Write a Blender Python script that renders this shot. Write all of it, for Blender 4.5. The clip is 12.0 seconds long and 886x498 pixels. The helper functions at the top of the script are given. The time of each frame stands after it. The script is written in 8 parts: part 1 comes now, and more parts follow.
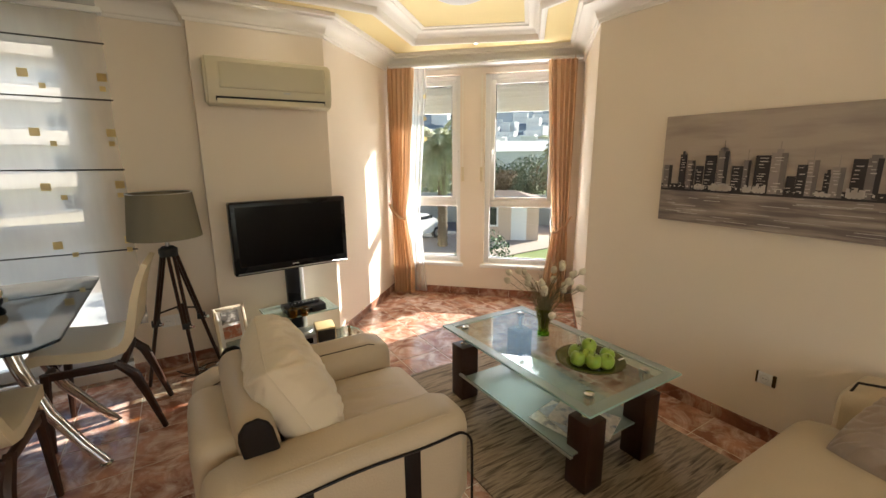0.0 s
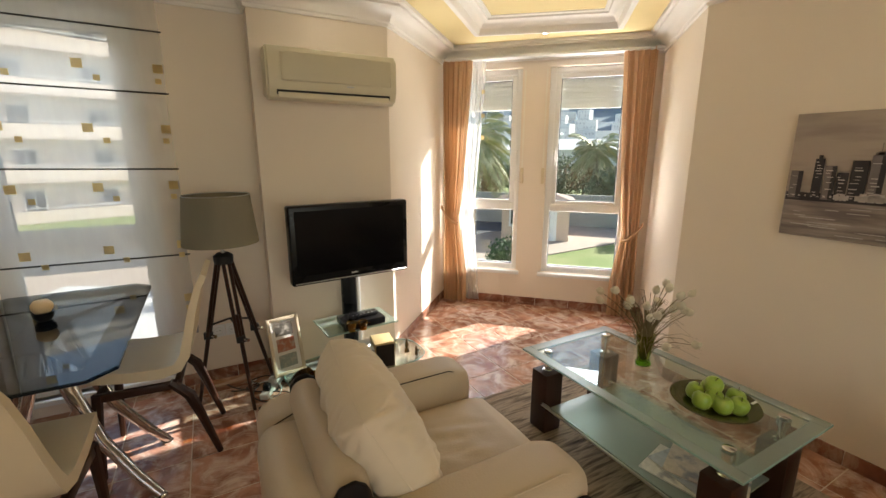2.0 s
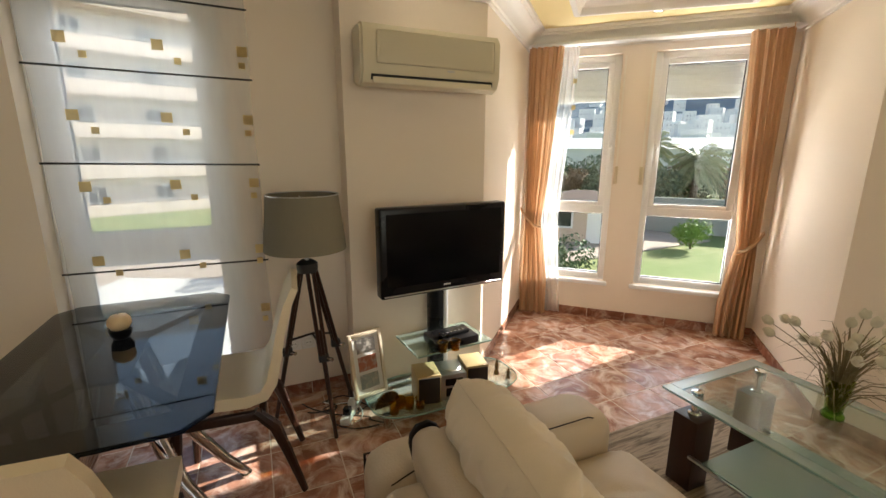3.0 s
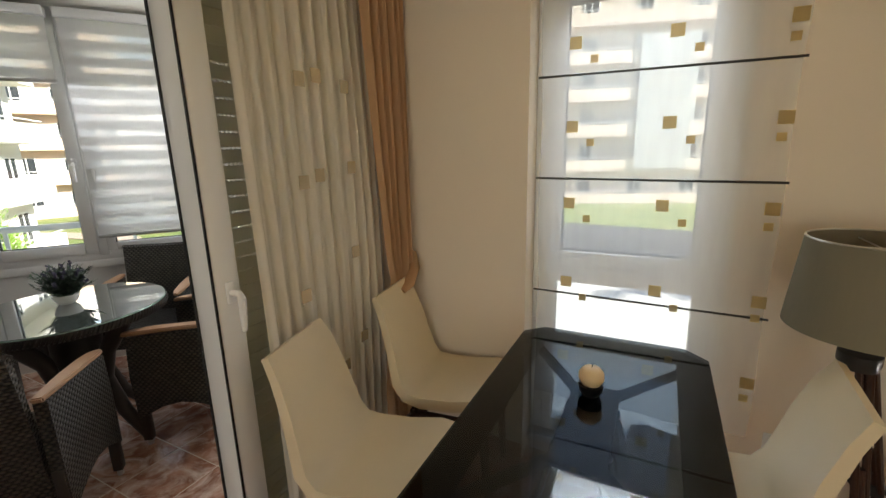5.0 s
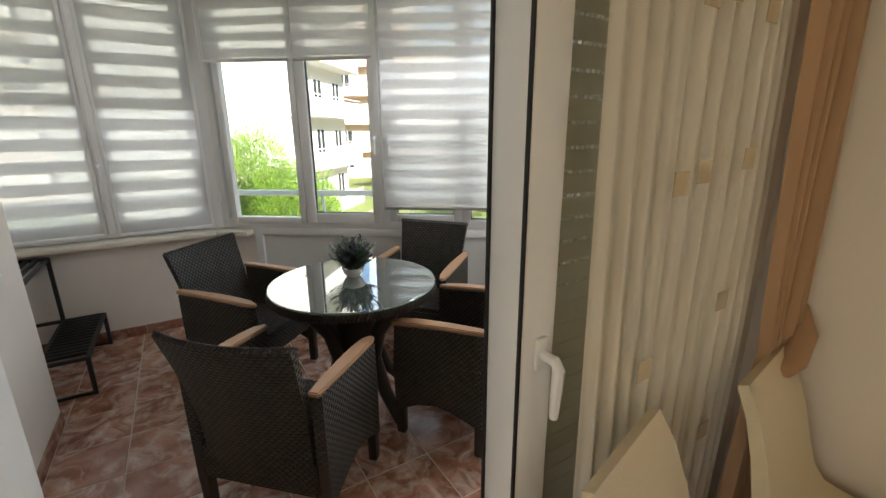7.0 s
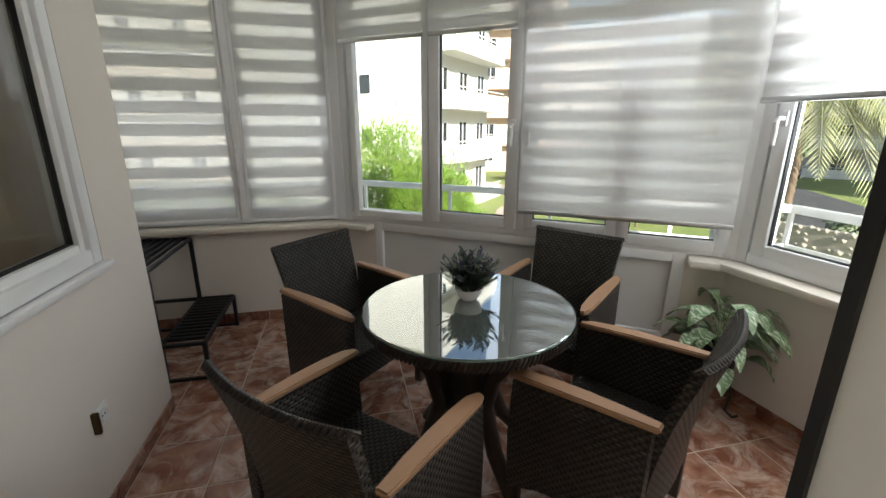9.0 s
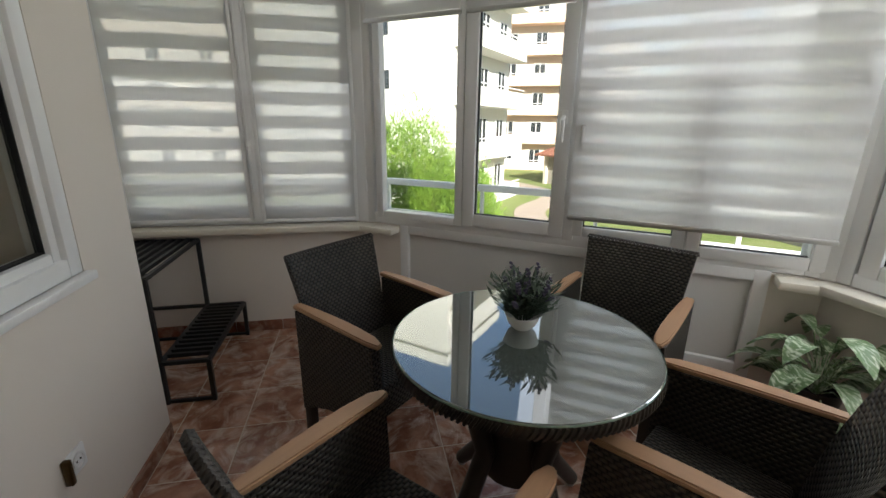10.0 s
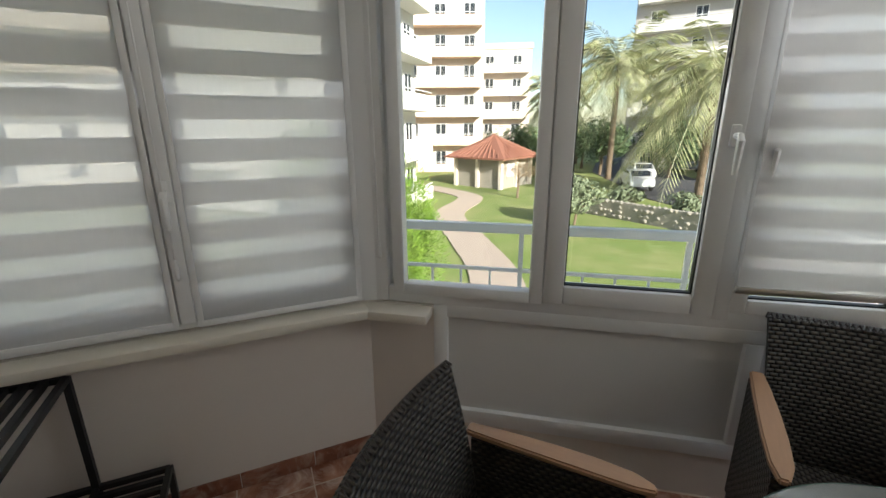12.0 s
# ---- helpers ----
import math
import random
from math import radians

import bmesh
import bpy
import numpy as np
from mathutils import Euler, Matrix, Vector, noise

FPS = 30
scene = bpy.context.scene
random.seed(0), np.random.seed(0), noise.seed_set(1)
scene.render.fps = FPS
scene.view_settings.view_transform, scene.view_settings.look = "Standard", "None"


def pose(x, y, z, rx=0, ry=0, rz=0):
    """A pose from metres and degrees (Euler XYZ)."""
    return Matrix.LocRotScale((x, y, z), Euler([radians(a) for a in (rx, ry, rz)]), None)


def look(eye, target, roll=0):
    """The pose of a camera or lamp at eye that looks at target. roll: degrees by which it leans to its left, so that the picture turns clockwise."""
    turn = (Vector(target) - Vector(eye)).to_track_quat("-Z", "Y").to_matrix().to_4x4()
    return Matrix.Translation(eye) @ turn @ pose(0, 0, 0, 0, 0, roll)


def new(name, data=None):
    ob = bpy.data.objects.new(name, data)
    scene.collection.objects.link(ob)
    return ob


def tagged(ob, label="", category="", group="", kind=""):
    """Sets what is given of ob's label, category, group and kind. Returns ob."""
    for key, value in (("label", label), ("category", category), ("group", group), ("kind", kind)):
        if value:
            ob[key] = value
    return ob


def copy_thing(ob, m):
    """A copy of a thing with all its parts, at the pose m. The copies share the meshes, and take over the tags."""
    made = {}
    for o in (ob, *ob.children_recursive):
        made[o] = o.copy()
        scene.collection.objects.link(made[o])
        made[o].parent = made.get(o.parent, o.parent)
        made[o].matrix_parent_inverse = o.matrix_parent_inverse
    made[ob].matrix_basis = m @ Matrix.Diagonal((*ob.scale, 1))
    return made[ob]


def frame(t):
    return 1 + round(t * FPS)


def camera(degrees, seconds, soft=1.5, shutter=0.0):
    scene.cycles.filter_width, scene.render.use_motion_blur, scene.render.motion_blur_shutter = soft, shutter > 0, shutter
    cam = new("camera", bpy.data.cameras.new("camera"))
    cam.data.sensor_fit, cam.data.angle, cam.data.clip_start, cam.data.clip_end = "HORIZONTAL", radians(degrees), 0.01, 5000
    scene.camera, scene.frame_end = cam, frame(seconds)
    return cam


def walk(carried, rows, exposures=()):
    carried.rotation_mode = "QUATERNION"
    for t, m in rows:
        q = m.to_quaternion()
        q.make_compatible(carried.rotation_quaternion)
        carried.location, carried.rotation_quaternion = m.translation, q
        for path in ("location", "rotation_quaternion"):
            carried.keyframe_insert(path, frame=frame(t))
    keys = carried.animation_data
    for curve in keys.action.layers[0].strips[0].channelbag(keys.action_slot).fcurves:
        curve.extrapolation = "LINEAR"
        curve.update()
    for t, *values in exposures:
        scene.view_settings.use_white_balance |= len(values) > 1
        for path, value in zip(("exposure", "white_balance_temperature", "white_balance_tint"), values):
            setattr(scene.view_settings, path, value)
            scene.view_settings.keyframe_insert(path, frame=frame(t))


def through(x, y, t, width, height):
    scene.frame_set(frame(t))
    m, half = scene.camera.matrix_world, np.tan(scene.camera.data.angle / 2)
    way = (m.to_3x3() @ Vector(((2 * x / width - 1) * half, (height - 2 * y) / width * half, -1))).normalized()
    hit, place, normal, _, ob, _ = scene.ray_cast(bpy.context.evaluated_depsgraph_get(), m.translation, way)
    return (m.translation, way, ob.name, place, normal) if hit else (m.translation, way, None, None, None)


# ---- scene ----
cam = camera(92.2, 12.0)
PATH = [
    (0, (-0.018, 0.213, 1.409), (1.004, 1.878, 0.981), -0.5),
    (0.5, (0.046, 0.199, 1.4), (1.064, 1.866, 0.97), -0.5),
    (1, (0.092, 0.192, 1.404), (1.101, 1.863, 0.968), -0.4),
    (1.5, (0.011, 0.364, 1.404), (0.992, 2.051, 0.968), -0.3),
    (2, (-0.142, 0.608, 1.428), (0.791, 2.322, 0.99), -0.0),
    (2.5, (-0.246, 0.81, 1.412), (0.617, 2.559, 0.972), 0.2),
    (2.7, (-0.26, 0.927, 1.396), (0.567, 2.694, 0.956), 0.2),
    (4.3, (-0.691, 1.508, 1.514), (-0.537, 3.444, 1.037), -1.8),
    (4.5, (-0.687, 1.553, 1.509), (-0.843, 3.489, 1.035), -1.9),
    (5, (-0.661, 1.64, 1.472), (-1.549, 3.376, 1.027), -1.4),
    (5.5, (-0.753, 1.638, 1.468), (-2.079, 3.057, 0.994), -1.2),
    (6, (-0.954, 1.631, 1.491), (-2.464, 2.845, 0.996), -1.3),
    (6.5, (-1.117, 1.699, 1.477), (-2.699, 2.809, 0.963), -1.1),
    (7, (-1.287, 1.91, 1.481), (-2.932, 2.917, 0.954), -0.4),
    (7.5, (-1.439, 2.016, 1.471), (-3.184, 2.833, 0.934), 0.3),
    (7.7, (-1.518, 2.029, 1.465), (-3.296, 2.768, 0.922), -0.3),
    (9.5, (-1.895, 2.153, 1.426), (-3.774, 2.554, 0.869), 0.75),
    (10, (-2.127, 2.1, 1.411), (-4.009, 2.478, 0.847), 0.7),
    (10.5, (-2.495, 1.989, 1.473), (-4.367, 2.409, 0.908), 0.3),
    (11, (-2.822, 1.904, 1.46), (-4.651, 2.483, 0.896), 0.4),
    (11.5, (-3.089, 1.782, 1.483), (-4.874, 2.496, 0.93), -0.1),
    (12, (-3.345, 1.72, 1.485), (-5.098, 2.507, 0.93), -0.3),
]
EXPOSURES = [(0, 1.6), (2.7, 1.55), (4.5, 1.7), (5.5, 1.85), (6.5, 1.9), (7.5, 1.75), (9.5, 1.48), (12, 1.3)]
walk(cam, [(t, look(eye, target, roll)) for t, eye, target, roll in PATH], EXPOSURES)

# ---- world and light ----
SUN_AZ = (0.9945, 0.105)
SUN_EL = radians(25)
world = bpy.data.worlds.new("daylight")
scene.world = world
world.use_nodes = True
wn = world.node_tree
sky = wn.nodes.new("ShaderNodeTexSky")
sky.sky_type = "NISHITA"
sky.sun_disc = False
sky.sun_elevation = SUN_EL
sky.sun_rotation = math.atan2(SUN_AZ[0], SUN_AZ[1])
wn.nodes["Background"].inputs["Strength"].default_value = 0.10
wn.links.new(sky.outputs[0], wn.nodes["Background"].inputs["Color"])
sun_data = bpy.data.lights.new("sun", "SUN")
sun_data.energy = 5.0
sun_data.angle = radians(0.6)
sun_data.color = (1.0, 0.95, 0.86)
sun = new("sun", sun_data)
sun.matrix_world = look((SUN_AZ[0] * 30, SUN_AZ[1] * 30, 30 * math.tan(SUN_EL)), (0, 0, 0))


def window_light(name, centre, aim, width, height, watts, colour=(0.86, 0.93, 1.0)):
    """An area lamp standing in for sky or ground light at a window."""
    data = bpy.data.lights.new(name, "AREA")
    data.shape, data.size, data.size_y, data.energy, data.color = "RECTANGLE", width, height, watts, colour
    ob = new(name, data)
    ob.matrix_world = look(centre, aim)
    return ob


def ceiling_spot(x, y, z, watts):
    data = bpy.data.lights.new("spot_lamp", "SPOT")
    data.energy, data.color, data.spot_size, data.spot_blend, data.shadow_soft_size = watts, (1.0, 0.80, 0.55), radians(150), 0.8, 0.05
    ob = new("spot_lamp", data)
    ob.matrix_world = look((x, y, z), (x + 0.001, y, 0))
    return ob


# only the first two spots are known; six more are added for warm fill
for sx, sy in ((2.26, 3.37), (0.55, 3.14), (-0.85, 2.75), (-0.95, 0.9), (1.9, 1.2), (1.9, -0.4), (-0.4, -0.9), (1.4, -0.9)):
    ceiling_spot(sx, sy, 2.318, 0.16 if sy > 3 else 0.35)
# added sky lamps: rear in an unseen opening; bay and tall above their windows
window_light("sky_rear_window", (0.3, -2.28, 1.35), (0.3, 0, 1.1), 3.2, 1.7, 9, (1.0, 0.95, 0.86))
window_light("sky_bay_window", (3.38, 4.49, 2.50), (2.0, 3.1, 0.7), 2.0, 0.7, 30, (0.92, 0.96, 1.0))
# added lamp below the sill, out of view, imitates ground bounce into the bay
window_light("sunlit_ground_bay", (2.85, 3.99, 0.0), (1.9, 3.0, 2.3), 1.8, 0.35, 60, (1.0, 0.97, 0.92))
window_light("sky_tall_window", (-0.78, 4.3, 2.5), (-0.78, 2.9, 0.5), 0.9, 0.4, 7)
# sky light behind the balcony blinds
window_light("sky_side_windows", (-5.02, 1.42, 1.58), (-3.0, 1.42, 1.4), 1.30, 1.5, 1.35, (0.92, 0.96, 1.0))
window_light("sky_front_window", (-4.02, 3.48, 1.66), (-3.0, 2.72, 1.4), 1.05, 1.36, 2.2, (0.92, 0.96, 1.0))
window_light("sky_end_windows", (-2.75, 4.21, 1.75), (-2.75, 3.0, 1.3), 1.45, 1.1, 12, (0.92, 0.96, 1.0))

# ---- materials ----
MATS = {}


def rgb(v):
    return (*v, 1.0)


def material(name, base, rough=0.6, metal=0.0, vary=0.06, scale=6.0, bump=0.0, bump_scale=60.0, spec=0.5, per_piece=0.0, stretch=(1, 1, 1), second=None, mix_lo=0.4, mix_hi=0.65, coat=0.0, sheen=0.0):
    """A surface: base colour with broad and fine variation, an optional second colour in noise patches, and fine relief."""
    if name in MATS:
        return MATS[name]
    m = bpy.data.materials.new(name)
    m.use_nodes = True
    nt = m.node_tree
    n, l = nt.nodes, nt.links
    b = n["Principled BSDF"]
    b.inputs["Roughness"].default_value = rough
    b.inputs["Metallic"].default_value = metal
    b.inputs["Specular IOR Level"].default_value = spec
    b.inputs["Coat Weight"].default_value = coat
    b.inputs["Sheen Weight"].default_value = sheen
    tc = n.new("ShaderNodeTexCoord")
    mp = n.new("ShaderNodeMapping")
    mp.inputs["Scale"].default_value = stretch
    l.new(tc.outputs["Object"], mp.inputs["Vector"])
    oi = n.new("ShaderNodeObjectInfo")
    off = n.new("ShaderNodeVectorMath")
    off.operation = "ADD"
    sc = n.new("ShaderNodeVectorMath")
    sc.operation = "SCALE"
    sc.inputs[0].default_value = (13.0, 7.0, 5.0)
    l.new(oi.outputs["Random"], sc.inputs["Scale"])
    l.new(mp.outputs[0], off.inputs[0])
    if per_piece:
        l.new(sc.outputs[0], off.inputs[1])
    big = n.new("ShaderNodeTexNoise")
    big.inputs["Scale"].default_value = scale
    big.inputs["Detail"].default_value = 5
    l.new(off.outputs[0], big.inputs["Vector"])
    fine = n.new("ShaderNodeTexNoise")
    fine.inputs["Scale"].default_value = bump_scale
    fine.inputs["Detail"].default_value = 3
    l.new(off.outputs[0], fine.inputs["Vector"])
    colour = None
    if second:
        ramp = n.new("ShaderNodeValToRGB")
        ramp.color_ramp.elements[0].position, ramp.color_ramp.elements[0].color = mix_lo, rgb(base)
        ramp.color_ramp.elements[1].position, ramp.color_ramp.elements[1].color = mix_hi, rgb(second)
        l.new(big.outputs["Fac"], ramp.inputs["Fac"])
        colour = ramp.outputs["Color"]
    hsv = n.new("ShaderNodeHueSaturation")
    hsv.inputs["Color"].default_value = rgb(base)
    if colour:
        l.new(colour, hsv.inputs["Color"])
    val = n.new("ShaderNodeMath")
    val.operation = "MULTIPLY_ADD"
    l.new(big.outputs["Fac"] if not second else fine.outputs["Fac"], val.inputs[0])
    val.inputs[1].default_value = vary * 2
    val.inputs[2].default_value = 1.0 - vary
    last = val.outputs[0]
    if per_piece:
        pv = n.new("ShaderNodeMath")
        pv.operation = "MULTIPLY_ADD"
        l.new(oi.outputs["Random"], pv.inputs[0])
        pv.inputs[1].default_value = per_piece
        l.new(last, pv.inputs[2])
        last = pv.outputs[0]
    l.new(last, hsv.inputs["Value"])
    l.new(hsv.outputs[0], b.inputs["Base Color"])
    rr = n.new("ShaderNodeMath")
    rr.operation = "MULTIPLY_ADD"
    l.new(big.outputs["Fac"], rr.inputs[0])
    rr.inputs[1].default_value = 0.12 if rough > 0.15 else 0.03
    rr.inputs[2].default_value = max(0.0, rough - (0.06 if rough > 0.15 else 0.015))
    l.new(rr.outputs[0], b.inputs["Roughness"])
    if bump:
        bp = n.new("ShaderNodeBump")
        bp.inputs["Strength"].default_value = bump
        bp.inputs["Distance"].default_value = 0.004
        l.new(fine.outputs["Fac"], bp.inputs["Height"])
        l.new(bp.outputs[0], b.inputs["Normal"])
    MATS[name] = m
    return m


def glass(name, tint=(1, 1, 1), rough=0.0, body=0.0):
    """Thin pane glass: clear with a Fresnel gloss; body adds a share of tinted haze."""
    if name in MATS:
        return MATS[name]
    m = bpy.data.materials.new(name)
    m.use_nodes = True
    nt = m.node_tree
    nt.nodes.remove(nt.nodes["Principled BSDF"])
    out = nt.nodes["Material Output"]
    tr = nt.nodes.new("ShaderNodeBsdfTransparent")
    tr.inputs[0].default_value = rgb(tint)
    gl = nt.nodes.new("ShaderNodeBsdfGlossy")
    gl.inputs["Roughness"].default_value = rough
    lw = nt.nodes.new("ShaderNodeLayerWeight")
    pw = nt.nodes.new("ShaderNodeMath")
    pw.operation = "POWER"
    pw.inputs[1].default_value = 4.0
    nt.links.new(lw.outputs["Facing"], pw.inputs[0])
    fr = nt.nodes.new("ShaderNodeMath")
    fr.operation = "MULTIPLY_ADD"
    fr.inputs[1].default_value, fr.inputs[2].default_value = 0.9, 0.035
    nt.links.new(pw.outputs[0], fr.inputs[0])
    mix = nt.nodes.new("ShaderNodeMixShader")
    nt.links.new(fr.outputs[0], mix.inputs[0])
    first = tr.outputs[0]
    if body:
        df = nt.nodes.new("ShaderNodeBsdfDiffuse")
        df.inputs[0].default_value = rgb(tint)
        mb = nt.nodes.new("ShaderNodeMixShader")
        mb.inputs[0].default_value = body
        nt.links.new(tr.outputs[0], mb.inputs[1])
        nt.links.new(df.outputs[0], mb.inputs[2])
        first = mb.outputs[0]
    nt.links.new(first, mix.inputs[1])
    nt.links.new(gl.outputs[0], mix.inputs[2])
    nt.links.new(mix.outputs[0], out.inputs["Surface"])
    MATS[name] = m
    return m


def cloth(name, base, open_share=0.0, through=0.4, scale=40.0, vary=0.08, weave=0.0):
    """Curtain cloth: diffuse and translucent, with a share of open weave."""
    if name in MATS:
        return MATS[name]
    m = bpy.data.materials.new(name)
    m.use_nodes = True
    nt = m.node_tree
    n, l = nt.nodes, nt.links
    n.remove(n["Principled BSDF"])
    out = n["Material Output"]
    tc = n.new("ShaderNodeTexCoord")
    mp = n.new("ShaderNodeMapping")
    mp.inputs["Scale"].default_value = (1, 1, 0.15)
    l.new(tc.outputs["Object"], mp.inputs["Vector"])
    nz = n.new("ShaderNodeTexNoise")
    nz.inputs["Scale"].default_value = scale
    nz.inputs["Detail"].default_value = 4
    l.new(mp.outputs[0], nz.inputs["Vector"])
    hsv = n.new("ShaderNodeHueSaturation")
    hsv.inputs["Color"].default_value = rgb(base)
    ma = n.new("ShaderNodeMath")
    ma.operation = "MULTIPLY_ADD"
    ma.inputs[1].default_value, ma.inputs[2].default_value = vary * 2, 1 - vary
    l.new(nz.outputs["Fac"], ma.inputs[0])
    l.new(ma.outputs[0], hsv.inputs["Value"])
    df = n.new("ShaderNodeBsdfDiffuse")
    tl = n.new("ShaderNodeBsdfTranslucent")
    l.new(hsv.outputs[0], df.inputs[0])
    l.new(hsv.outputs[0], tl.inputs[0])
    mx = n.new("ShaderNodeMixShader")
    mx.inputs[0].default_value = through
    l.new(df.outputs[0], mx.inputs[1])
    l.new(tl.outputs[0], mx.inputs[2])
    last = mx.outputs[0]
    if open_share:
        tp = n.new("ShaderNodeBsdfTransparent")
        m2 = n.new("ShaderNodeMixShader")
        m2.inputs[0].default_value = open_share
        l.new(last, m2.inputs[1])
        l.new(tp.outputs[0], m2.inputs[2])
        last = m2.outputs[0]
    l.new(last, out.inputs["Surface"])
    MATS[name] = m
    return m


def glow(name, colour, strength):
    m = bpy.data.materials.new(name)
    m.use_nodes = True
    b = m.node_tree.nodes["Principled BSDF"]
    b.inputs["Emission Color"].default_value = rgb(colour)
    b.inputs["Emission Strength"].default_value = strength
    return m


PLASTER = material("cream_plaster", (0.80, 0.705, 0.60), 0.75, vary=0.03, scale=1.5, bump=0.12, bump_scale=180)
PLASTER_W = material("balcony_plaster", (0.75, 0.69, 0.63), 0.75, vary=0.03, scale=1.5, bump=0.15, bump_scale=160)
CEIL = material("ceiling_paint", (0.82, 0.78, 0.70), 0.8, vary=0.02, scale=1.2)
CORNICE = material("cornice_paint", (0.83, 0.79, 0.74), 0.55, vary=0.02, scale=3)
YELLOW = material("yellow_ceiling_paint", (0.80, 0.65, 0.33), 0.7, vary=0.03, scale=1.5)
PVC = material("white_pvc", (0.80, 0.80, 0.80), 0.32, vary=0.02, scale=2)
PVC_P = material("white_pvc_panel", (0.72, 0.72, 0.71), 0.45, vary=0.03, scale=2)
SEAL = material("black_rubber_seal", (0.012, 0.012, 0.013), 0.6)
def marbled(name, dark, mid, pale, rough, per_piece):
    """Glazed tile: red-brown clouds crossed by pale wisps, shifted from piece to piece."""
    m = material(name, mid, rough, vary=0.10, scale=9, bump=0.03, bump_scale=40, per_piece=per_piece, second=dark, mix_lo=0.36, mix_hi=0.62, spec=0.5)
    n, l = m.node_tree.nodes, m.node_tree.links
    b = n["Principled BSDF"]
    body = b.inputs["Base Color"].links[0].from_socket
    shift = [q for q in n if q.bl_idname == "ShaderNodeVectorMath" and q.operation == "ADD"][0].outputs[0]
    wisp = n.new("ShaderNodeTexNoise")
    wisp.inputs["Scale"].default_value = 5.5
    wisp.inputs["Detail"].default_value = 9
    wisp.inputs["Roughness"].default_value = 0.66
    wisp.inputs["Distortion"].default_value = 1.6
    l.new(shift, wisp.inputs["Vector"])
    ramp = n.new("ShaderNodeValToRGB")
    ramp.color_ramp.elements[0].position, ramp.color_ramp.elements[0].color = 0.46, (0, 0, 0, 1)
    ramp.color_ramp.elements[1].position, ramp.color_ramp.elements[1].color = 0.66, (0.9, 0.9, 0.9, 1)
    l.new(wisp.outputs["Fac"], ramp.inputs["Fac"])
    mix = n.new("ShaderNodeMix")
    mix.data_type = "RGBA"
    l.new(ramp.outputs["Color"], mix.inputs["Factor"])
    l.new(body, mix.inputs[6])
    mix.inputs[7].default_value = rgb(pale)
    l.new(mix.outputs[2], b.inputs["Base Color"])
    return m


TILE = marbled("marbled_red_tile", (0.24, 0.098, 0.058), (0.47, 0.245, 0.165), (0.74, 0.575, 0.48), 0.17, 0.12)
GROUT = material("tile_grout", (0.62, 0.50, 0.40), 0.85, vary=0.12, scale=9)
SKIRT = marbled("tile_skirting", (0.17, 0.062, 0.038), (0.31, 0.135, 0.085), (0.52, 0.36, 0.28), 0.22, 0.10)
PANE = glass("window_glass", (0.97, 0.99, 0.98))
DARK_WOOD = material("dark_stained_wood", (0.035, 0.014, 0.008), 0.35, vary=0.25, scale=8, bump=0.1, bump_scale=50, stretch=(6, 6, 1), spec=0.3)
LEATHER = material("cream_leather", (0.68, 0.575, 0.40), 0.42, vary=0.05, scale=5, bump=0.25, bump_scale=220)
SOFA = material("cream_sofa_leather", (0.52, 0.425, 0.305), 0.5, vary=0.06, scale=4, bump=0.3, bump_scale=140)
PIPING = material("brown_piping", (0.009, 0.0055, 0.0045), 0.5, spec=0.25)
CHROME = material("chrome", (0.72, 0.72, 0.72), 0.08, 1.0, vary=0.02)
STEEL = material("brushed_steel", (0.55, 0.55, 0.55), 0.3, 1.0, vary=0.04)
BLACK = material("black_plastic", (0.008, 0.008, 0.009), 0.28, vary=0.1, spec=0.25)
BLACK_M = material("black_metal_paint", (0.012, 0.012, 0.012), 0.45, vary=0.15, bump=0.1)
RATTAN = material("brown_rattan", (0.034, 0.027, 0.022), 0.42, vary=0.25, scale=30, bump=0.3, bump_scale=150)
TEAK = material("light_teak", (0.42, 0.245, 0.14), 0.5, vary=0.12, scale=12, stretch=(1, 8, 8), bump=0.1)
CURTAIN = cloth("apricot_curtain", (0.60, 0.39, 0.235), 0.0, 0.3, 30)
SHEER = cloth("white_sheer", (0.86, 0.87, 0.88), 0.61, 0.6, 30)
VOILE = cloth("cream_voile", (0.90, 0.84, 0.74), 0.08, 0.38, 22, 0.08)
BLIND_A = cloth("blind_band", (0.86, 0.85, 0.84), 0.0, 0.70, 60, 0.03)
BLIND_B = cloth("blind_mesh", (0.84, 0.84, 0.84), 0.32, 0.42, 60, 0.03)
GOLD_SQ = cloth("gold_square", (0.62, 0.50, 0.27), 0.18, 0.5, 50, 0.1)

# ---- building helpers ----
def place(p0, p1, z=0.0):
    """A frame with x along p0 to p1, y to its left, z up."""
    a = math.atan2(p1[1] - p0[1], p1[0] - p0[0])
    return Matrix.Translation((p0[0], p0[1], z)) @ Matrix.Rotation(a, 4, "Z")


def span(p0, p1):
    return math.hypot(p1[0] - p0[0], p1[1] - p0[1])


def link(name, bm, mat, parent=None, label="", smooth=False, m=None):
    me = bpy.data.meshes.new(name)
    bmesh.ops.recalc_face_normals(bm, faces=bm.faces)
    bm.to_mesh(me)
    bm.free()
    for mt in mat if isinstance(mat, (list, tuple)) else (mat,):
        me.materials.append(mt)
    if smooth:
        me.shade_smooth() if smooth is True else me.set_sharp_from_angle(angle=radians(smooth))
    ob = new(name, me)
    if m is not None:
        ob.matrix_world = m
    if parent is not None:
        ob.parent = parent
    if label:
        tagged(ob, label)
    return ob


def part(name, bm, mat, parent, label="", smooth=40):
    return link(name, bm, mat, parent, label, smooth)


def thing(name, label, category, m, group="", kind=""):
    ob = new(name)
    ob.empty_display_size = 0.1
    ob.matrix_world = m
    return tagged(ob, label, category, group, kind)


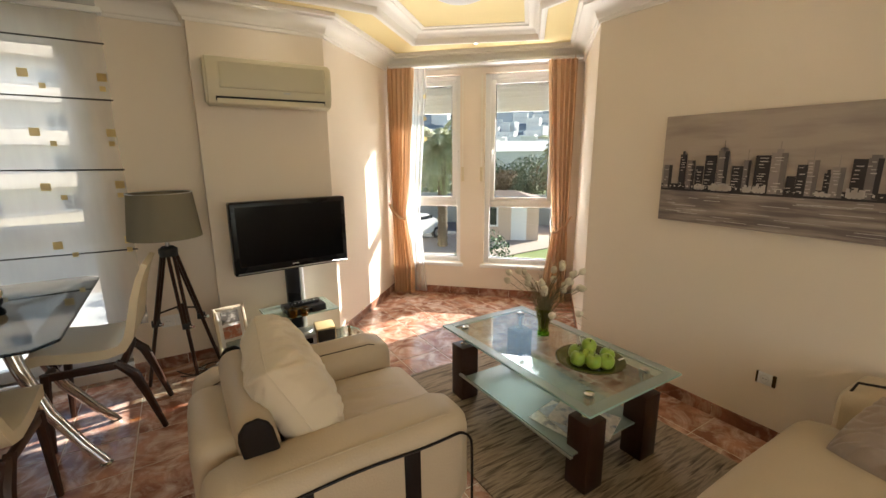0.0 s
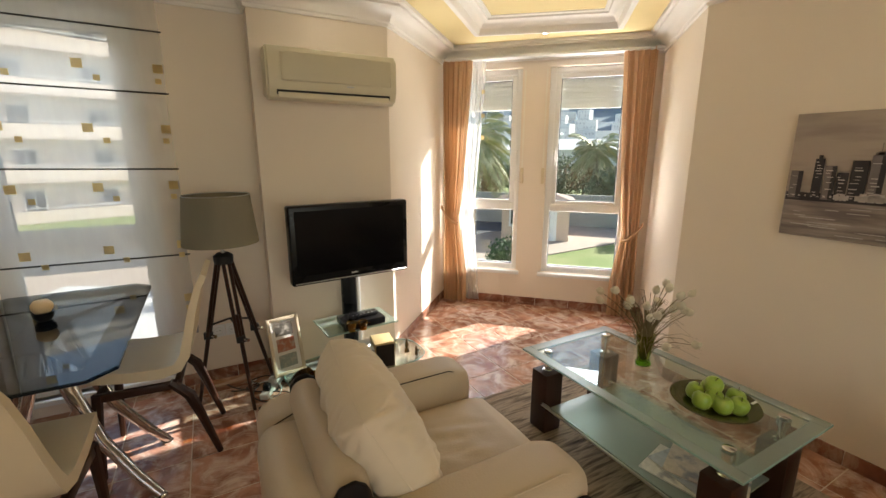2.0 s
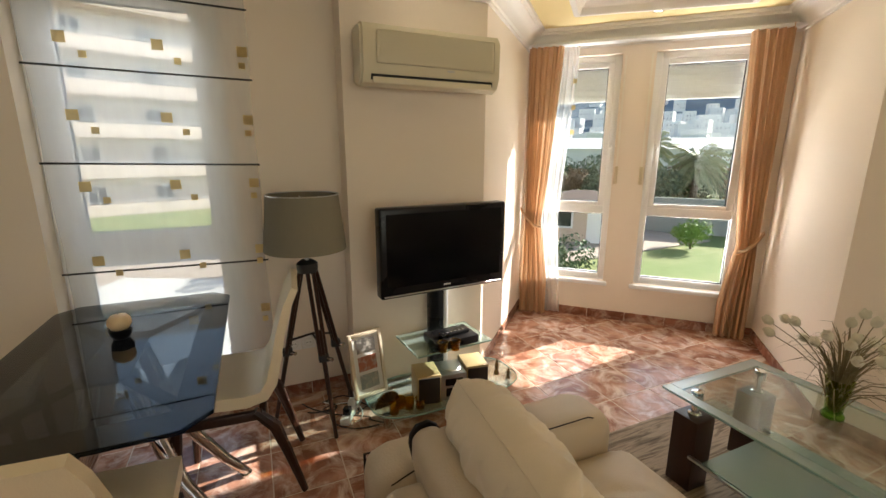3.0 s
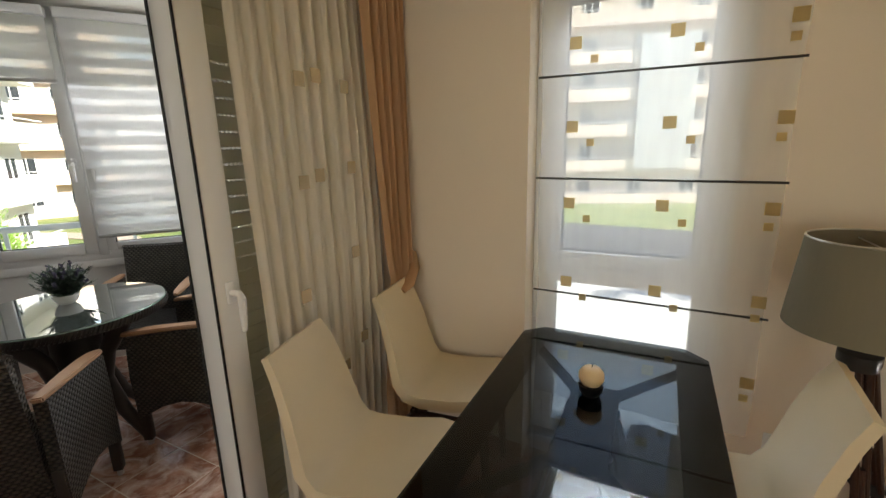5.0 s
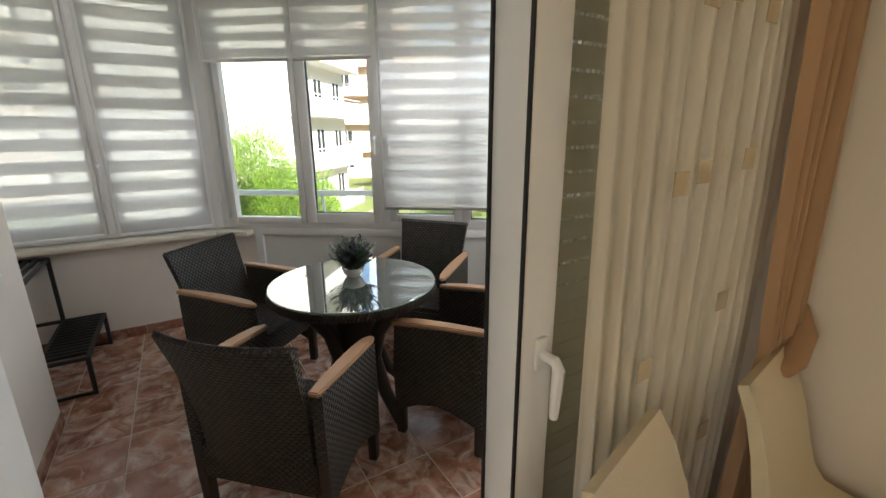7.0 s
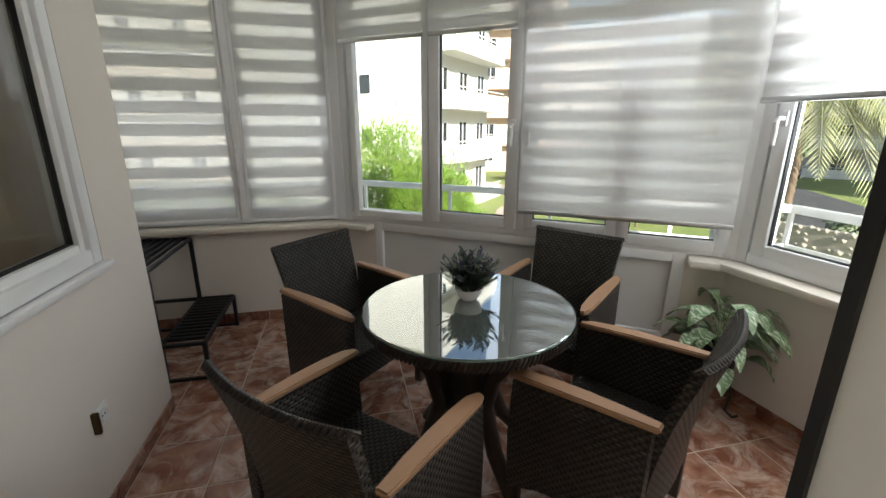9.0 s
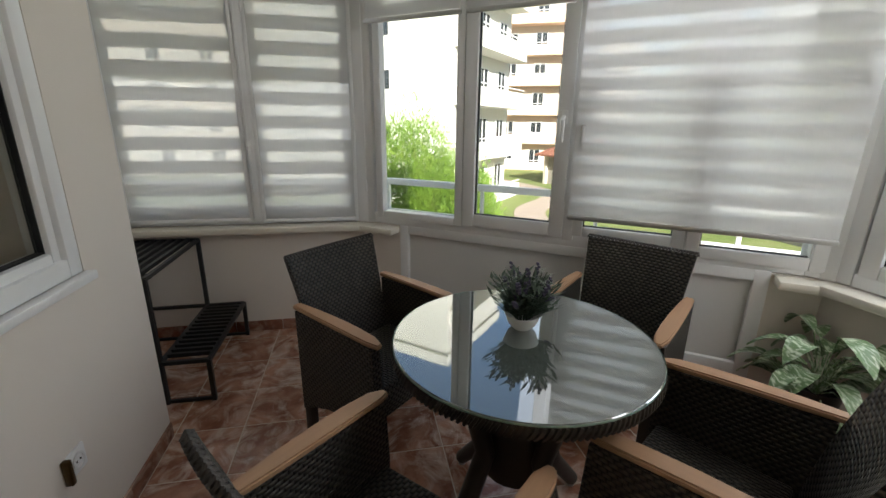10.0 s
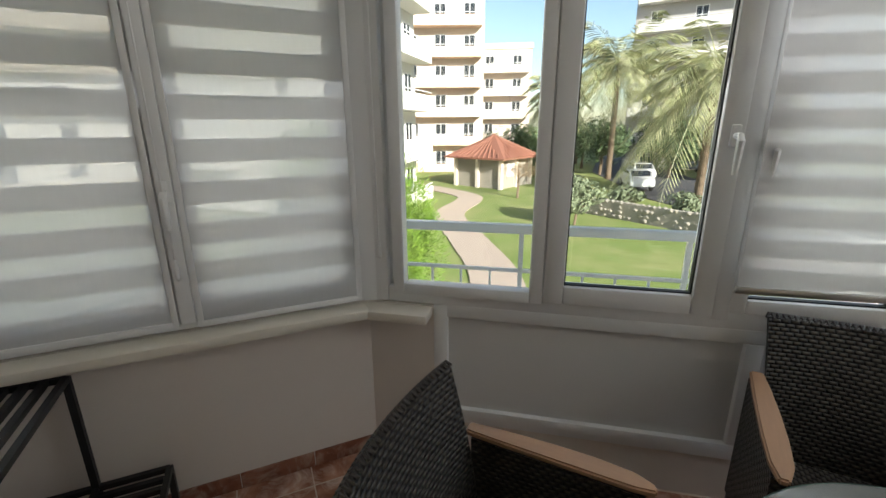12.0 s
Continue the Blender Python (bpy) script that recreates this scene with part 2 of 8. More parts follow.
def box(bm, x0, x1, y0, y1, z0, z1, bevel=0.0, seg=2, m=None, mi=0):
    vs = [bm.verts.new((x, y, z)) for z in (z0, z1) for y in (y0, y1) for x in (x0, x1)]
    fs = [bm.faces.new([vs[i] for i in q]) for q in ((0, 2, 3, 1), (4, 5, 7, 6), (0, 1, 5, 4), (2, 6, 7, 3), (0, 4, 6, 2), (1, 3, 7, 5))]
    for f in fs:
        f.material_index = mi
    if m is not None:
        for v in vs:
            v.co = m @ v.co
    if bevel:
        es = {e for f in fs for e in f.edges}
        bmesh.ops.bevel(bm, geom=list(es), offset=bevel, segments=seg, affect="EDGES", profile=0.5)
    return bm


def boxed(*a, **k):
    return box(bmesh.new(), *a, **k)


def tube(bm, pts, radius, n=10, cap=True, flat=1.0, up=None):
    """A tube through pts; radius is a number or one a point; flat squeezes it."""
    pts = [Vector(p) for p in pts]
    rad = radius if isinstance(radius, (list, tuple)) else [radius] * len(pts)
    rings = []
    prev = None
    for i, p in enumerate(pts):
        d = (pts[min(i + 1, len(pts) - 1)] - pts[max(i - 1, 0)]).normalized()
        ref = Vector(up) if up else (Vector((0, 0, 1)) if abs(d.z) < 0.9 else Vector((1, 0, 0)))
        if prev is None or up:
            a = d.cross(ref).normalized()
        else:
            a = (prev - d * prev.dot(d)).normalized()
        prev = a
        b = d.cross(a)
        rings.append([bm.verts.new(p + (a * math.cos(t) + b * math.sin(t) * flat) * rad[i]) for t in (2 * math.pi * k / n for k in range(n))])
    for r0, r1 in zip(rings, rings[1:]):
        for k in range(n):
            bm.faces.new((r0[k], r0[(k + 1) % n], r1[(k + 1) % n], r1[k]))
    if cap:
        bm.faces.new(rings[0][::-1])
        bm.faces.new(rings[-1])
    return bm


def lathe(bm, profile, n=24, centre=(0, 0, 0)):
    """Turn (radius, z) pairs about z; a zero radius closes the end."""
    c = Vector(centre)
    rings = []
    for r, z in profile:
        if r < 1e-6:
            rings.append([bm.verts.new(c + Vector((0, 0, z)))])
        else:
            rings.append([bm.verts.new(c + Vector((r * math.cos(t), r * math.sin(t), z))) for t in (2 * math.pi * k / n for k in range(n))])
    for a, b in zip(rings, rings[1:]):
        for k in range(n):
            q = [a[k % len(a)], a[(k + 1) % len(a)], b[(k + 1) % len(b)], b[k % len(b)]]
            q = list(dict.fromkeys(q))
            if len(q) > 2:
                bm.faces.new(q)
    return bm


def prism(bm, pts, z0, z1, bevel=0.0):
    """An upright prism over a flat outline."""
    lo = [bm.verts.new((x, y, z0)) for x, y in pts]
    hi = [bm.verts.new((x, y, z1)) for x, y in pts]
    k = len(pts)
    fs = [bm.faces.new(lo[::-1]), bm.faces.new(hi)]
    for i in range(k):
        fs.append(bm.faces.new((lo[i], lo[(i + 1) % k], hi[(i + 1) % k], hi[i])))
    if bevel:
        bmesh.ops.bevel(bm, geom=list({e for f in fs[:2] for e in f.edges}), offset=bevel, segments=2, affect="EDGES")
    return bm


def walling(name, p0, p1, thick, z0, z1, mat, openings=(), label="", m=None):
    """A wall from p0 to p1 with its room on the right hand, openings (s0, s1, za, zb) cut through it."""
    L = span(p0, p1)
    ss = sorted({0.0, L, *[v for o in openings for v in o[:2]]})
    zs = sorted({z0, z1, *[v for o in openings for v in o[2:]]})
    bm = bmesh.new()
    solid = lambda i, j: 0 <= i < len(ss) - 1 and 0 <= j < len(zs) - 1 and not any(o[0] < (ss[i] + ss[i + 1]) / 2 < o[1] and o[2] < (zs[j] + zs[j + 1]) / 2 < o[3] for o in openings)
    vert = {}

    def v(s, y, z):
        key = (round(s, 4), y, round(z, 4))
        if key not in vert:
            vert[key] = bm.verts.new((s, y, z))
        return vert[key]
    for i in range(len(ss) - 1):
        for j in range(len(zs) - 1):
            if not solid(i, j):
                continue
            a, b, c, d = ss[i], ss[i + 1], zs[j], zs[j + 1]
            bm.faces.new((v(a, 0, c), v(b, 0, c), v(b, 0, d), v(a, 0, d)))
            bm.faces.new((v(a, thick, c), v(a, thick, d), v(b, thick, d), v(b, thick, c)))
            if not solid(i - 1, j):
                bm.faces.new((v(a, 0, c), v(a, 0, d), v(a, thick, d), v(a, thick, c)))
            if not solid(i + 1, j):
                bm.faces.new((v(b, 0, c), v(b, thick, c), v(b, thick, d), v(b, 0, d)))
            if not solid(i, j - 1):
                bm.faces.new((v(a, 0, c), v(a, thick, c), v(b, thick, c), v(b, 0, c)))
            if not solid(i, j + 1):
                bm.faces.new((v(a, 0, d), v(b, 0, d), v(b, thick, d), v(a, thick, d)))
    ob = link(name, bm, mat, m=place(p0, p1))
    return tagged(ob, label, "wall", kind="structure")


def ring_frame(bm, x0, x1, z0, z1, w, y0, y1, bevel=0.006):
    """Four mitre-free members round an opening, between depths y0 and y1."""
    box(bm, x0, x0 + w, y0, y1, z0, z1, bevel)
    box(bm, x1 - w, x1, y0, y1, z0, z1, bevel)
    box(bm, x0 + w, x1 - w, y0, y1, z0, z0 + w, bevel)
    box(bm, x0 + w, x1 - w, y0, y1, z1 - w, z1, bevel)
    return bm


def pane(parent, x0, x1, z0, z1, y, mat=None, name="pane"):
    ob = part(name, boxed(x0, x1, y - 0.004, y + 0.004, z0, z1), mat or PANE, parent, smooth=False)
    ob.visible_shadow = False
    return ob


def drape(bm, width, z0, z1, folds, depth, pull=None, n=140, rows=24, seed=1, thick=0.0):
    """A hanging cloth with folds along x; pull(z) gives the width's share and shift at a height."""
    rnd = random.Random(seed)
    ph = [rnd.uniform(0, 6.28) for _ in range(4)]
    grid = []
    for j in range(rows + 1):
        z = z0 + (z1 - z0) * j / rows
        k, shift = pull(z) if pull else (1.0, 0.0)
        row = []
        for i in range(n + 1):
            u = i / n
            f = math.sin(u * folds * 6.283 + ph[0] + 0.5 * math.sin(u * 9 + ph[1])) + 0.35 * math.sin(u * folds * 2.3 * 6.283 + ph[2] + z * 0.8)
            row.append(bm.verts.new((shift + (u - 0.5) * width * k, depth * f * (0.75 + 0.25 * math.sin(z * 2 + ph[3] + u * 5)), z)))
        grid.append(row)
    for a, b in zip(grid, grid[1:]):
        for i in range(n):
            bm.faces.new((a[i], a[i + 1], b[i + 1], b[i]))
    return bm

# ---- structure: living room, bay and glazed balcony ----
ROOM_H = 2.34
B1, B2 = (1.8475, 4.2525), (3.1425, 2.9575)
COL = (0.947, 3.352)
PIC_END = (2.333, 2.148)
DIAG0, DIAG1 = (-5.045, 2.13), (-3.548, 4.135)
DD = Vector((DIAG1[0] - DIAG0[0], DIAG1[1] - DIAG0[1])).normalized()

walling("wall_picture", PIC_END, (2.333, -2.4), 0.2, 0, 2.6, PLASTER, label="cream plastered wall behind the canvas")
walling("wall_back", (2.333, -2.4), (-1.75, -2.4), 0.2, 0, 2.6, PLASTER, [(0.4, 3.7, 0.5, 2.2)], label="cream plastered wall of the living room")
walling("wall_balcony_door", (-1.75, -2.4), (-1.75, 3.42), 0.25, 0, 2.6, PLASTER, [(3.62, 3.97, 1.0, 2.2), (4.0, 5.82, -0.01, 2.6)], "cream plastered wall with the balcony door")
walling("wall_door_recess", (-1.85, 1.602), (-1.85, 3.42), 0.148, 0, 2.6, PLASTER, [(0.0, 1.718, -0.01, 2.22)], "cream plastered wall round the balcony door")
walling("wall_window", (-1.96, 3.422), (0.13, 3.422), 0.30, 0, 2.6, PLASTER, [(0.795, 2.09, 0.0, 2.6)], "cream plastered wall beside the tall window")
walling("wall_recess", (-1.165, 3.51), (0.13, 3.51), 0.21, 0, 2.6, PLASTER, [(0.0, 0.76, 0.10, 2.16)], "cream plastered wall behind the floor lamp")
bm = prism(bmesh.new(), [(0.13, 3.352), COL, (0.947, 3.8), (0.13, 3.8)], 0, 2.6)
tagged(link("wall_column", bm, PLASTER), "cream plastered pier carrying the air conditioner", "wall", kind="structure")
walling("wall_bay_side", COL, B1, 0.2, 0, 2.6, PLASTER, label="cream plastered side wall of the bay")
walling("wall_bay", B1, B2, 0.22, 0, 2.6, PLASTER, [(0.10, 0.72, 0.335, 2.15), (0.955, 1.65, 0.335, 2.15)], "cream plastered bay wall with two windows")
walling("wall_bay_return", B2, PIC_END, 0.2, 0, 2.6, PLASTER, label="cream plastered side wall of the bay")
walling("wall_kitchen", (-2.0, 1.2), (-4.0, 1.2), 0.22, 0, 2.6, PLASTER_W, [(0.35, 1.66, 0.93, 2.15)], "pale plastered balcony wall with a window")
walling("wall_niche_side", (-4.0, 0.98), (-4.0, 0.62), 0.2, 0, 2.6, PLASTER_W, label="pale plastered end of the balcony wall")
walling("wall_niche_end", (-4.0, 0.62), (-5.045, 0.62), 0.2, 0, 2.6, PLASTER_W, label="pale plastered wall of the balcony niche")
walling("wall_parapet_side", (-5.045, 0.62), DIAG0, 0.16, 0, 0.76, PLASTER_W, label="pale plastered parapet under the side windows")
walling("wall_parapet_end", DIAG1, (-2.0, 4.235), 0.16, 0, 0.76, PLASTER_W, label="pale plastered parapet under the windows")
walling("wall_door_outer", (-2.002, 4.235), (-2.002, 3.42), 0.2, 0, 2.6, PLASTER_W, label="pale plastered balcony wall")
for nm, s0, s1 in (("wall_parapet_left", 0.0, 0.30), ("wall_parapet_right", 2.30, span(DIAG0, DIAG1))):
    q0 = (DIAG0[0] + DD.x * s0, DIAG0[1] + DD.y * s0)
    q1 = (DIAG0[0] + DD.x * s1, DIAG0[1] + DD.y * s1)
    walling(nm, q0, q1, 0.16, 0, 0.76, PLASTER_W, label="short pale plastered parapet beside the glazing")

# floor slab and ceilings
OUTLINE_L = [(-1.75, -2.4), (-1.75, 1.6), (-1.85, 1.6), (-1.85, 3.42), (-1.165, 3.42), (-1.165, 3.51), (0.13, 3.51), (0.13, 3.352), COL, B1, B2, PIC_END, (2.333, -2.4)]
OUTLINE_B = [(-2.0, 1.2), (-4.0, 1.2), (-4.0, 0.62), (-5.045, 0.62), DIAG0, DIAG1, (-2.0, 4.235)]


def grown(pts, d):
    c = Vector((sum(p[0] for p in pts) / len(pts), sum(p[1] for p in pts) / len(pts)))
    return [(c.x + (p[0] - c.x) * (1 + d), c.y + (p[1] - c.y) * (1 + d)) for p in pts]


bm = prism(bmesh.new(), [(-5.20, 0.45), (-5.20, 2.18), (-3.62, 4.38), (-2.0, 4.4), (-1.2, 3.75), (0.9, 3.75), (1.85, 4.5), (3.4, 2.95), (2.5, 2.1), (2.5, -2.6), (-1.95, -2.6), (-1.95, 0.45)], -0.25, -0.0016)
floor = tagged(link("floor", bm, GROUT), "red and cream marbled ceramic tile floor", "floor", kind="structure")
# overhang past the end windows is added, out of view, to keep sun out
bm = prism(bmesh.new(), [(-5.30, 0.4), (-5.30, 2.22), (-3.90, 4.20), (-3.70, 5.05), (-1.95, 5.05), (-1.95, 0.4)], 2.44, 2.6)
tagged(link("ceiling_balcony", bm, CEIL), "white painted balcony ceiling", "ceiling", kind="structure")

# living-room ceiling: border slab round a raised octagon tray with a yellow field
TRAY_H = 0.085
TRAY = [(-0.05, 3.05), (1.215, 3.045), (1.815, 3.635), (2.615, 2.975), (2.10, 2.42), (2.10, 0.55), (1.35, -0.1), (0.2, -0.1), (-0.6, 0.6), (-0.6, 2.5)]
bm = bmesh.new()
outer = grown(OUTLINE_L, 0.04)


def ring_plate(bm, inner, outer_pts, z):
    """A flat plate between two outlines."""
    vi = [bm.verts.new((x, y, z)) for x, y in inner]
    vo = [bm.verts.new((x, y, z)) for x, y in outer_pts]
    es = [bm.edges.new((a[i], a[(i + 1) % len(a)])) for a in (vi, vo) for i in range(len(a))]
    bmesh.ops.triangle_fill(bm, use_beauty=True, edges=es)


ring_plate(bm, TRAY, outer, ROOM_H)
k = len(TRAY)
lo = [bm.verts.new((x, y, ROOM_H)) for x, y in TRAY]
hi = [bm.verts.new((x, y, ROOM_H + TRAY_H)) for x, y in TRAY]
for i in range(k):
    bm.faces.new((lo[i], lo[(i + 1) % k], hi[(i + 1) % k], hi[i]))
tagged(link("ceiling", bm, YELLOW), "pale yellow ceiling border round a raised tray", "ceiling", kind="structure")
bm = prism(bmesh.new(), grown(TRAY, 0.02), ROOM_H + TRAY_H, ROOM_H + 0.20)
tagged(link("ceiling_tray", bm, YELLOW), "pale yellow raised ceiling field", "ceiling", kind="structure")


def moulding(name, pts, z_top, prof, label, closed=True):
    """A moulded strip along pts; prof is (outward, down) pairs from the line."""
    bm = bmesh.new()
    n = len(pts)
    rings = []
    for i in range(n):
        p = Vector(pts[i])
        a = (p - Vector(pts[i - 1])).normalized() if closed or i else (Vector(pts[1]) - p).normalized()
        b = (Vector(pts[(i + 1) % n]) - p).normalized() if closed or i < n - 1 else a
        na, nb = Vector((a.y, -a.x)), Vector((b.y, -b.x))
        mid = (na + nb).normalized()
        k2 = 1 / max(0.35, mid.dot(na))
        rings.append([bm.verts.new((p.x + mid.x * o * k2, p.y + mid.y * o * k2, z_top - d)) for o, d in prof])
    for i in range(n if closed else n - 1):
        r0, r1 = rings[i], rings[(i + 1) % n]
        for j in range(len(prof) - 1):
            bm.faces.new((r0[j], r0[j + 1], r1[j + 1], r1[j]))
    return tagged(link(name, bm, CORNICE, smooth=35), label, "moulding", kind="structure")


COVE = [(0.0, 0.135), (0.014, 0.135), (0.016, 0.118), (0.026, 0.112), (0.034, 0.088), (0.052, 0.062), (0.082, 0.046), (0.112, 0.040), (0.116, 0.026), (0.136, 0.022), (0.140, 0.0)]
moulding("trim_cornice", OUTLINE_L, ROOM_H - 0.001, COVE, "white plaster ceiling cornice round the room")
STEP = [(0.035, 0.0), (0.034, 0.014), (0.022, 0.022), (-0.004, 0.022), (-0.012, 0.012), (-0.020, -0.020), (-0.032, -0.028), (-0.040, -0.046), (-0.062, -0.060), (-0.088, -0.064), (-0.094, -0.076), (-0.120, -0.080), (-0.122, -0.086)]
moulding("trim_tray", TRAY[::-1], ROOM_H - 0.001, STEP, "white plaster moulding round the ceiling tray")

# ---- windows and doors ----
def sash(parent, x0, x1, z0, z1, y, w=0.055, glass_mat=None, name="sash"):
    """One glazed sash with its rubber seal and pane."""
    bm = ring_frame(bmesh.new(), x0, x1, z0, z1, w, y - 0.03, y + 0.04, 0.008)
    ob = part(name, bm, PVC, parent)
    part("seal", ring_frame(bmesh.new(), x0 + w - 0.001, x1 - w + 0.001, z0 + w - 0.001, z1 - w + 0.001, 0.006, y - 0.012, y + 0.012, 0), SEAL, ob, smooth=False)
    pane(ob, x0 + w, x1 - w, z0 + w, z1 - w, y, glass_mat)
    return ob


def handle(parent, x, y, z, turn=-1, length=0.12):
    """A white lever window handle."""
    bm = box(bmesh.new(), x - 0.015, x + 0.015, y - 0.012, y, z - 0.035, z + 0.035, 0.005)
    tube(bm, [(x, y - 0.01, z), (x, y - 0.045, z), (x, y - 0.055, z + turn * 0.015), (x, y - 0.052, z + turn * length * 0.5), (x, y - 0.05, z + turn * length)], [0.010, 0.011, 0.0125, 0.0115, 0.009], 8)
    return part("handle", bm, PVC, parent, "white lever handle")


# two bay windows, each with a fixed lower light and an opening upper sash
def bay_window(name, s0, s1):
    w = thing(name, "white plastic bay window with a lowered roller shutter", "window", place(B1, B2), kind="structure")
    part("window_frame", box(box(ring_frame(bmesh.new(), s0, s1, 0.335, 2.15, 0.05, 0.05, 0.13), s0 + 0.05, s1 - 0.05, 0.05, 0.13, 0.905, 0.975, 0.006), s0 - 0.02, s1 + 0.02, 0.045, 0.05, 0.32, 0.345), PVC, w)
    sash(w, s0 + 0.04, s1 - 0.04, 0.95, 2.115, 0.09, 0.055)
    part("seal", ring_frame(bmesh.new(), s0 + 0.049, s1 - 0.049, 0.384, 0.906, 0.006, 0.07, 0.09, 0), SEAL, w, smooth=False)
    pane(w, s0 + 0.05, s1 - 0.05, 0.385, 0.905, 0.085)
    part("window_sill", boxed(s0 - 0.03, s1 + 0.03, -0.035, 0.05, 0.30, 0.334, 0.008), PVC, w)
    sh = new("roller_shutter")
    sh.parent = w
    z = 2.13
    for i in range(7):
        b = boxed(s0 + 0.05, s1 - 0.05, 0.16, 0.178, z - 0.0452, z, 0.004)
        part("slat", b, PVC, sh, smooth=False)
        z -= 0.045
    return w


w1 = bay_window("window_1", 0.10, 0.72)
w2 = bay_window("window_2", 0.955, 1.65)
handle(w1, 0.69, 0.06, 1.45)
handle(w2, 1.02, 0.06, 1.45)
for w, x in ((w1, 0.745), (w2, 0.93)):
    part("strap_box", boxed(x - 0.014, x + 0.014, -0.025, 0.0, 1.16, 1.30, 0.006), LEATHER, w, "cream shutter strap box")
    part("strap", boxed(x - 0.007, x + 0.007, -0.012, -0.009, 1.30, 2.13), VOILE, w, smooth=False)

# tall window by the dining table
w3 = thing("window_3", "tall white plastic window by the dining table", "window", place((-1.165, 3.51), (0.13, 3.51)), kind="structure")
part("window_frame", box(ring_frame(bmesh.new(), 0.0, 0.76, 0.10, 2.16, 0.06, 0.04, 0.11), 0.06, 0.70, 0.04, 0.11, 0.925, 0.985, 0.006), PVC, w3)
sash(w3, 0.05, 0.71, 0.955, 2.11, 0.065, 0.07)
part("seal", ring_frame(bmesh.new(), 0.10, 0.66, 0.14, 0.925, 0.006, 0.05, 0.07, 0), SEAL, w3, smooth=False)
part("lower_frame", ring_frame(bmesh.new(), 0.06, 0.70, 0.13, 0.925, 0.045, 0.035, 0.10), PVC, w3)
pane(w3, 0.10, 0.66, 0.17, 0.885, 0.065)
part("window_sill", boxed(0.0, 0.76, -0.03, 0.04, 0.07, 0.10, 0.006), PVC, w3)
handle(w3, 0.085, 0.03, 1.05)

# balcony door: open left leaf swung in, closed right leaf with a shut roller shutter behind it
DOOR = place((-1.75, 1.60), (-1.75, 3.32))
door = thing("door_1", "white plastic double balcony door standing half open", "door", DOOR, kind="structure")
bm = ring_frame(bmesh.new(), 0.0, 1.72, -0.02, 2.22, 0.06, 0.10, 0.19)
part("door_frame", bm, PVC, door)
part("jamb_liner", boxed(0.062, 0.085, 0.07, 0.25, 0.0, 2.16, 0.006), PVC, door)
part("jamb_cover", boxed(0.004, 0.072, -0.012, 0.098, 0.0, 2.2, 0.008), PVC, door)
part("jamb_cover", boxed(-0.026, 0.002, -0.018, 0.098, 0.0, 2.2, 0.008), PVC, door)
part("threshold", boxed(0.06, 1.66, 0.06, 0.25, -0.004, 0.022, 0.005), PVC, door)
leaf = part("door_leaf", ring_frame(bmesh.new(), 0.822, 1.66, 0.03, 2.16, 0.088, 0.088, 0.198, 0.008), PVC, door)
part("seal", boxed(0.817, 0.8215, 0.088, 0.096, 0.02, 2.17), SEAL, door, smooth=False)
part("seal", boxed(0.817, 0.8215, 0.191, 0.20, 0.02, 2.17), SEAL, door, smooth=False)
pane(leaf, 0.91, 1.572, 0.118, 2.072, 0.14)
handle(leaf, 0.868, 0.088, 1.06)
SHUT_G = material("grey_shutter_slat", (0.56, 0.54, 0.45), 0.5, vary=0.05, scale=4)
shut = new("roller_shutter")
shut.parent = door
for i in range(40):
    z = 0.02 + i * 0.053
    gap = 0.0075 if 1.05 < z < 1.75 else 0.001
    part("slat", boxed(0.85, 1.66, 0.205, 0.217, z, z + 0.053 - gap, 0.001, 1), SHUT_G, shut, smooth=False)
bm = bmesh.new()
for i in range(20, 33):
    z = 0.02 + i * 0.053
    for k in range(46):
        box(bm, 0.90 + k * 0.016, 0.906 + k * 0.016, 0.207, 0.215, z + 0.045, z + 0.0535)
tagged(part("slat_links", bm, SHUT_G, shut, smooth=False), kind="stuff")
# narrow fixed light beside the door, in the same white frame
SIDE_L = place((-1.75, 1.22), (-1.75, 1.57))
side_light = thing("window_8", "narrow white plastic window beside the balcony door", "window", SIDE_L, kind="structure")
part("window_frame", ring_frame(bmesh.new(), 0.0, 0.349, 1.0, 2.2, 0.03, 0.02, 0.12), PVC, side_light)
lf = part("sash", ring_frame(bmesh.new(), 0.008, 0.345, 1.012, 2.19, 0.040, -0.012, 0.05, 0.006), PVC, side_light)
part("seal", ring_frame(bmesh.new(), 0.047, 0.306, 1.051, 2.151, 0.005, -0.006, 0.03, 0), SEAL, lf, smooth=False)
part("seal", boxed(0.3455, 0.3535, -0.0145, 0.02, 1.0, 2.2), SEAL, side_light, "black rubber seal", smooth=False)
part("window_sill", boxed(-0.02, 0.40, -0.045, 0.02, 0.975, 1.0, 0.006), PVC, side_light)
pane(lf, 0.05, 0.303, 1.055, 2.147, 0.02)

# kitchen window on the balcony wall
w4 = thing("window_4", "white plastic kitchen window, half slid open", "window", place((-2.0, 1.2), (-4.0, 1.2)), kind="structure")
part("window_frame", ring_frame(bmesh.new(), 0.35, 1.66, 0.93, 2.15, 0.06, 0.0, 0.07), PVC, w4)
part("window_sill", boxed(0.33, 1.68, -0.03, 0.02, 0.90, 0.93, 0.006), PVC, w4)
sash(w4, 0.40, 1.03, 0.97, 2.11, 0.035, 0.05)
sash(w4, 0.99, 1.62, 0.97, 2.11, 0.05, 0.05)
bm = bmesh.new()
box(bm, 0.2, 2.0, 1.2, 1.25, 0.0, 2.6)
box(bm, 0.15, 0.2, 0.22, 1.25, 0.0, 2.6)
box(bm, 1.75, 1.8, 0.22, 1.25, 0.0, 2.6)
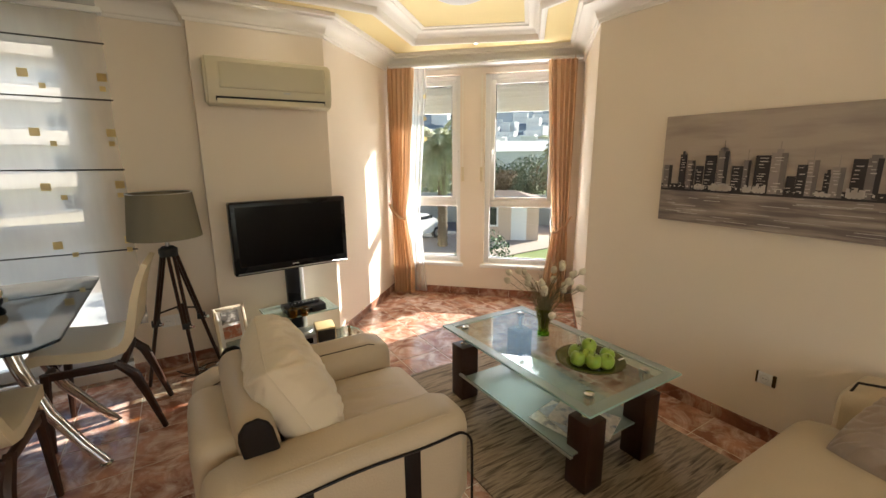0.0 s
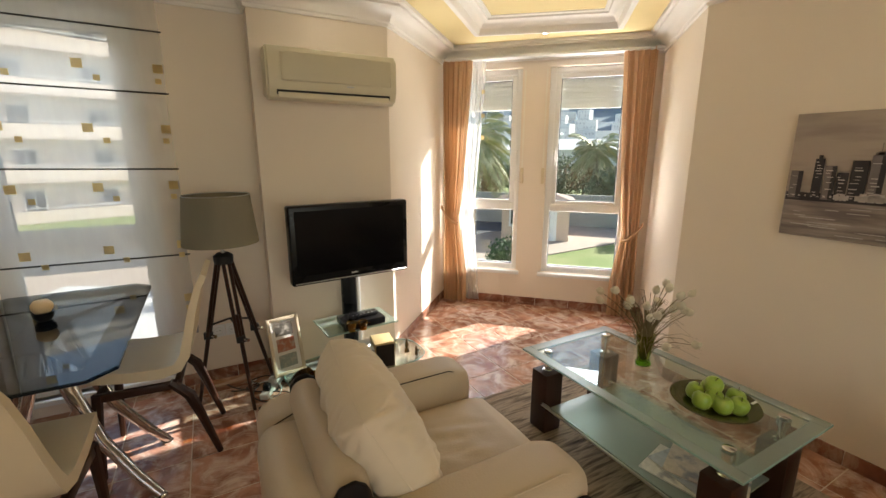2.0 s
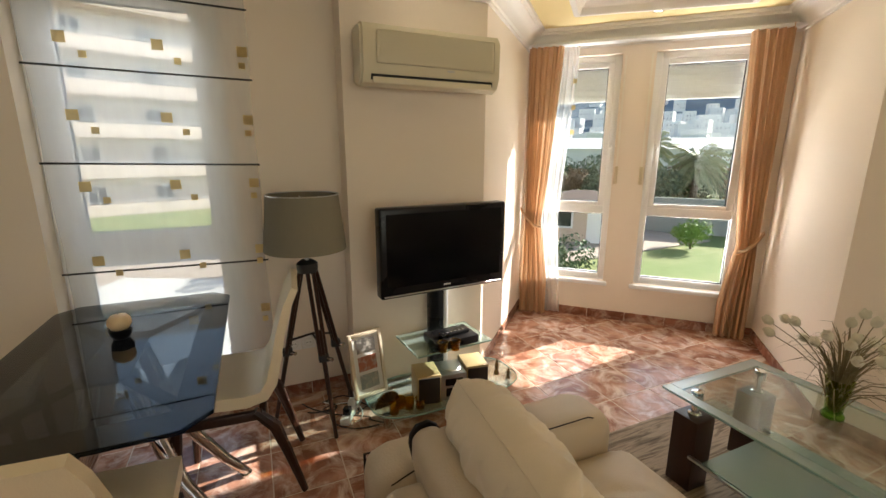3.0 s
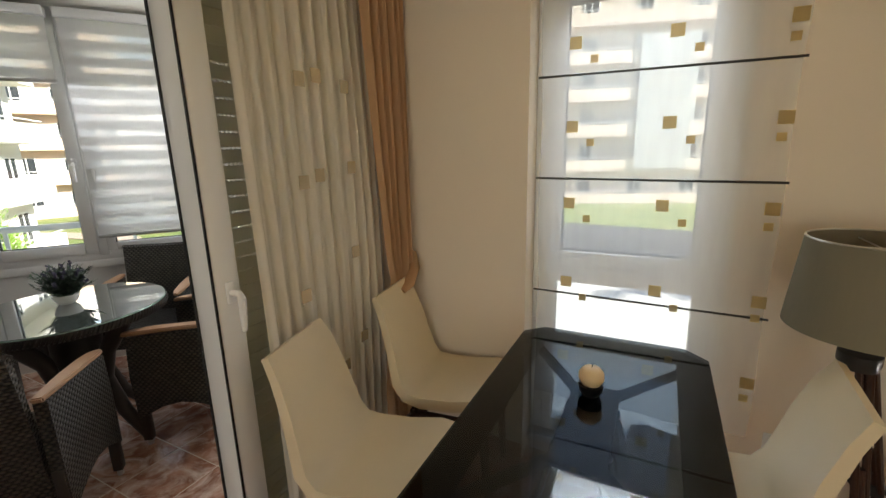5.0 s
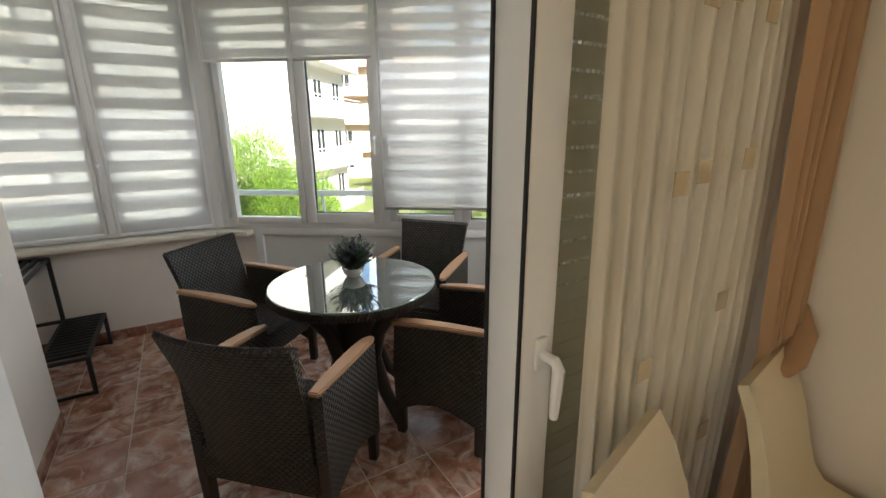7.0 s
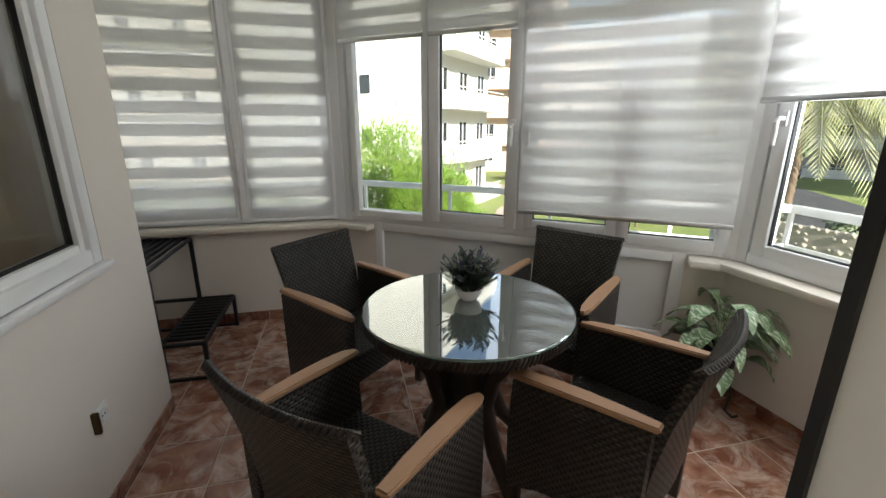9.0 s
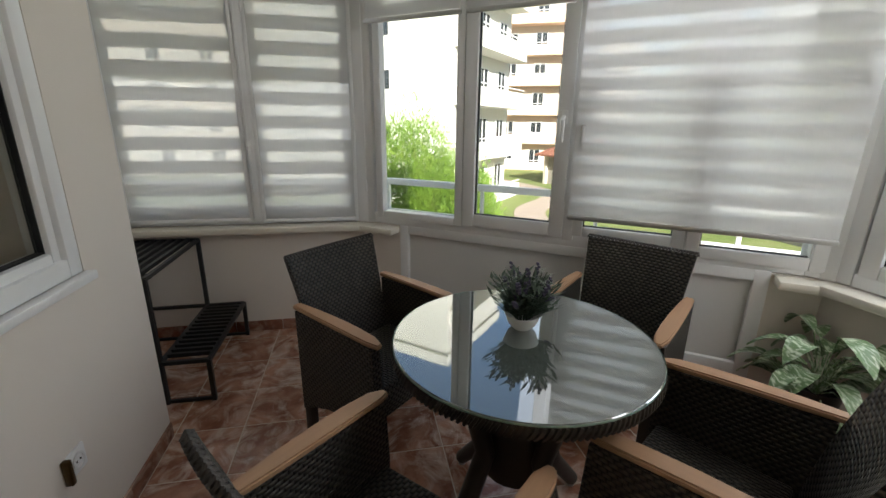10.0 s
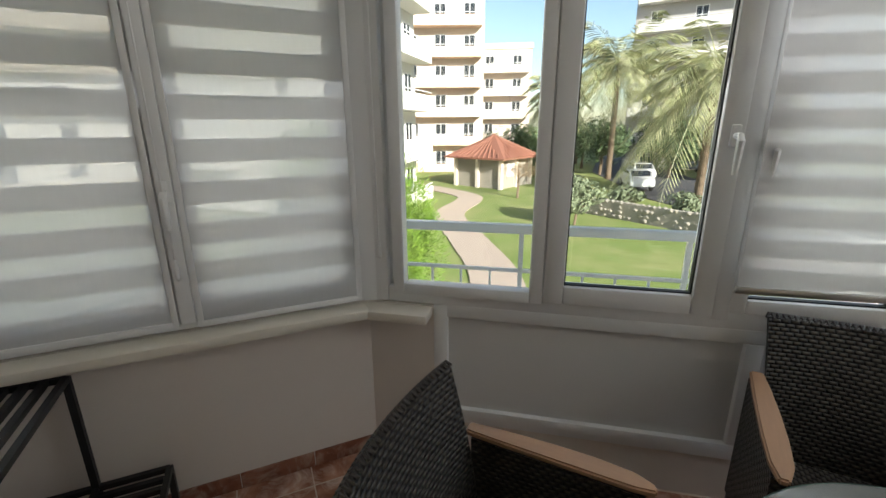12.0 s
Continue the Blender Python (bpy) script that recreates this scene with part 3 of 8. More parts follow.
box(bm, 0.15, 2.0, 0.22, 1.25, 2.55, 2.6)
box(bm, 0.15, 2.0, 0.22, 1.25, 0.5, 0.55)
tagged(link("wall_kitchen_inner", bm, PLASTER, m=place((-2.0, 1.2), (-4.0, 1.2))), "plain cream walls of the dim kitchen", "wall", kind="structure")

# balcony glazing, diagonal front
DG = place(DIAG0, DIAG1)
GLAZ = thing("window_5", "white plastic balcony glazing with solid lower panels", "window", DG, kind="structure")
OFF = 0.167


def dg(s):
    return s + OFF


part("window_frame", ring_frame(bmesh.new(), 0.02, 2.49, 0.765, 2.44, 0.07, 0.0, 0.07), PVC, GLAZ)
part("mullion", boxed(dg(1.165), dg(1.225), -0.005, 0.07, 0.80, 2.40, 0.006), PVC, GLAZ)
part("mullion", boxed(dg(1.715), dg(1.79), 0.0, 0.07, 0.80, 2.40, 0.006), PVC, GLAZ)
part("mullion", boxed(dg(0.51), dg(0.575), 0.0, 0.07, 0.80, 2.40, 0.006), PVC, GLAZ)
part("panel_frame", box(box(boxed(dg(0.13), dg(2.13), 0.0, 0.07, 0.71, 0.768, 0.006), dg(0.13), dg(2.13), 0.0, 0.07, 0.20, 0.27, 0.006), dg(1.30), dg(1.36), 0.0, 0.07, 0.27, 0.71, 0.004), PVC, GLAZ)
part("panel_frame", box(boxed(dg(0.12), dg(0.18), -0.003, 0.07, 0.0, 0.768, 0.006), dg(2.07), dg(2.135), -0.003, 0.07, 0.0, 0.768, 0.006), PVC, GLAZ)
part("panel", boxed(dg(0.18), dg(1.30), 0.025, 0.05, 0.27, 0.71), PVC_P, GLAZ, smooth=False)
part("panel", boxed(dg(1.36), dg(2.07), 0.025, 0.05, 0.27, 0.71), PVC_P, GLAZ, smooth=False)
part("plinth", boxed(dg(0.18), dg(2.07), 0.01, 0.07, 0.0, 0.20), PLASTER_W, GLAZ, smooth=False)
pane(GLAZ, dg(-0.005), dg(0.515), 0.85, 2.37, 0.04)
part("glazing_bead", ring_frame(bmesh.new(), dg(-0.05), dg(0.562), 0.805, 2.40, 0.05, -0.012, 0.05, 0.008), PVC, GLAZ)
sr = sash(GLAZ, dg(0.565), dg(1.165), 0.815, 2.40, 0.015, 0.075)
sash(GLAZ, dg(1.215), dg(1.755), 0.83, 2.40, 0.02, 0.055)
sash(GLAZ, dg(1.765), dg(2.32), 0.79, 2.40, 0.02, 0.06)
handle(sr, dg(1.13), -0.02, 1.45, -1)
handle(GLAZ, dg(1.235), -0.015, 1.42, -1)

# balcony glazing, side and end
w6 = thing("window_6", "white plastic balcony side windows", "window", place((-5.045, 0.62), DIAG0), kind="structure")
part("window_frame", box(ring_frame(bmesh.new(), 0.0, 1.50, 0.765, 2.44, 0.06, 0.0, 0.07), 0.80, 0.88, 0.0, 0.07, 0.80, 2.40, 0.006), PVC, w6)
sash(w6, 0.05, 0.83, 0.81, 2.40, 0.03, 0.06)
sash(w6, 0.85, 1.46, 0.81, 2.40, 0.03, 0.06)
part("meeting_stile", box(boxed(0.772, 0.898, -0.022, 0.0, 0.80, 2.40, 0.008), 0.812, 0.862, -0.040, -0.020, 0.80, 2.40, 0.008), PVC, w6)
handle(w6, 0.838, -0.040, 1.28)
w7 = thing("window_7", "white plastic balcony end windows", "window", place(DIAG1, (-2.0, 4.235)), kind="structure")
part("window_frame", box(ring_frame(bmesh.new(), 0.03, 1.55, 0.765, 2.44, 0.06, 0.0, 0.07), 0.74, 0.80, 0.0, 0.07, 0.80, 2.40, 0.006), PVC, w7)
sash(w7, 0.10, 0.77, 0.81, 2.40, 0.03, 0.07)
sash(w7, 0.78, 1.50, 0.81, 2.40, 0.03, 0.07)
handle(w7, 0.145, -0.005, 1.48)
SILL = material("cream_sill", (0.72, 0.67, 0.58), 0.4, vary=0.05, scale=3)
for nm, p, q, e in (("window_sill_side", (-5.045, 0.62), (-5.045, 2.13), 1.485), ("window_sill_end", DIAG1, (-2.0, 4.235), 1.545)):
    ob = link(nm, boxed(0.0, e, -0.11, 0.0, 0.72, 0.762, 0.01), SILL, m=place(p, q), smooth=40)
    tagged(ob, "cream painted ledge under the balcony windows", "sill", kind="structure")
for nm, a, b in (("window_sill_left", -0.08, 0.285), ("window_sill_right", 2.31, 2.56)):
    ob = link(nm, boxed(a, b, -0.11, 0.0, 0.716, 0.758, 0.01), SILL, m=DG, smooth=40)
    tagged(ob, "cream painted ledge beside the balcony glazing", "sill", kind="structure")


# corner posts between the balcony's window fronts
for nm, p, ang in (("trim_corner_post", DIAG0, 71.5), ("trim_corner_post_end", DIAG1, 28.0)):
    post = Matrix.Translation((p[0], p[1], 0)) @ Matrix.Rotation(radians(ang), 4, "Z")
    bm = box(box(boxed(-0.075, 0.075, -0.012, 0.10, 0.76, 2.44, 0.010), -0.115, -0.070, 0.004, 0.09, 0.76, 2.44, 0.006), 0.070, 0.115, 0.004, 0.09, 0.76, 2.44, 0.006)
    tagged(link(nm, bm, PVC, m=post, smooth=40), "white plastic corner post of the balcony glazing", "post", kind="structure")


# zebra blinds
def zebra_blind(name, m, x0, x1, z0, z1, label, pitch=0.101, fat=0.56, dy=0.0, rails=False):
    """Two-layer striped blind; dy moves it toward the glass, rails adds side guides on the sash."""
    b = thing(name, label, "blind", m, "balcony blinds")
    part("cassette", boxed(x0, x1, dy - 0.105, dy - 0.035, z1, z1 + 0.06, 0.01), PVC, b)
    part("mesh_cloth", boxed(x0 + 0.008, x1 - 0.008, dy - 0.0755, dy - 0.0745, z0 + 0.01, z1), BLIND_B, b, smooth=False)
    z = z0 + 0.02
    first = None
    while z + pitch * fat < z1 + 0.001:
        if first is None:
            first = part("band", boxed(x0 + 0.008, x1 - 0.008, dy - 0.0715, dy - 0.0705, z, z + pitch * fat), BLIND_A, b, smooth=False)
        else:
            o = new("band", first.data)
            o.parent = b
            o.location.z = z - z0 - 0.02
        z += pitch
    part("bottom_rail", boxed(x0 + 0.004, x1 - 0.004, dy - 0.083, dy - 0.064, z0 - 0.012, z0 + 0.013, 0.006), PVC if rails else STEEL, b)
    if rails:
        for x in (x0 - 0.012, x1 - 0.010):
            part("guide_rail", boxed(x, x + 0.022, dy - 0.080, dy - 0.062, z0 - 0.012, z1 + 0.02, 0.004), PVC, b)
    return b


SIDE = place((-5.045, 0.62), DIAG0)
zebra_blind("zebra_blind", SIDE, 0.09, 0.795, 0.80, 2.36, "white zebra roller blind lowered to the ledge", 0.14, 0.55, 0.045, True)
zebra_blind("zebra_blind", SIDE, 0.875, 1.462, 0.79, 2.36, "white zebra roller blind lowered to the ledge", 0.14, 0.55, 0.045, True)
zebra_blind("zebra_blind", DG, dg(-0.06), dg(0.565), 1.975, 2.36, "white zebra roller blind raised over the garden view")
zebra_blind("zebra_blind", DG, dg(0.585), dg(1.15), 1.975, 2.36, "white zebra roller blind raised over the garden view")
zebra_blind("zebra_blind", DG, dg(1.19), dg(2.32), 0.945, 2.36, "wide white zebra roller blind lowered nearly to the ledge", 0.101, 0.6)
END = place(DIAG1, (-2.0, 4.235))
zebra_blind("zebra_blind", END, 0.06, 0.77, 1.56, 2.36, "white zebra roller blind half lowered on the end window")
zebra_blind("zebra_blind", END, 0.79, 1.50, 1.10, 2.36, "white zebra roller blind half lowered on the end window")

# ---- living room: seating and tables ----


def at(x, y, z=0.0, turn=0.0):
    return Matrix.Translation((x, y, z)) @ Matrix.Rotation(radians(turn), 4, "Z")


def soft_box(x0, x1, y0, y1, z0, z1, r, seg=5, puff=0.0):
    """A padded block with round edges and slightly swollen faces."""
    bm = boxed(x0, x1, y0, y1, z0, z1)
    bmesh.ops.subdivide_edges(bm, edges=bm.edges[:], cuts=9, use_grid_fill=True)
    c = Vector(((x0 + x1) / 2, (y0 + y1) / 2, (z0 + z1) / 2))
    hs = Vector(((x1 - x0) / 2, (y1 - y0) / 2, (z1 - z0) / 2))
    for v in bm.verts:
        p = v.co - c
        inner = Vector([max(-hs[i] + r, min(hs[i] - r, p[i])) for i in range(3)])
        d = p - inner
        if d.length > 1e-6:
            big = max(abs(d[i]) for i in range(3))
            p = inner + d.normalized() * min(r, max(big, 1e-6))
        if puff:
            u = [1 - (p[i] / hs[i]) ** 2 for i in range(3)]
            for i in range(3):
                j, k2 = (i + 1) % 3, (i + 2) % 3
                p[i] += math.copysign(puff, p[i]) * max(u[j], 0) * max(u[k2], 0) * min(1, abs(p[i]) / hs[i])
        p += p.normalized() * 0.004 * noise.noise(p * 5)
        v.co = c + p
    return bm


def armchair(m):
    """Wide armchair, facing +x; the origin is at the middle of its footprint."""
    s = thing("armchair", "wide cream leather armchair with dark brown piping", "armchair", m)
    part("base", soft_box(-0.42, 0.42, -0.46, 0.46, 0.05, 0.25, 0.03), SOFA, s)
    bm = soft_box(-0.22, 0.475, -0.235, 0.235, 0.19, 0.365, 0.05, puff=0.022)
    bmesh.ops.subdivide_edges(bm, edges=bm.edges[:], cuts=3, use_grid_fill=True)
    for v in bm.verts:
        if v.co.z > 0.34:
            k = max(0.0, 1 - (v.co.x / 0.40) ** 2) * max(0.0, 1 - (v.co.y / 0.21) ** 2)
            w = noise.noise(Vector((v.co.x * 7 - v.co.y * 5, v.co.y * 21 + v.co.x * 6, 1.0)))
            v.co.z += k * (0.018 * w - 0.014 * abs(noise.noise(Vector((v.co.x * 12, v.co.y * 30 + v.co.x * 14, 5.0)))))
    part("seat", bm, SOFA, s, smooth=True)
    for sg in (-1, 1):
        arm = part("arm", soft_box(-0.45, 0.455, sg * 0.355 - 0.125, sg * 0.355 + 0.125, 0.06, 0.485, 0.085), SOFA, s, smooth=True)
        y = sg * 0.4835
        top = [(-0.43 + 0.79 * i / 10, y, 0.415 - 0.006 * math.sin(i * 0.9)) for i in range(11)]
        bend = [(0.36 + 0.075 * math.sin(t), y, 0.34 + 0.075 * math.cos(t)) for t in (math.pi / 2 * i / 6 for i in range(1, 7))]
        outline = [(-0.43, y, 0.10)] + top + bend + [(0.437, y, 0.22), (0.437, y, 0.10)]
        part("piping", tube(bmesh.new(), outline, 0.005, 6), PIPING, arm, "dark brown piping")
        for xs in (0.155, -0.215):
            part("trim_strip", boxed(xs, xs + 0.062, min(y, y - sg * 0.008), max(y, y - sg * 0.008), 0.08, 0.408, 0.002), PIPING, arm, "dark brown leather strip")
        seam = [(-0.40 + 0.80 * i / 12, sg * 0.355 - 0.085, 0.484 - (0.004 if 0 < i < 12 else 0.03)) for i in range(13)]
        part("seam", tube(bmesh.new(), seam, 0.0025, 5), PIPING if sg > 0 else SOFA, arm)
    part("backrest", soft_box(-0.47, -0.27, -0.232, 0.232, 0.10, 0.515, 0.075), SOFA, s, smooth=True)
    lean = Matrix.Translation((-0.265, 0.0, 0.475)) @ Matrix.Rotation(radians(-10), 4, "Y")
    bm = soft_box(-0.062, 0.062, -0.315, 0.315, -0.13, 0.135, 0.058, puff=0.006)
    bmesh.ops.transform(bm, matrix=lean, verts=bm.verts)
    cu = part("back_cushion", bm, SOFA, s, "long padded back roll", smooth=True)
    for sg in (-1, 1):
        bm = soft_box(-0.054, 0.054, sg * 0.313 - 0.010, sg * 0.313 + 0.010, -0.13, 0.133, 0.0098)
        for v in bm.verts:
            over = v.co.z - 0.075
            if over > 0:
                v.co.x *= max(0.12, math.sqrt(max(0.0, 1 - (over / 0.060) ** 2)))
        bmesh.ops.transform(bm, matrix=lean, verts=bm.verts)
        part("side_patch", bm, PIPING, cu, "dark brown leather side")
    for fx, fy in ((-0.38, -0.4), (-0.38, 0.4), (0.38, -0.4), (0.38, 0.4)):
        part("foot", tube(bmesh.new(), [(fx, fy, 0.0), (fx, fy, 0.06)], 0.025, 12), DARK_WOOD, s)
    return s


armchair(at(0.375, 1.85))
FABRIC = material("cream_pillow_cloth", (0.70, 0.60, 0.46), 0.8, vary=0.06, scale=6, bump=0.4, bump_scale=260, sheen=0.3)


def pillow(m, name, label, mat, sx, sy, sz):
    p = thing(name, label, "pillow", m)
    bm = bmesh.new()
    n = 72
    for side in (1, -1):
        rows = []
        for j in range(n + 1):
            row = []
            for i in range(n + 1):
                u, v = 2 * i / n - 1, 2 * j / n - 1
                corner = 1 - 0.10 * (abs(u) * abs(v)) ** 2
                x, y = u * corner * (1 - 0.05 * (1 - v * v)) * sx / 2, v * corner * (1 - 0.05 * (1 - u * u)) * sy / 2
                full = (max(0.0, 1 - abs(u) ** 3.6) * max(0.0, 1 - abs(v) ** 3.6)) ** 0.42
                edge = 1 - full
                q = Vector((x * 6, y * 6, side * 2.0 + sx))
                crease = abs(noise.noise(Vector((x * 16 + y * 9, y * 7 - x * 4, side * 3.0))))
                z = side * (sz / 2) * full * (1 + 0.10 * noise.noise(q)) + side * full * (0.016 * noise.noise(q * 2.2) - 0.026 * max(0.0, 0.20 - crease) / 0.20 * (0.25 + edge))
                near = math.hypot(1 - abs(u), 1 - abs(v))
                if near < 0.8:
                    z += side * 0.016 * full * (1 - near / 0.8) * math.sin(math.atan2(1 - abs(v) + 0.01, 1 - abs(u) + 0.01) * 13 + 2 * u + 3 * v)
                row.append(bm.verts.new((x, y, z)))
            rows.append(row)
        for a, b in zip(rows, rows[1:]):
            for i in range(n):
                bm.faces.new((a[i], a[i + 1], b[i + 1], b[i]))
    bmesh.ops.remove_doubles(bm, verts=bm.verts, dist=0.0004)
    part("cover", bm, mat, p, smooth=True)
    edge = [(2 * k / 20 - 1, -1) for k in range(20)] + [(1, 2 * k / 20 - 1) for k in range(20)] + [(1 - 2 * k / 20, 1) for k in range(20)] + [(-1, 1 - 2 * k / 20) for k in range(21)]
    rim = []
    for u, v in edge:
        corner = 1 - 0.10 * (abs(u) * abs(v)) ** 2
        rim.append((u * corner * (1 - 0.05 * (1 - v * v)) * sx / 2, v * corner * (1 - 0.05 * (1 - u * u)) * sy / 2, 0.0))
    part("seam", tube(bmesh.new(), rim, 0.0028, 6), mat, p)
    return p


pillow(Matrix.Translation((0.272, 1.865, 0.545)) @ Matrix.Rotation(radians(-5), 4, "Z") @ Matrix.Rotation(radians(62), 4, "Y") @ Matrix.Rotation(radians(90), 4, "Z"), "pillow", "plump cream cushion leaning on the armchair's back", FABRIC, 0.63, 0.45, 0.25)


def sofa(m):
    """Sofa seen by its near arm, facing -x."""
    s = thing("sofa", "cream leather sofa with dark piping against the wall", "sofa", m)
    part("base", soft_box(-0.72, 0.42, -1.6, -0.03, 0.05, 0.24, 0.04), SOFA, s)
    part("seat", soft_box(-0.76, 0.16, -0.79, 0.01, 0.18, 0.40, 0.07, puff=0.015), SOFA, s)
    part("seat", soft_box(-0.76, 0.16, -1.58, -0.80, 0.18, 0.40, 0.07, puff=0.015), SOFA, s)
    b = part("backrest", soft_box(0.10, 0.43, -1.6, -0.08, 0.10, 0.56, 0.08), SOFA, s)
    part("piping", tube(bmesh.new(), [(0.16, -0.115, 0.535), (0.21, -0.12, 0.557), (0.24, -0.20, 0.563), (0.24, -1.5, 0.563)], 0.005, 6), PIPING, b, "dark brown piping")
    for fx, fy in ((-0.66, -0.1), (0.36, -0.1), (-0.66, -1.5), (0.36, -1.5)):
        part("foot", tube(bmesh.new(), [(fx, fy, 0.0), (fx, fy, 0.06)], 0.025, 12), DARK_WOOD, s)
    return s


sofa(at(1.87, 0.76))
GREY_CLOTH = material("grey_pillow_cloth", (0.31, 0.245, 0.21), 0.85, vary=0.08, scale=8, bump=0.4, bump_scale=240, sheen=0.3)
pillow(Matrix.Translation((1.885, 0.405, 0.478)) @ Matrix.Rotation(radians(-12), 4, "Z") @ Matrix.Rotation(radians(-24), 4, "Y"), "pillow", "taupe cushion leaning on the sofa's back", GREY_CLOTH, 0.36, 0.42, 0.13)

# coffee table
FROST = glass("frosted_glass_edge", (0.70, 0.80, 0.77), 0.30, 0.26)
CLEAR = glass("clear_green_glass", (0.84, 0.93, 0.90), 0.0, 0.05)
GREEN_EDGE = material("green_glass_edge", (0.27, 0.40, 0.36), 0.15, vary=0.05)
ct = thing("coffee_table", "glass coffee table with four dark wooden block legs", "table", at(1.508, 1.68))
hw, hl = 0.305, 0.53
part("glass_top", boxed(-hw + 0.05, hw - 0.05, -hl + 0.05, hl - 0.05, 0.430, 0.440), CLEAR, ct, "clear glass top")
part("frosted_border", box(box(box(boxed(-hw, -hw + 0.05, -hl, hl, 0.430, 0.440, 0.002, 1), hw - 0.05, hw, -hl, hl, 0.430, 0.440, 0.002, 1), -hw + 0.05, hw - 0.05, -hl, -hl + 0.05, 0.430, 0.440), -hw + 0.05, hw - 0.05, hl - 0.05, hl, 0.430, 0.440), FROST, ct, "frosted glass border")
part("glass_edge", box(box(box(boxed(-hw - 0.002, -hw, -hl, hl, 0.431, 0.439), hw, hw + 0.002, -hl, hl, 0.431, 0.439), -hw, hw, -hl - 0.002, -hl, 0.431, 0.439), -hw, hw, hl, hl + 0.002, 0.431, 0.439), GREEN_EDGE, ct, smooth=False)
part("glass_shelf", boxed(-0.275, 0.21, -0.43, 0.34, 0.185, 0.193), FROST, ct, "frosted lower glass shelf", smooth=False)
part("shelf_rail", boxed(-0.28, -0.262, -0.43, 0.40, 0.172, 0.184, 0.003), STEEL, ct)
part("shelf_rail", boxed(0.20, 0.218, -0.43, 0.40, 0.172, 0.184, 0.003), STEEL, ct)
for lx, ly in ((-0.21, 0.44), (-0.18, -0.42), (0.21, 0.44), (0.20, -0.42)):
    leg = part("leg", boxed(lx - 0.055, lx + 0.055, ly - 0.055, ly + 0.055, 0.012, 0.335, 0.004), DARK_WOOD, ct)
    part("pin", lathe(bmesh.new(), [(0, 0.335), (0.026, 0.335), (0.026, 0.342), (0.015, 0.345), (0.015, 0.40), (0.024, 0.405), (0.024, 0.43), (0, 0.43)], 16, (lx, ly, 0)), CHROME, leg)
    part("cap", lathe(bmesh.new(), [(0, 0.4405), (0.022, 0.4405), (0.022, 0.444), (0.018, 0.446), (0, 0.446)], 16, (lx, ly, 0)), CHROME, leg)

# bowl of apples
OLIVE_GLASS = glass("olive_glass", (0.22, 0.24, 0.07), 0.03, 0.25)
bowl = thing("fruit_plate", "shallow olive glass plate on the coffee table", "plate", at(1.535, 1.43, 0.441))
part("plate", lathe(bmesh.new(), [(0, 0.004), (0.06, 0.004), (0.10, 0.010), (0.155, 0.028), (0.158, 0.031), (0.153, 0.033), (0.10, 0.016), (0.06, 0.009), (0, 0.009)], 48), OLIVE_GLASS, bowl)
part("foot_ring", lathe(bmesh.new(), [(0.05, 0), (0.055, 0), (0.055, 0.005), (0.05, 0.005)], 32), OLIVE_GLASS, bowl)
part("label_tag", boxed(0.09, 0.125, -0.095, -0.085, 0.033, 0.036, 0.001, 1), PVC, bowl, "small white tag")
APPLE = material("green_apple_skin", (0.26, 0.40, 0.05), 0.3, vary=0.12, scale=25, bump=0.05, second=(0.36, 0.47, 0.10), mix_lo=0.4, mix_hi=0.7)
apple = thing("apple", "shiny green apple on the olive plate", "apple", at(1.5, 1.38, 0.455), "apples on the plate")
prof = [(0, 0.008), (0.010, 0.003), (0.020, 0.0), (0.030, 0.010), (0.0345, 0.030), (0.033, 0.048), (0.024, 0.060), (0.012, 0.062), (0.005, 0.057), (0, 0.054)]
part("flesh", lathe(bmesh.new(), prof, 20), APPLE, apple, smooth=True)
part("stem", tube(bmesh.new(), [(0, 0, 0.054), (0.002, 0.001, 0.066), (0.005, 0.002, 0.073)], 0.0014, 6), DARK_WOOD, apple)
for i, (ax, ay, az) in enumerate(((1.455, 1.44, 0.456), (1.50, 1.50, 0.457), (1.515, 1.425, 0.462), (1.575, 1.465, 0.457), (1.59, 1.39, 0.457), (1.545, 1.355, 0.457), (1.54, 1.45, 0.497))):
    copy_thing(apple, Matrix.Translation((ax, ay, az)) @ Euler((0.25 * math.sin(i * 2), 0.3 * math.cos(i * 3), i * 1.7)).to_matrix().to_4x4())

# vase with dried stems
GREEN_GLASS = glass("green_glass", (0.35, 0.62, 0.08), 0.0, 0.12)
AMBER_V = glass("clear_vase_glass", (0.80, 0.86, 0.55))
VX, VY = 1.600, 1.80
vase = thing("vase", "clear glass vase with a green base on the table", "vase", at(VX, VY, 0.441))
part("body", lathe(bmesh.new(), [(0.028, 0.02), (0.030, 0.05), (0.036, 0.10), (0.044, 0.155), (0.041, 0.155), (0.033, 0.10), (0.027, 0.05), (0.025, 0.02)], 28), AMBER_V, vase)
part("base", lathe(bmesh.new(), [(0, 0), (0.034, 0), (0.036, 0.01), (0.028, 0.022), (0, 0.022)], 28), GREEN_GLASS, vase, "thick green glass base")
STEM = material("dry_stem", (0.17, 0.13, 0.06), 0.8, vary=0.25, scale=20)
GRASSY = material("dry_grass_blade", (0.20, 0.16, 0.08), 0.8, vary=0.3, scale=15)
BUD = material("dried_white_bud", (0.60, 0.55, 0.42), 0.85, vary=0.15, scale=60, bump=0.5, bump_scale=200)
bunch = thing("dried_flowers", "dried stems with pale bud heads in the vase", "flowers", at(VX, VY, 0.465))
rnd = random.Random(5)
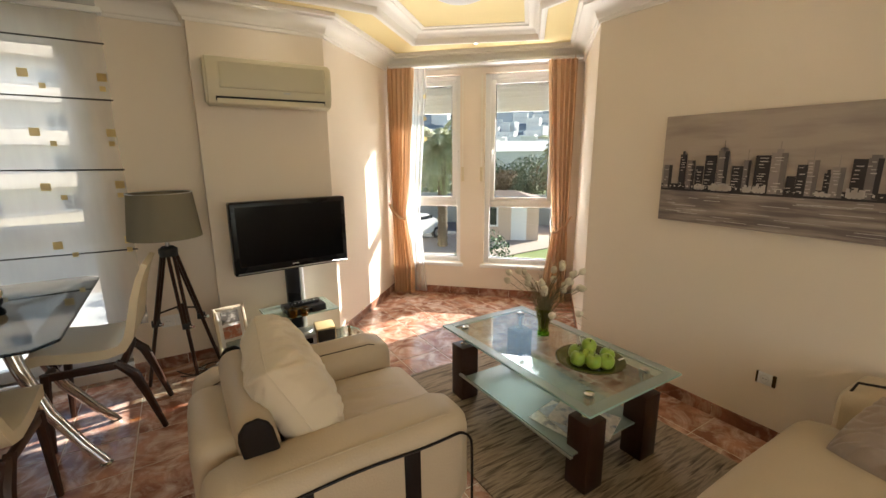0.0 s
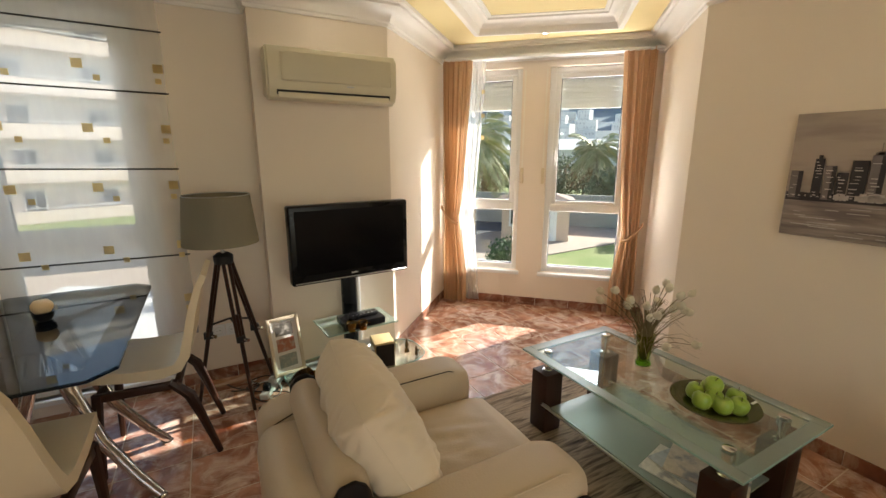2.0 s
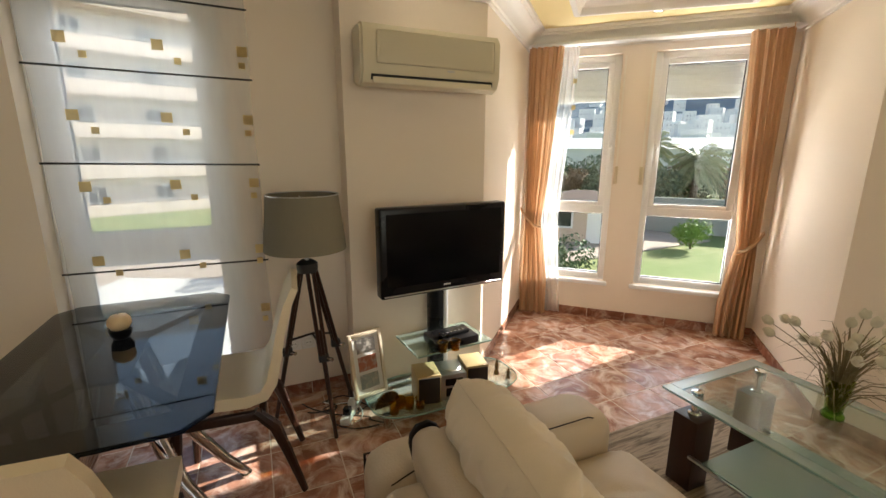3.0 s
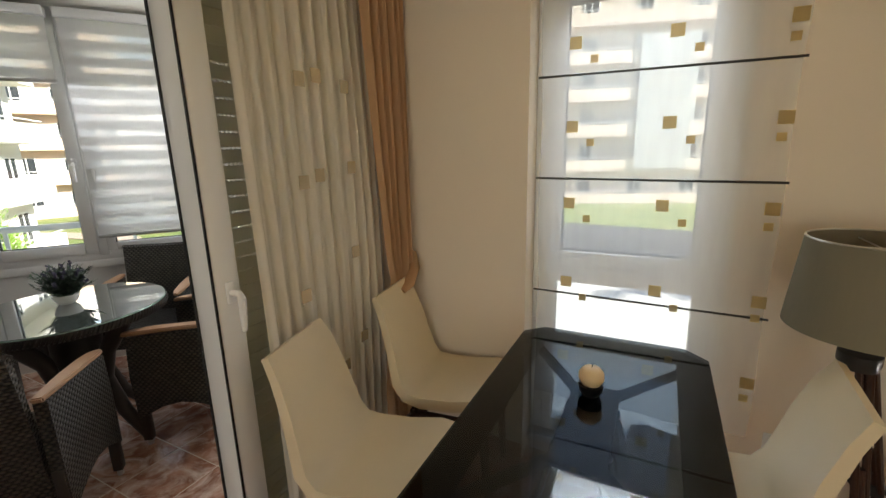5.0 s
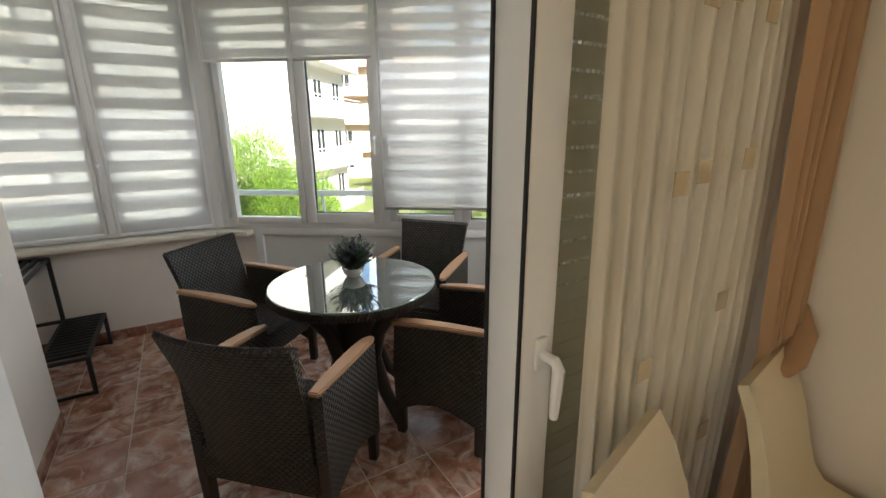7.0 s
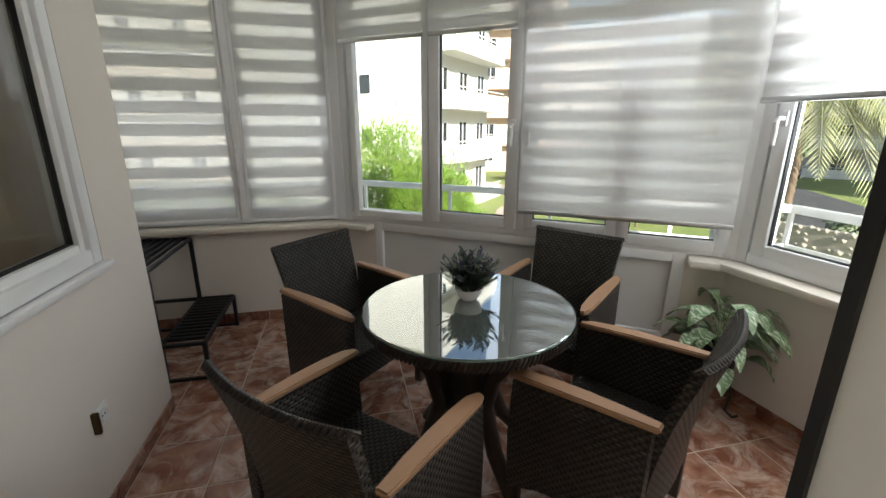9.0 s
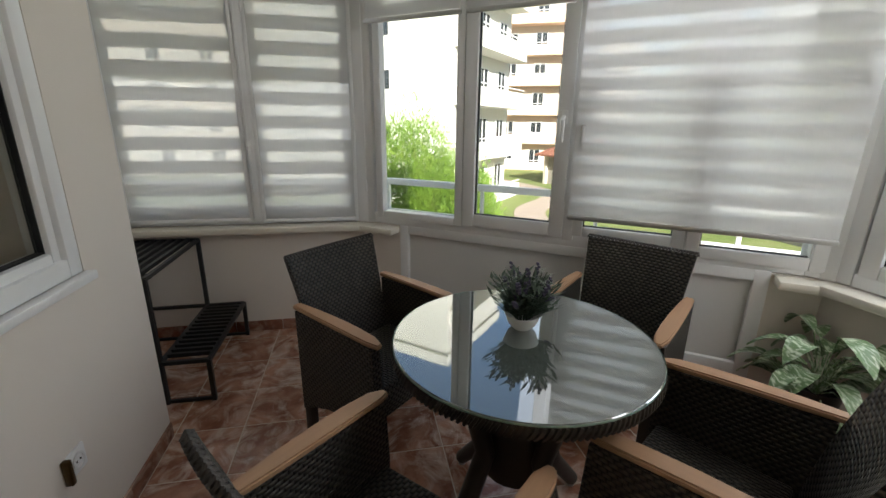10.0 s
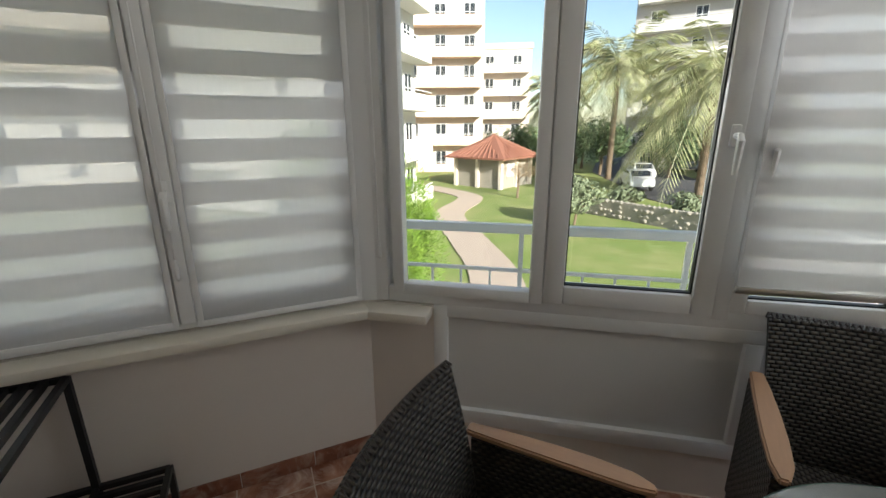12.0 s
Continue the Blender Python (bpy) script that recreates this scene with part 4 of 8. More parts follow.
for i in range(24):
    a = rnd.uniform(0, 6.28)
    r = rnd.uniform(0.05, 0.25)
    hgt = rnd.uniform(0.26, 0.41) - r * 0.45
    p0 = Vector((0.012 * math.cos(a), 0.012 * math.sin(a), 0))
    p2 = Vector((r * math.cos(a), r * math.sin(a), hgt))
    mid = Vector((p2.x * 0.3, p2.y * 0.3, hgt * 0.62))
    st = part("stem", tube(bmesh.new(), [p0, mid * 0.5 + p0 * 0.5, mid, (mid + p2) / 2 + Vector((0, 0, 0.012)), p2], 0.0017, 5), STEM, bunch)
    d = (p2 - mid).normalized()
    q = d.to_track_quat("Z", "Y").to_matrix().to_4x4()
    bm = lathe(bmesh.new(), [(0, -0.005), (0.010, 0.0), (0.018, 0.012), (0.0175, 0.025), (0.010, 0.036), (0, 0.039)], 9)
    for v in bm.verts:
        v.co += v.co * 0.25 * noise.noise(v.co * 120 + Vector((i, 0, 0)))
    bmesh.ops.transform(bm, matrix=Matrix.Translation(p2) @ q, verts=bm.verts)
    part("bud", bm, BUD, st, "pale dried bud head")
bm = bmesh.new()
for i in range(130):
    a = rnd.uniform(0, 6.28)
    r = rnd.uniform(0.03, 0.26)
    hgt = rnd.uniform(0.10, 0.33)
    droop = rnd.uniform(0.0, 0.10)
    w = rnd.uniform(0.0012, 0.0026)
    pts = [Vector((r * t ** 1.5 * math.cos(a + 0.3 * t), r * t ** 1.5 * math.sin(a + 0.3 * t), hgt * math.sin(t * 1.9) / 0.95 - droop * t * t)) for t in (0, 0.25, 0.5, 0.75, 1.0)]
    tube(bm, pts, [w, w, w * 0.9, w * 0.6, w * 0.2], 4, False, 0.4)
tagged(part("dry_grass", bm, GRASSY, bunch, "dry arching grass blades"), kind="stuff")

# papers on the lower shelf
PAPER = material("magazine_paper", (0.62, 0.60, 0.58), 0.5, vary=0.2, scale=18, second=(0.30, 0.30, 0.36), mix_lo=0.5, mix_hi=0.6)
for i, (px, py, rz, col) in enumerate(((1.39, 1.42, 12, (0.66, 0.64, 0.62)), (1.42, 1.40, -6, (0.42, 0.46, 0.55)), (1.46, 1.38, 22, (0.60, 0.52, 0.48)))):
    mg = thing("magazine", "glossy magazine lying on the lower glass shelf", "magazine", at(px, py, 0.194 + i * 0.006, rz), "magazines on the shelf")
    part("pages", boxed(-0.10, 0.10, -0.14, 0.14, 0, 0.0045), PVC_P, mg, smooth=False)
    part("cover", boxed(-0.101, 0.101, -0.141, 0.141, 0.0046, 0.0056), material("magazine_cover_%d" % i, col, 0.3, vary=0.3, scale=14, second=(0.25, 0.25, 0.3), mix_lo=0.5, mix_hi=0.62), mg, smooth=False)

# rug
RUG = bpy.data.materials.new("woven_rug")
RUG.use_nodes = True
nt = RUG.node_tree
tc = nt.nodes.new("ShaderNodeTexCoord")
mp = nt.nodes.new("ShaderNodeMapping")
mp.inputs["Scale"].default_value = (0.8, 9.0, 1.0)
mp.inputs["Rotation"].default_value = (0, 0, radians(90))
n1 = nt.nodes.new("ShaderNodeTexNoise")
n1.inputs["Scale"].default_value = 5.0
n1.inputs["Detail"].default_value = 8
n1.inputs["Distortion"].default_value = 0.6
rp = nt.nodes.new("ShaderNodeValToRGB")
for pos, colr in ((0.30, (0.045, 0.030, 0.021)), (0.42, (0.20, 0.15, 0.105)), (0.52, (0.36, 0.285, 0.21)), (0.60, (0.26, 0.20, 0.145)), (0.72, (0.12, 0.085, 0.06))):
    e = rp.color_ramp.elements.new(pos)
    e.color = rgb(colr)
nt.links.new(tc.outputs["Object"], mp.inputs["Vector"])
nt.links.new(mp.outputs[0], n1.inputs["Vector"])
nt.links.new(n1.outputs["Fac"], rp.inputs["Fac"])
n2 = nt.nodes.new("ShaderNodeTexNoise")
n2.inputs["Scale"].default_value = 260
bp = nt.nodes.new("ShaderNodeBump")
bp.inputs["Strength"].default_value = 0.6
bp.inputs["Distance"].default_value = 0.004
nt.links.new(tc.outputs["Object"], n2.inputs["Vector"])
nt.links.new(n2.outputs["Fac"], bp.inputs["Height"])
pb = nt.nodes["Principled BSDF"]
pb.inputs["Roughness"].default_value = 0.95
nt.links.new(rp.outputs[0], pb.inputs["Base Color"])
nt.links.new(bp.outputs[0], pb.inputs["Normal"])
rug = link("rug", boxed(0.95, 2.03, 0.05, 2.50, 0.001, 0.011, 0.004, 2), RUG, smooth=40)
tagged(rug, "grey-brown woven rug with a bark pattern", "rug")


# dining table
SMOKED = glass("smoked_glass", (0.30, 0.34, 0.38), 0.0, 0.0)
BLACK_GLASS = material("black_glass_border", (0.006, 0.007, 0.009), 0.05, vary=0.05, spec=0.6)
dt = thing("dining_table", "smoked glass dining table with a black border", "table", at(-0.79, 2.74))
X, Y, c = 0.325, 0.57, 0.07
ring = [(-X, -Y + c), (-X + c, -Y), (X - c, -Y), (X, -Y + c), (X, Y - c), (X - c, Y), (-X + c, Y), (-X, Y - c)]
bm = bmesh.new()
ring_plate(bm, [(-X + 0.10, -Y + 0.12), (X - 0.10, -Y + 0.12), (X - 0.10, Y - 0.12), (-X + 0.10, Y - 0.12)], ring, 0.7385)
part("black_border", bm, BLACK_GLASS, dt, "black lacquered glass border", smooth=False)
part("glass_top", prism(bmesh.new(), ring, 0.740, 0.750, 0.002), SMOKED, dt, "smoked glass top")
part("frame_plate", boxed(-0.07, 0.07, -0.20, 0.20, 0.725, 0.737, 0.003), BLACK_M, dt)
for sx in (-1, 1):
    for sy in (-1, 1):
        part("arm", tube(bmesh.new(), [(sx * 0.05, sy * 0.16, 0.728), (sx * 0.28, sy * 0.47, 0.728)], 0.022, 10, flat=0.35), BLACK_M, dt)
        pts = [(sx * 0.05, sy * 0.10, 0.71), (sx * 0.09, sy * 0.12, 0.52), (sx * 0.16, sy * 0.15, 0.30), (sx * 0.26, sy * 0.18, 0.12), (sx * 0.33, sy * 0.20, 0.015)]
        leg = part("leg", tube(bmesh.new(), pts, [0.030, 0.028, 0.025, 0.022, 0.020], 14), CHROME, dt, "curved chrome leg")
        part("foot", lathe(bmesh.new(), [(0, 0), (0.026, 0), (0.026, 0.01), (0.018, 0.016), (0, 0.016)], 16, (sx * 0.33, sy * 0.20, 0)), CHROME, leg)
WAX = material("cream_wax", (0.72, 0.55, 0.33), 0.5, vary=0.06, scale=30)
cd = thing("candle_holder", "cream ball candle in a small black bowl", "candle", at(-0.80, 2.86, 0.750))
part("bowl", lathe(bmesh.new(), [(0, 0), (0.022, 0), (0.034, 0.018), (0.036, 0.036), (0.032, 0.038), (0, 0.034)], 24), BLACK, cd)
part("candle", lathe(bmesh.new(), [(0, 0.034), (0.026, 0.036), (0.037, 0.055), (0.036, 0.072), (0.024, 0.087), (0.008, 0.092), (0, 0.09)], 24), WAX, cd, "cream ball candle", smooth=True)
part("wick", tube(bmesh.new(), [(0, 0, 0.09), (0.002, 0, 0.10)], 0.0015, 6), BLACK, cd)


def dining_chair(m, label):
    """Upholstered chair facing +x, origin on the floor under the seat's middle."""
    ch = thing("dining_chair", label, "chair", m, "dining chairs")
    prof = [(0.215, 0.462), (0.17, 0.470), (0.05, 0.452), (-0.08, 0.448), (-0.155, 0.468), (-0.195, 0.53), (-0.215, 0.62), (-0.235, 0.72), (-0.265, 0.82), (-0.295, 0.885)]
    bm = bmesh.new()
    rows = []
    for i, (x, z) in enumerate(prof):
        a = Vector(prof[max(i - 1, 0)])
        b = Vector(prof[min(i + 1, len(prof) - 1)])
        t = (b - a).normalized()
        nx, nz = t.y, -t.x
        half = 0.205 - 0.012 * max(0, i - 5) if i > 3 else 0.205 - 0.006 * (3 - i)
        th = 0.048 if i < 4 else 0.045 - 0.004 * (i - 4)
        top = [bm.verts.new((x, y, z - 0.010 * (1 - (y / half) ** 2) * (1 if i < 5 else 0))) for y in (-half, -half * 0.5, 0, half * 0.5, half)]
        bot = [bm.verts.new((x + nx * th, y, z + nz * th)) for y in (half, half * 0.5, 0, -half * 0.5, -half)]
        rows.append(top + bot)
    for r0, r1 in zip(rows, rows[1:]):
        for q in range(10):
            bm.faces.new((r0[q], r0[(q + 1) % 10], r1[(q + 1) % 10], r1[q]))
    bm.faces.new(rows[0])
    bm.faces.new(rows[-1][::-1])
    sharp = [e for e in bm.edges if len(e.link_faces) == 2 and e.calc_face_angle(0) > 0.7]
    bmesh.ops.bevel(bm, geom=sharp, offset=0.012, segments=3, affect="EDGES")
    part("seat_shell", bm, LEATHER, ch, "cream leather seat and back in one curve", smooth=80)
    for sy in (-1, 1):
        y = sy * 0.17
        part("leg", tube(bmesh.new(), [(0.17, y, 0.41), (0.185, y, 0.25), (0.20, y, 0.0)], [0.022, 0.019, 0.014], 8), DARK_WOOD, ch)
        part("leg", tube(bmesh.new(), [(-0.10, y, 0.41), (-0.17, y, 0.33), (-0.21, y, 0.2), (-0.265, y, 0.0)], [0.020, 0.026, 0.020, 0.014], 8), DARK_WOOD, ch)
        part("rail", boxed(-0.13, 0.18, y - 0.012, y + 0.012, 0.375, 0.412, 0.004), DARK_WOOD, ch)
    part("crossbar", boxed(0.155, 0.18, -0.17, 0.17, 0.375, 0.41, 0.004), DARK_WOOD, ch)
    part("crossbar", boxed(-0.14, -0.115, -0.17, 0.17, 0.375, 0.41, 0.004), DARK_WOOD, ch)
    return ch


dining_chair(at(-1.425, 2.645, 0, 14), "cream leather dining chair beside the voile curtain")
dining_chair(at(-1.42, 3.188, 0, 8), "cream leather dining chair in the corner by the curtain")
dining_chair(at(-0.48, 2.93, 0, 176), "cream leather dining chair beside the tripod lamp")
dining_chair(at(-0.79, 2.22, 0, 86), "cream leather dining chair at the table's head")

# ---- living room: television corner, lamp, wall things ----
tv = thing("television", "flat black television on a pole over glass shelves", "television", at(0.60, 3.215, 0, 4.5))
SCREEN = material("black_screen", (0.003, 0.003, 0.004), 0.15, vary=0.05, spec=0.2)
body = part("casing", boxed(-0.390, 0.355, -0.12, -0.045, 0.677, 1.140, 0.012, 3), BLACK, tv)
part("screen", boxed(-0.358, 0.323, -0.1225, -0.1205, 0.735, 1.109), SCREEN, body, "dark glossy screen", smooth=False)
part("lower_trim", boxed(-0.375, 0.340, -0.124, -0.118, 0.687, 0.694, 0.002, 1), STEEL, body)
part("brand_mark", boxed(-0.038, 0.004, -0.1225, -0.1205, 0.711, 0.718), PVC_P, body, "small pale mark", smooth=False)
part("pole", boxed(-0.045, 0.045, 0.03, 0.075, 0.09, 0.80, 0.006), BLACK, tv)
part("bracket", box(boxed(-0.10, 0.10, -0.046, -0.020, 0.80, 1.02, 0.004), -0.04, 0.04, -0.022, 0.040, 0.72, 0.95, 0.004), BLACK, tv, "black mounting bracket")
part("pole_trim", boxed(0.046, 0.075, 0.03, 0.07, 0.09, 0.66, 0.004), PVC, tv, "white cable cover")
SHELF_G = glass("shelf_glass", (0.80, 0.91, 0.87), 0.0, 0.12)
part("glass_shelf", boxed(-0.23, 0.23, -0.20, 0.10, 0.362, 0.370), SHELF_G, tv, "upper glass shelf")
part("shelf_edge", box(boxed(-0.23, 0.23, -0.203, -0.2005, 0.362, 0.370), -0.2325, -0.2305, -0.20, 0.10, 0.362, 0.370), GREEN_EDGE, tv, smooth=False)
oval = [(0.46 * math.copysign(abs(math.cos(t)) ** 0.6, math.cos(t)), -0.06 + 0.215 * math.copysign(abs(math.sin(t)) ** 0.6, math.sin(t))) for t in (2 * math.pi * i / 40 for i in range(40))]
part("base_glass", prism(bmesh.new(), oval, 0.075, 0.085), SHELF_G, tv, "wide rounded glass base shelf")
part("base_edge", tube(bmesh.new(), [(x * 1.002, y, 0.08) for x, y in oval] + [(oval[0][0] * 1.002, oval[0][1], 0.08)], 0.0045, 6), GREEN_EDGE, tv)
for fx, fy in ((-0.40, -0.17), (0.42, -0.12), (-0.36, 0.08), (0.36, 0.08)):
    part("foot", lathe(bmesh.new(), [(0, 0), (0.02, 0), (0.022, 0.03), (0.016, 0.06), (0.02, 0.075), (0, 0.075)], 14, (fx, fy, 0)), CHROME, tv)

dec = thing("set_top_box", "black set-top box on the glass shelf", "set-top box", at(0.62, 3.10, 0.370, 4.5))
part("casing", boxed(-0.13, 0.13, -0.085, 0.085, 0.004, 0.05, 0.004), BLACK, dec)
part("display", boxed(-0.04, 0.03, -0.0865, -0.0855, 0.018, 0.034), SCREEN, dec, smooth=False)
for fx in (-0.1, 0.1):
    part("foot", boxed(fx - 0.012, fx + 0.012, -0.06, 0.06, 0, 0.0038), BLACK, dec, smooth=False)
rc = thing("remote_control", "long black remote control on the set-top box", "remote", at(0.63, 3.08, 0.4205, 8))
part("casing", boxed(-0.09, 0.09, -0.022, 0.022, 0, 0.02, 0.006), BLACK, rc)
for i in range(6):
    part("button", boxed(-0.075 + i * 0.026, -0.066 + i * 0.026, -0.006, 0.006, 0.0201, 0.0215, 0.0005, 1), STEEL, rc)

# stereo with two loudspeakers
CREAM_BOX = material("stereo_beech", (0.55, 0.42, 0.22), 0.45, vary=0.1, scale=10, stretch=(1, 6, 1))
GRILLE = material("speaker_grille", (0.02, 0.019, 0.018), 0.8, bump=0.6, bump_scale=400)
for nm, x in (("loudspeaker", 0.455), ("loudspeaker", 0.745)):
    sp = thing(nm, "small loudspeaker with a light wooden cabinet and black grille", "speaker", at(x, 3.06, 0.085, -8), "stereo loudspeakers")
    part("cabinet", boxed(-0.065, 0.065, -0.07, 0.09, 0, 0.165, 0.004), CREAM_BOX, sp)
    part("grille", boxed(-0.058, 0.058, -0.082, -0.0705, 0.008, 0.157, 0.005), GRILLE, sp)
st = thing("stereo", "compact silver stereo with a round lid", "stereo", at(0.60, 3.06, 0.085, -8))
part("casing", boxed(-0.072, 0.072, -0.075, 0.09, 0, 0.15, 0.006), STEEL, st)
part("lid", lathe(bmesh.new(), [(0, 0.158), (0.055, 0.158), (0.062, 0.152), (0.062, 0.1505), (0, 0.1505)], 28, (0, 0.01, 0)), STEEL, st, "round disc lid")
part("display", boxed(-0.05, 0.05, -0.0785, -0.0755, 0.085, 0.125, 0.002, 1), SCREEN, st)
part("deck", boxed(-0.045, 0.045, -0.0785, -0.0755, 0.02, 0.07, 0.002, 1), BLACK, st)
part("knob", lathe(bmesh.new(), [(0.012, 0), (0.012, 0.012), (0, 0.012)], 16), CHROME, st).matrix_basis = Matrix.Translation((0.0, -0.079, 0.077)) @ Matrix.Rotation(radians(90), 4, "X")

# photo frame with three pictures, leaning on the pier
FRAME_W = material("pale_frame_wood", (0.66, 0.56, 0.42), 0.5, vary=0.1, scale=14, stretch=(6, 6, 1))
pf = thing("photo_frame", "pale wooden frame with three small pictures, leaning back", "picture frame", Matrix.Translation((0.185, 3.20, 0.086)) @ Matrix.Rotation(radians(14), 4, "Z") @ Matrix.Rotation(radians(-12), 4, "X"))
part("frame", ring_frame(bmesh.new(), -0.10, 0.10, 0.0, 0.36, 0.02, -0.01, 0.012, 0.003), FRAME_W, pf)
part("mount", boxed(-0.08, 0.08, 0.0, 0.004, 0.02, 0.34), PVC, pf, smooth=False)
for i, col in enumerate(((0.30, 0.34, 0.32), (0.42, 0.16, 0.10), (0.10, 0.09, 0.08))):
    part("print", boxed(-0.055, 0.055, -0.003, -0.0005, 0.045 + i * 0.10, 0.125 + i * 0.10), material("small_print_%d" % i, col, 0.4, vary=0.3, scale=30, second=(0.45, 0.42, 0.38), mix_lo=0.5, mix_hi=0.66), pf, smooth=False)

AMBER = glass("amber_glass", (0.72, 0.48, 0.08), 0.0, 0.06)
tum = thing("tumbler", "small amber glass tumbler on the base shelf", "glass", at(0.335, 3.00, 0.0855), "amber tumblers")
part("bowl", lathe(bmesh.new(), [(0, 0.006), (0.020, 0.008), (0.026, 0.055), (0.028, 0.055), (0.0225, 0.0), (0, 0.0)], 20), AMBER, tum)
for tx, ty in ((0.39, 2.985), (0.295, 3.03), (0.25, 2.99), (0.56, 3.12)):
    z = 0.3705 if tx > 0.5 else 0.0855
    copy_thing(tum, at(tx if tx < 0.5 else 0.53, ty if tx < 0.5 else 3.005, z))
copy_thing(tum, at(0.60, 3.0, 0.3705))
BRONZE = material("dark_bronze", (0.09, 0.055, 0.02), 0.35, 0.8, vary=0.2, scale=20)
fan = thing("shell_dish", "ribbed bronze shell ornament on the base shelf", "ornament", at(0.235, 3.08, 0.0855, 20))
bm = bmesh.new()
for i in range(13):
    a = radians(-10 + i * 16.5)
    tube(bm, [(0, 0, 0.008), (0.045 * math.cos(a), -0.008, 0.012 + 0.035 * math.sin(a)), (0.075 * math.cos(a), 0, 0.012 + 0.06 * max(0, math.sin(a)))], [0.004, 0.008, 0.010], 6)
part("ribs", bm, BRONZE, fan)
part("foot", boxed(-0.03, 0.03, -0.018, 0.018, 0, 0.012, 0.004), BRONZE, fan)
for i, (fx, fy, hh) in enumerate(((0.945, 3.13, 0.10), (0.985, 3.06, 0.065))):
    fg = thing("figurine", "small dark figurine on the base shelf", "ornament", at(fx, fy, 0.0855), "figurines")
    k = hh
    part("body", lathe(bmesh.new(), [(0, 0), (0.018 * k / 0.1, 0), (0.014 * k / 0.1, 0.02 * k / 0.1), (0.008, k * 0.3), (0.014 * k / 0.1, k * 0.5), (0.009, k * 0.72), (0.005, k * 0.78), (0.009, k * 0.9), (0, k)], 12), BRONZE, fg)

# tripod floor lamp
LX, LY = -0.115, 3.17
lamp = thing("floor_lamp", "dark wooden tripod floor lamp with a grey drum shade", "lamp", at(LX, LY))
SHADE = cloth("grey_lampshade", (0.29, 0.265, 0.205), 0.0, 0.25, 90, 0.04)
bm = lathe(bmesh.new(), [(0.190, 0.955), (0.163, 1.215), (0.161, 1.215), (0.188, 0.955), (0.190, 0.955)], 48)
part("shade", bm, SHADE, lamp, "grey linen drum shade", smooth=30)
part("shade_ring", tube(bmesh.new(), [(0.162 * math.cos(t), 0.162 * math.sin(t), 1.214) for t in (2 * math.pi * i / 32 for i in range(33))], 0.003, 6), STEEL, lamp)
part("spider", tube(tube(bmesh.new(), [(-0.16, 0, 1.19), (0.16, 0, 1.19)], 0.002, 6), [(0, -0.16, 1.19), (0, 0.16, 1.19)], 0.002, 6), STEEL, lamp)
part("stem", tube(bmesh.new(), [(0, 0, 0.86), (0, 0, 1.19)], 0.010, 12), STEEL, lamp)
part("bulb", lathe(bmesh.new(), [(0, 1.02), (0.014, 1.03), (0.03, 1.07), (0.026, 1.10), (0, 1.115)], 16), PVC, lamp)
part("head", lathe(bmesh.new(), [(0, 0.84), (0.045, 0.84), (0.05, 0.86), (0.05, 0.885), (0.03, 0.90), (0, 0.90)], 24), BLACK_M, lamp)
for i, (fx, fy) in enumerate(((0.07, -0.14), (0.215, 0.12), (-0.205, 0.10))):
    top = Vector((fx * 0.12, fy * 0.12, 0.87))
    foot = Vector((fx, fy, 0.0))
    d = Vector((-(foot - top).y, (foot - top).x, 0)).normalized() * 0.016
    mid = top.lerp(foot, 0.52)
    leg = part("leg", tube(tube(bmesh.new(), [top + d, mid + d], 0.010, 8), [top - d, mid - d], 0.010, 8), DARK_WOOD, lamp, "dark wooden tripod leg")
    part("lower_leg", tube(bmesh.new(), [top.lerp(foot, 0.36), foot], [0.012, 0.010], 8), DARK_WOOD, leg)
    part("clamp", boxed(mid.x - 0.024, mid.x + 0.024, mid.y - 0.018, mid.y + 0.018, mid.z - 0.018, mid.z + 0.018, 0.004), BLACK_M, leg)
    part("knob", tube(bmesh.new(), [mid + Vector((0.02, -0.02, 0)), mid + Vector((0.035, -0.04, 0))], 0.010, 10), CHROME, leg)
    part("brace", tube(bmesh.new(), [top.lerp(foot, 0.45), (0, 0, 0.52)], 0.006, 6), BLACK_M, leg)

# loose cables and a power strip on the floor
CABLE = material("black_cable", (0.012, 0.012, 0.012), 0.5)
rnd = random.Random(11)
for i in range(6):
    x0, y0 = rnd.uniform(-0.20, 0.10), rnd.uniform(3.30, 3.42)
    x1, y1 = rnd.uniform(0.05, 0.30), rnd.uniform(3.02, 3.32)
    pts = []
    for q in range(22):
        t = q / 21
        pts.append((x0 + (x1 - x0) * t + 0.09 * math.sin(t * 7 + i * 1.3) * math.sin(math.pi * t), y0 + (y1 - y0) * t + 0.08 * math.cos(t * 6 + i * 2.1) * math.sin(math.pi * t), 0.005 + 0.05 * max(0, math.sin(t * 9 + i)) * (0.25 if i % 2 else 1) * math.sin(math.pi * t)))
    cb = tagged(link("power_cable", tube(bmesh.new(), pts, 0.0035, 6), CABLE if i != 2 else PVC, smooth=True), "black power cable looping over the floor tiles" if i != 2 else "white power cable looping over the floor tiles", "cable", "loose cables")
ps = thing("power_strip", "white power strip with plugs beside the lamp", "power strip", at(0.075, 3.22, 0, 60))
part("casing", boxed(-0.13, 0.13, -0.025, 0.025, 0, 0.035, 0.006), PVC, ps)
for i in range(3):
    part("plug", boxed(-0.095 + i * 0.08, -0.055 + i * 0.08, -0.02, 0.02, 0.0355, 0.075, 0.006), PVC if i else BLACK, ps)

